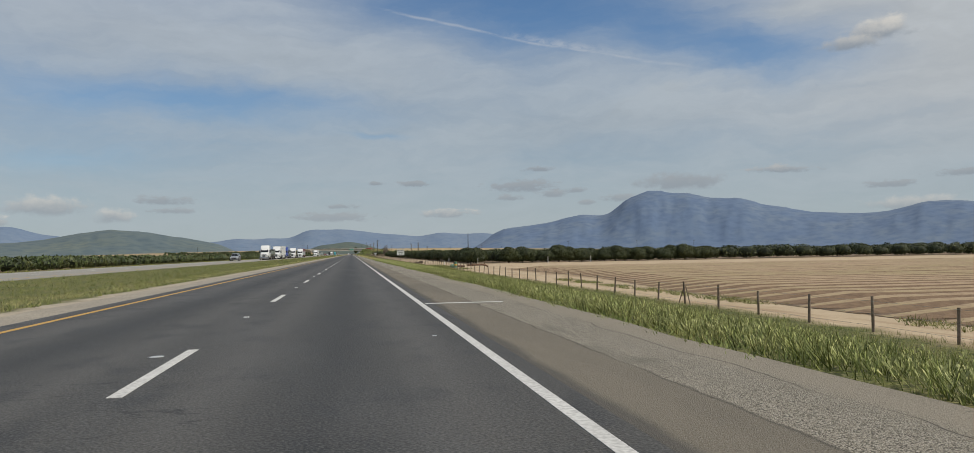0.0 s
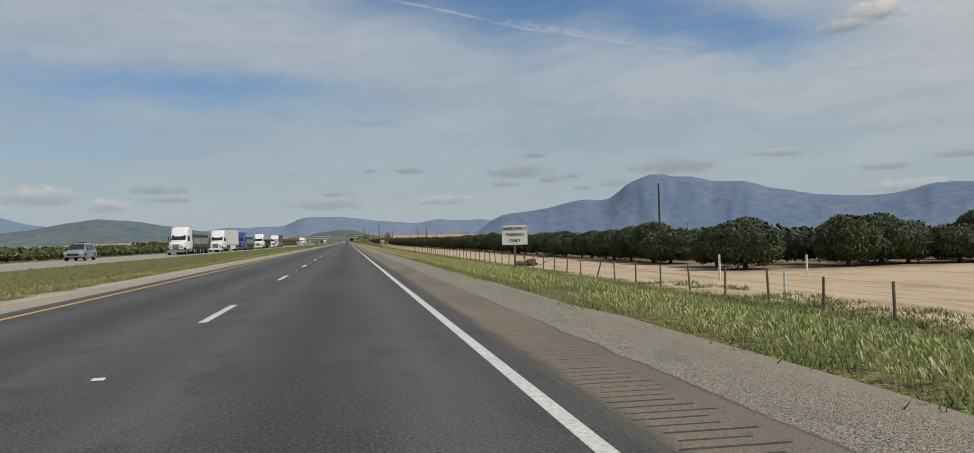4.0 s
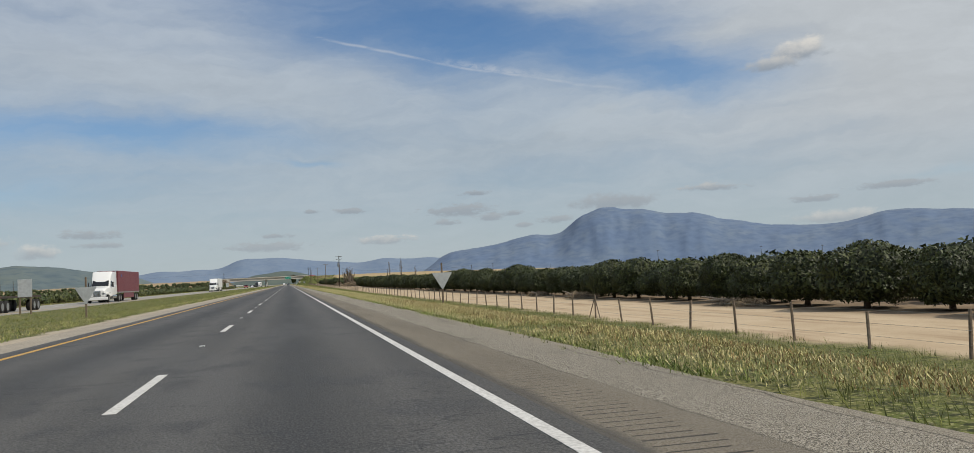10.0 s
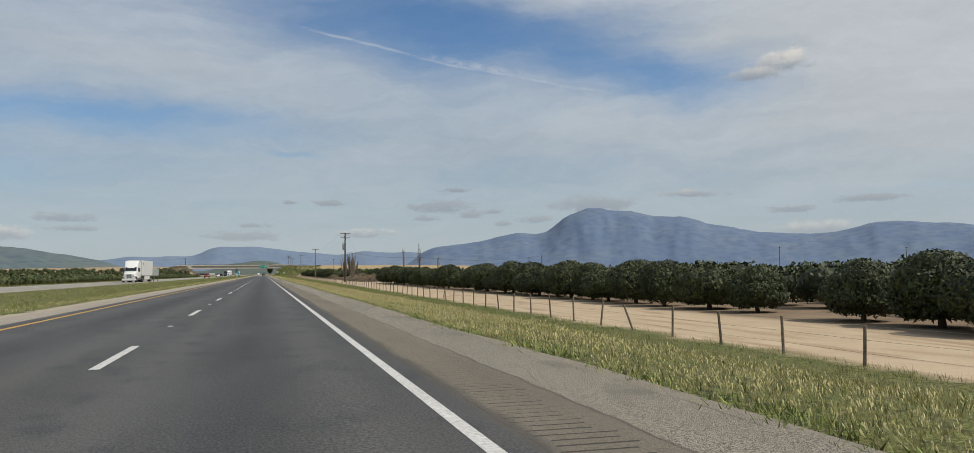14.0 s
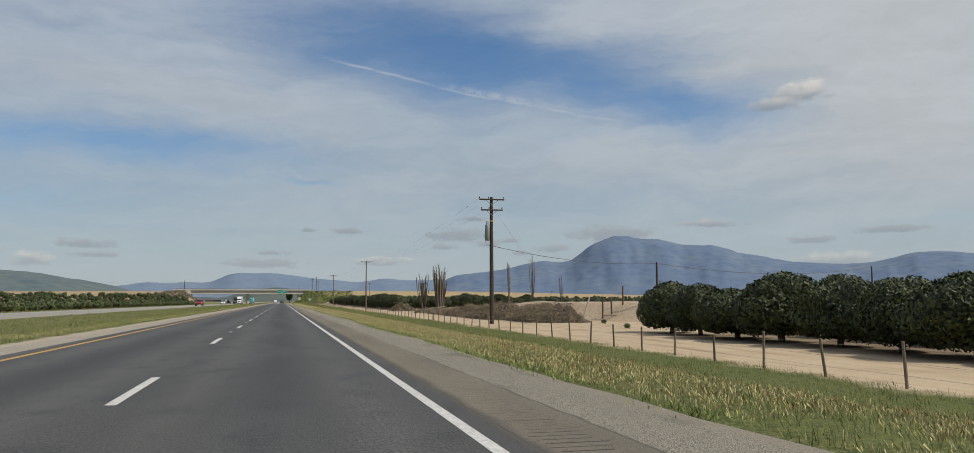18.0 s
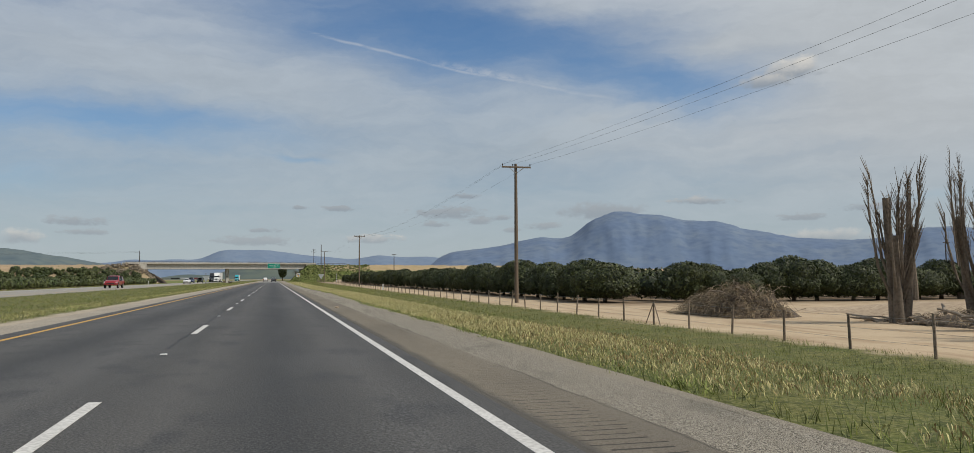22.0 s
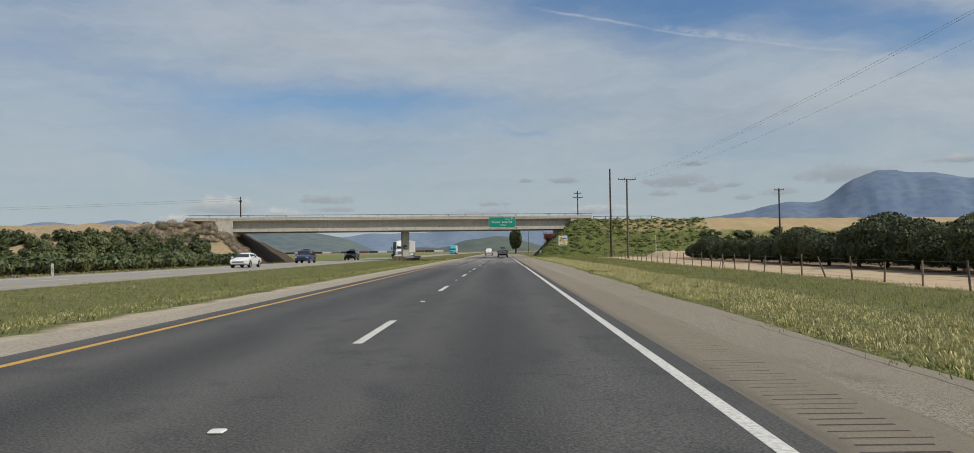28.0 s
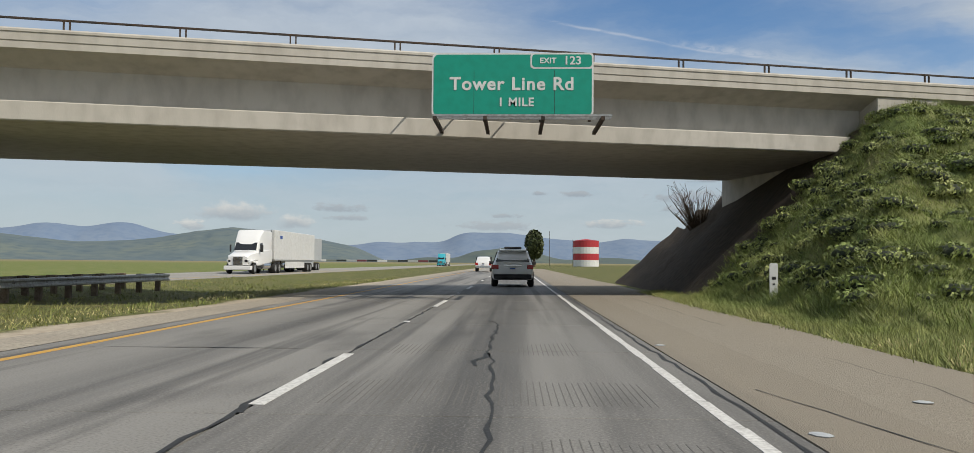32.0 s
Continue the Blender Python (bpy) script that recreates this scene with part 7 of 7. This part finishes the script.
def panel(corners, lift, inset=0.0):
    """A thin glass or lamp panel over four corners, lifted off the body."""
    p = [Vector(c) for c in corners]
    n = (p[1] - p[0]).cross(p[3] - p[0]).normalized()
    mid = sum(p, Vector()) / 4
    q = [c.lerp(mid, inset) for c in p]
    return Shape().rings([[tuple(c - n * 0.03) for c in q], [tuple(c + n * lift) for c in q]])


def car(name, label, category, at, turn, paint, kind):
    ob = thing(name, label, category, at, turn)
    S = {
        "suv": [(-2.46, .50, .98, 1.02, .86, .80), (-2.44, .42, 1.0, 1.10, .92, .80), (-2.30, .36, 1.02, 1.36, .955, .76), (-2.02, .32, 1.04, 1.68, .965, .72), (-1.3, .30, 1.05, 1.77, .97, .70),
                (0.0, .30, 1.04, 1.79, .97, .70), (0.55, .30, 1.03, 1.70, .97, .69), (1.25, .30, 1.02, 1.14, .965, .82), (1.9, .32, .98, 1.06, .95, .80), (2.3, .36, .88, .96, .90, .72), (2.46, .42, .74, .80, .80, .60)],
        "sedan": [(-2.42, .48, .88, .92, .84, .76), (-2.3, .36, .92, .98, .89, .76), (-1.75, .28, .94, 1.04, .91, .72), (-1.1, .26, .94, 1.36, .915, .60), (-0.5, .26, .94, 1.45, .915, .58),
                  (0.1, .26, .93, 1.44, .915, .58), (0.5, .26, .92, 1.32, .915, .60), (1.15, .26, .90, 1.0, .91, .74), (1.9, .28, .84, .90, .89, .72), (2.3, .34, .72, .78, .84, .64), (2.42, .42, .62, .66, .74, .56)],
        "pickup": [(-2.92, .62, 1.06, 1.10, .90, .86), (-2.88, .50, 1.08, 1.16, .97, .90), (-2.7, .46, 1.10, 1.66, .985, .78), (-2.3, .45, 1.10, 1.84, .985, .76), (-0.9, .45, 1.10, 1.87, .985, .76),
                   (0.1, .45, 1.10, 1.88, .985, .76), (0.65, .45, 1.10, 1.78, .985, .74), (1.25, .45, 1.10, 1.24, .98, .86), (2.2, .46, 1.06, 1.16, .97, .84), (2.72, .5, .96, 1.04, .94, .8), (2.85, .56, .8, .86, .86, .7)],
    }[kind]
    part("body", Shape().rings(body_rings(S)), paint, ob, smooth=35)
    tail, nose = S[0][0], S[-1][0]
    wr = {"suv": .37, "sedan": .33, "pickup": .41}[kind]
    wb = S[4][4]
    for y in (tail + (1.0 if kind != "pickup" else 1.15), nose - 0.95):
        for s in (-1, 1):
            wheel(ob, s * (wb + 0.01), y, wr, 0.24)
            part("wheel_arch", Shape().rings([[(s * (wb + 0.006), y + math.cos(a) * q, wr + math.sin(a) * q) for a in np.linspace(0, math.pi, 12)] for q in (wr + 0.02, wr + 0.09)], False, closed=False), PLASTIC, ob)

    def slope(i, j, name, lift, inset, lo, hi):
        a, b = S[i], S[j]
        f = lambda st, k: (st[0], st[5] - 0.06 if k else st[4] * 0.955 - 0.06, st[3] - 0.03 if k else st[2] + 0.05)
        (ya, xa, za), (yb, xb, zb) = f(a, lo), f(b, hi)
        return part(name, panel([(-xa, ya, za), (xa, ya, za), (xb, yb, zb), (-xb, yb, zb)], lift, inset), GLASS, ob)

    if kind == "sedan":
        slope(2, 3, "rear_window", 0.02, 0.06, 1, 1)
        slope(7, 6, "windshield", -0.05, 0.06, 1, 1)
    else:
        y0, y1 = S[2], S[3]
        part("rear_window", panel([(-y0[5] - 0.02, y0[0] - 0.10, 1.19 if kind == "suv" else 1.27), (y0[5] + 0.02, y0[0] - 0.10, 1.19 if kind == "suv" else 1.27), (y1[5] - 0.1, y1[0] - 0.06, y1[3] - 0.13), (-y1[5] + 0.1, y1[0] - 0.06, y1[3] - 0.13)], 0.015), GLASS, ob)
        slope(7, 6, "windshield", -0.05, 0.05, 1, 1)
    roof0, roof1 = (3, 6)
    for s in (-1, 1):
        ys = [S[roof0][0] + 0.25, (S[roof0][0] + S[roof1][0]) / 2, S[roof1][0] + 0.35]
        for a, b in zip(ys, ys[1:]):
            zb, zt = S[5][2] + 0.04, S[5][3] - 0.15
            xb, xt = S[5][4] * 0.955 + 0.004, S[5][5] + 0.055
            c = [(s * xb, a + 0.05, zb), (s * xb, b - 0.05, zb), (s * xt, b - 0.12, zt), (s * xt, a + 0.12, zt)]
            part("side_window", panel(c if s > 0 else c[::-1], 0.012), GLASS, ob)
        part("mirror", Shape().box(s * wb, s * (wb + 0.2), ys[2] + 0.1, ys[2] + 0.2, S[5][2], S[5][2] + 0.16, 0.02), PLASTIC if kind != "sedan" else paint, ob)
        z1 = S[1][2]
        part("tail_light", Shape().box(s * (wb - 0.30), s * (wb - 0.005), tail - 0.015, tail + 0.30, z1 - 0.17 if kind != "pickup" else z1 - 0.30, z1 + 0.03, 0.02), TAIL, ob)
        part("headlight", Shape().box(s * (S[-2][4] - 0.36), s * (S[-2][4] - 0.02), nose - 0.26, nose - 0.04, S[-1][2] - 0.06, S[-1][2] + 0.10, 0.02), HEADLAMP, ob)
    part("rear_bumper", Shape().box(-wb * 0.9, wb * 0.9, tail - 0.05, tail + 0.3, S[2][1] + 0.02, S[2][1] + 0.24, 0.03), PLASTIC if kind != "pickup" else CHROME, ob)
    part("plate", Shape().box(-0.16, 0.16, tail - 0.065, tail - 0.03, 0.78, 0.94), SIGN_WHITE, ob)
    part("plate_bar", Shape().box(-0.12, 0.12, tail - 0.07, tail - 0.062, 0.83, 0.89), SIGN_BLUE, ob)
    part("grille", Shape().box(-0.55, 0.55, nose - 0.05, nose + 0.02, S[-1][1] + 0.1, S[-1][2], 0.02), PLASTIC, ob)
    if kind == "suv":
        for s in (-1, 1):
            part("roof_rail", Shape().rod([(s * 0.62, -1.7, 1.77), (s * 0.62, -1.55, 1.84), (s * 0.62, 0.1, 1.85), (s * 0.62, 0.25, 1.78)], 0.02, 6), CHROME, ob)
        part("roof_box", Shape().box(-0.42, 0.42, -0.9, -0.2, 1.79, 1.90, 0.03), PLASTIC, ob)
        part("spoiler", Shape().box(-0.66, 0.66, -2.2, -1.9, 1.66, 1.73, 0.02), paint, ob)
        part("trim_bar", Shape().box(-0.42, 0.42, -2.475, -2.44, 0.99, 1.03), CHROME, ob)
    if kind == "pickup":
        part("tailgate_handle", Shape().box(-0.12, 0.12, tail - 0.02, tail + 0.02, 0.98, 1.04), PLASTIC, ob)
        part("cap_gap", Shape().box(-0.99, 0.99, -0.62, -0.57, 1.1, 1.8), PLASTIC, ob)
    return ob


def semi(label, at, turn, paint, load, body=None):
    """A long-nosed road tractor with its trailer; the nose points to +y at the origin."""
    ob = thing("semi_truck", label, "truck", at, turn)
    cab = [(-6.1, 1.0, 2.2, 3.75, 1.22, 1.16), (-5.9, 0.95, 2.2, 3.95, 1.25, 1.18), (-3.6, .8, 2.1, 3.95, 1.25, 1.18), (-3.0, .75, 2.0, 3.5, 1.24, 1.1), (-2.45, .7, 1.95, 2.85, 1.22, 1.05), (-1.95, .7, 1.9, 2.05, 1.12, 1.0),
           (-1.0, .72, 1.75, 1.88, 1.0, .88), (-0.25, .75, 1.62, 1.72, .95, .8), (-0.05, .8, 1.45, 1.55, .85, .7)]
    part("cab", Shape().rings(body_rings(cab)), paint, ob, smooth=35)
    part("windshield", panel([(-0.98, -1.98, 2.10), (0.98, -1.98, 2.10), (0.95, -2.44, 2.78), (-0.95, -2.44, 2.78)][::-1], 0.03), GLASS, ob)
    part("grille", Shape().box(-0.42, 0.42, -0.12, 0.02, 0.75, 1.5, 0.03), CHROME, ob)
    for k in range(6):
        part("grille_bar", Shape().box(-0.4, 0.4, 0.02, 0.035, 0.82 + 0.11 * k, 0.86 + 0.11 * k), PLASTIC, ob)
    part("front_bumper", Shape().box(-1.2, 1.2, -0.35, 0.12, 0.35, 0.72, 0.05), CHROME if load == "hopper" else paint, ob)
    part("chassis", Shape().box(-0.45, 0.45, -9.2, -1.0, 0.65, 0.95), PLASTIC, ob)
    for s in (-1, 1):
        c = [(s * 1.225, -3.2, 2.05), (s * 1.215, -2.5, 2.0), (s * 1.1, -2.62, 2.7), (s * 1.14, -3.2, 2.8)]
        part("side_window", panel(c if s > 0 else c[::-1], 0.03), GLASS, ob)
        part("headlight", Shape().box(s * 0.62, s * 0.98, -0.3, -0.05, 1.0, 1.25, 0.03), HEADLAMP, ob)
        part("mirror", Shape().box(s * 1.35, s * 1.5, -2.3, -2.2, 1.95, 2.6, 0.03), PLASTIC, ob)
        part("fuel_tank", Shape().rod([(s * 0.95, -5.6, 0.72), (s * 0.95, -3.4, 0.72)], 0.32, 14), CHROME, ob, smooth=True)
        part("exhaust", Shape().rod([(s * 1.05, -6.25, 0.9), (s * 1.05, -6.25, 4.1)], 0.075, 8), CHROME, ob)
        part("fender", Shape().box(s * 0.78, s * 1.16, -1.65, -0.45, 1.0, 1.25, 0.08), paint, ob)
        wheel(ob, s * 1.2, -1.05, 0.5, 0.28)
        for y in (-7.2, -8.5):
            wheel(ob, s * 1.25, y, 0.5, 0.28, dual=True)
    if load == "box":
        tr = part("trailer", Shape().box(-1.3, 1.3, -22.3, -6.6, 1.2, 4.1, 0.03), body or TRAILER_WHITE, ob)
        for k in range(24):
            yk = -22.0 + k * 0.66
            for s in (-1, 1):
                part("panel_rib", Shape().box(s * 1.3, s * 1.308, yk, yk + 0.03, 1.3, 4.0), body or TRAILER_WHITE, tr)
        part("rail", Shape().box(-1.312, 1.312, -22.3, -6.6, 1.16, 1.3), GALV, tr)
        part("brand_patch", Shape().box(1.309, 1.314, -9.2, -8.4, 3.3, 3.6).box(-1.314, -1.309, -9.2, -8.4, 3.3, 3.6), SIGN_BLUE, tr)
        for s in (-1, 1):
            part("side_skirt", Shape().box(s * 1.22, s * 1.26, -18.0, -10.5, 0.45, 1.16), body or TRAILER_WHITE, tr)
            for y in (-19.6, -20.9):
                wheel(ob, s * 1.25, y, 0.5, 0.28, dual=True)
        part("landing_gear", Shape().box(-0.9, -0.8, -10.3, -10.2, 0.2, 1.2).box(0.8, 0.9, -10.3, -10.2, 0.2, 1.2), DARK_STEEL, tr)
    elif load == "hopper":
        for k, y in enumerate((-7.0, -14.0)):
            tr = part("hopper", Shape().prism([(-1.25, 2.75), (-1.25, 1.5), (-0.6, 0.9), (0.6, 0.9), (1.25, 1.5), (1.25, 2.75)], "y", y - 6.2, y), HOPPER, ob)
            part("tarp", Shape().prism([(-1.28, 2.72), (-1.1, 2.95), (0, 3.05), (1.1, 2.95), (1.28, 2.72)], "y", y - 6.25, y + 0.05), TARP, tr)
            for j in range(5):
                part("scallop", Shape().prism([(y - 6.1 + j * 1.22 + 0.6 + 0.58 * math.cos(a), 2.72 - 0.35 * math.sin(a)) for a in np.linspace(0, math.pi, 9)], "x", 1.252, 1.262), TARP, tr)
                part("scallop", Shape().prism([(y - 6.1 + j * 1.22 + 0.6 + 0.58 * math.cos(a), 2.72 - 0.35 * math.sin(a)) for a in np.linspace(0, math.pi, 9)], "x", -1.262, -1.252), TARP, tr)
            for s in (-1, 1):
                wheel(ob, s * 1.25, y - 5.3, 0.5, 0.28, dual=True)
                if k:
                    wheel(ob, s * 1.25, y - 0.9, 0.5, 0.28, dual=True)
    else:
        tr = part("flatbed", Shape().box(-1.25, 1.25, -18, -6.6, 1.15, 1.35, 0.02), DARK_STEEL, ob)
        part("headboard", Shape().box(-1.25, 1.25, -6.75, -6.6, 1.35, 2.3), DARK_STEEL, tr)
        for s in (-1, 1):
            for y in (-15.8, -17.0):
                wheel(ob, s * 1.25, y, 0.5, 0.28, dual=True)
    return ob


# traffic ahead
car("suv", "white sport utility vehicle seen from behind with roof rails", "car", (1.92, 981.6, 0), 0, CAR_WHITE, "suv")
car("pickup_truck", "white pickup truck with a canopy in the inner lane", "truck", (-1.85, 1046, 0), 0, CAR_WHITE, "pickup")
car("suv", "red sport utility vehicle far ahead", "car", (1.9, 1092, 0), 0, CAR_RED, "suv")
# oncoming traffic across the median
semi("white road tractor pulling two tarpaulined grey hoppers", (-21.6, 237, -0.03), 180, CAR_WHITE, "hopper")
semi("white road tractor pulling a long white box trailer", (-21.5, 272, -0.03), 180, CAR_WHITE, "box")
semi("royal blue road tractor pulling two tarpaulined hoppers", (-21.6, 304, -0.03), 180, TRUCK_BLUE, "hopper")
semi("white road tractor with an empty flatbed trailer", (-21.6, 346, -0.03), 180, CAR_WHITE, "flat")
semi("white road tractor pulling a maroon box trailer", (-21.4, 392, -0.03), 180, CAR_WHITE, "box", TRAILER_RED)
semi("white road tractor pulling a plain white trailer", (-21.4, 556, -0.03), 180, CAR_WHITE, "box")
semi("white road tractor pulling a white box trailer past the bridge", (-22.0, 1012, -0.03), 180, CAR_WHITE, "box")
semi("teal road tractor with a white trailer far down the road", (-21.5, 1205, -0.03), 180, CAR_TEAL, "box")
semi("black road tractor with a grey trailer nearing the bridge", (-24.9, 1028, -0.03), 180, CAR_BLACK, "box", SIGN_BACK)
car("pickup_truck", "red pickup truck on the opposite carriageway", "truck", (-21.5, 770, -0.03), 180, CAR_RED, "pickup")
car("sedan", "white saloon car on the opposite carriageway", "car", (-23.4, 900.5, -0.03), 180, CAR_WHITE, "sedan")
car("suv", "dark blue sport utility vehicle on the opposite carriageway", "car", (-25.2, 933, -0.03), 180, CAR_BLUE, "suv")
car("suv", "black sport utility vehicle under the overpass", "car", (-25.0, 967, -0.03), 180, CAR_BLACK, "suv")
car("suv", "silver sport utility vehicle on the opposite carriageway", "car", (-25.0, 206, -0.03), 180, CAR_SILVER, "suv")
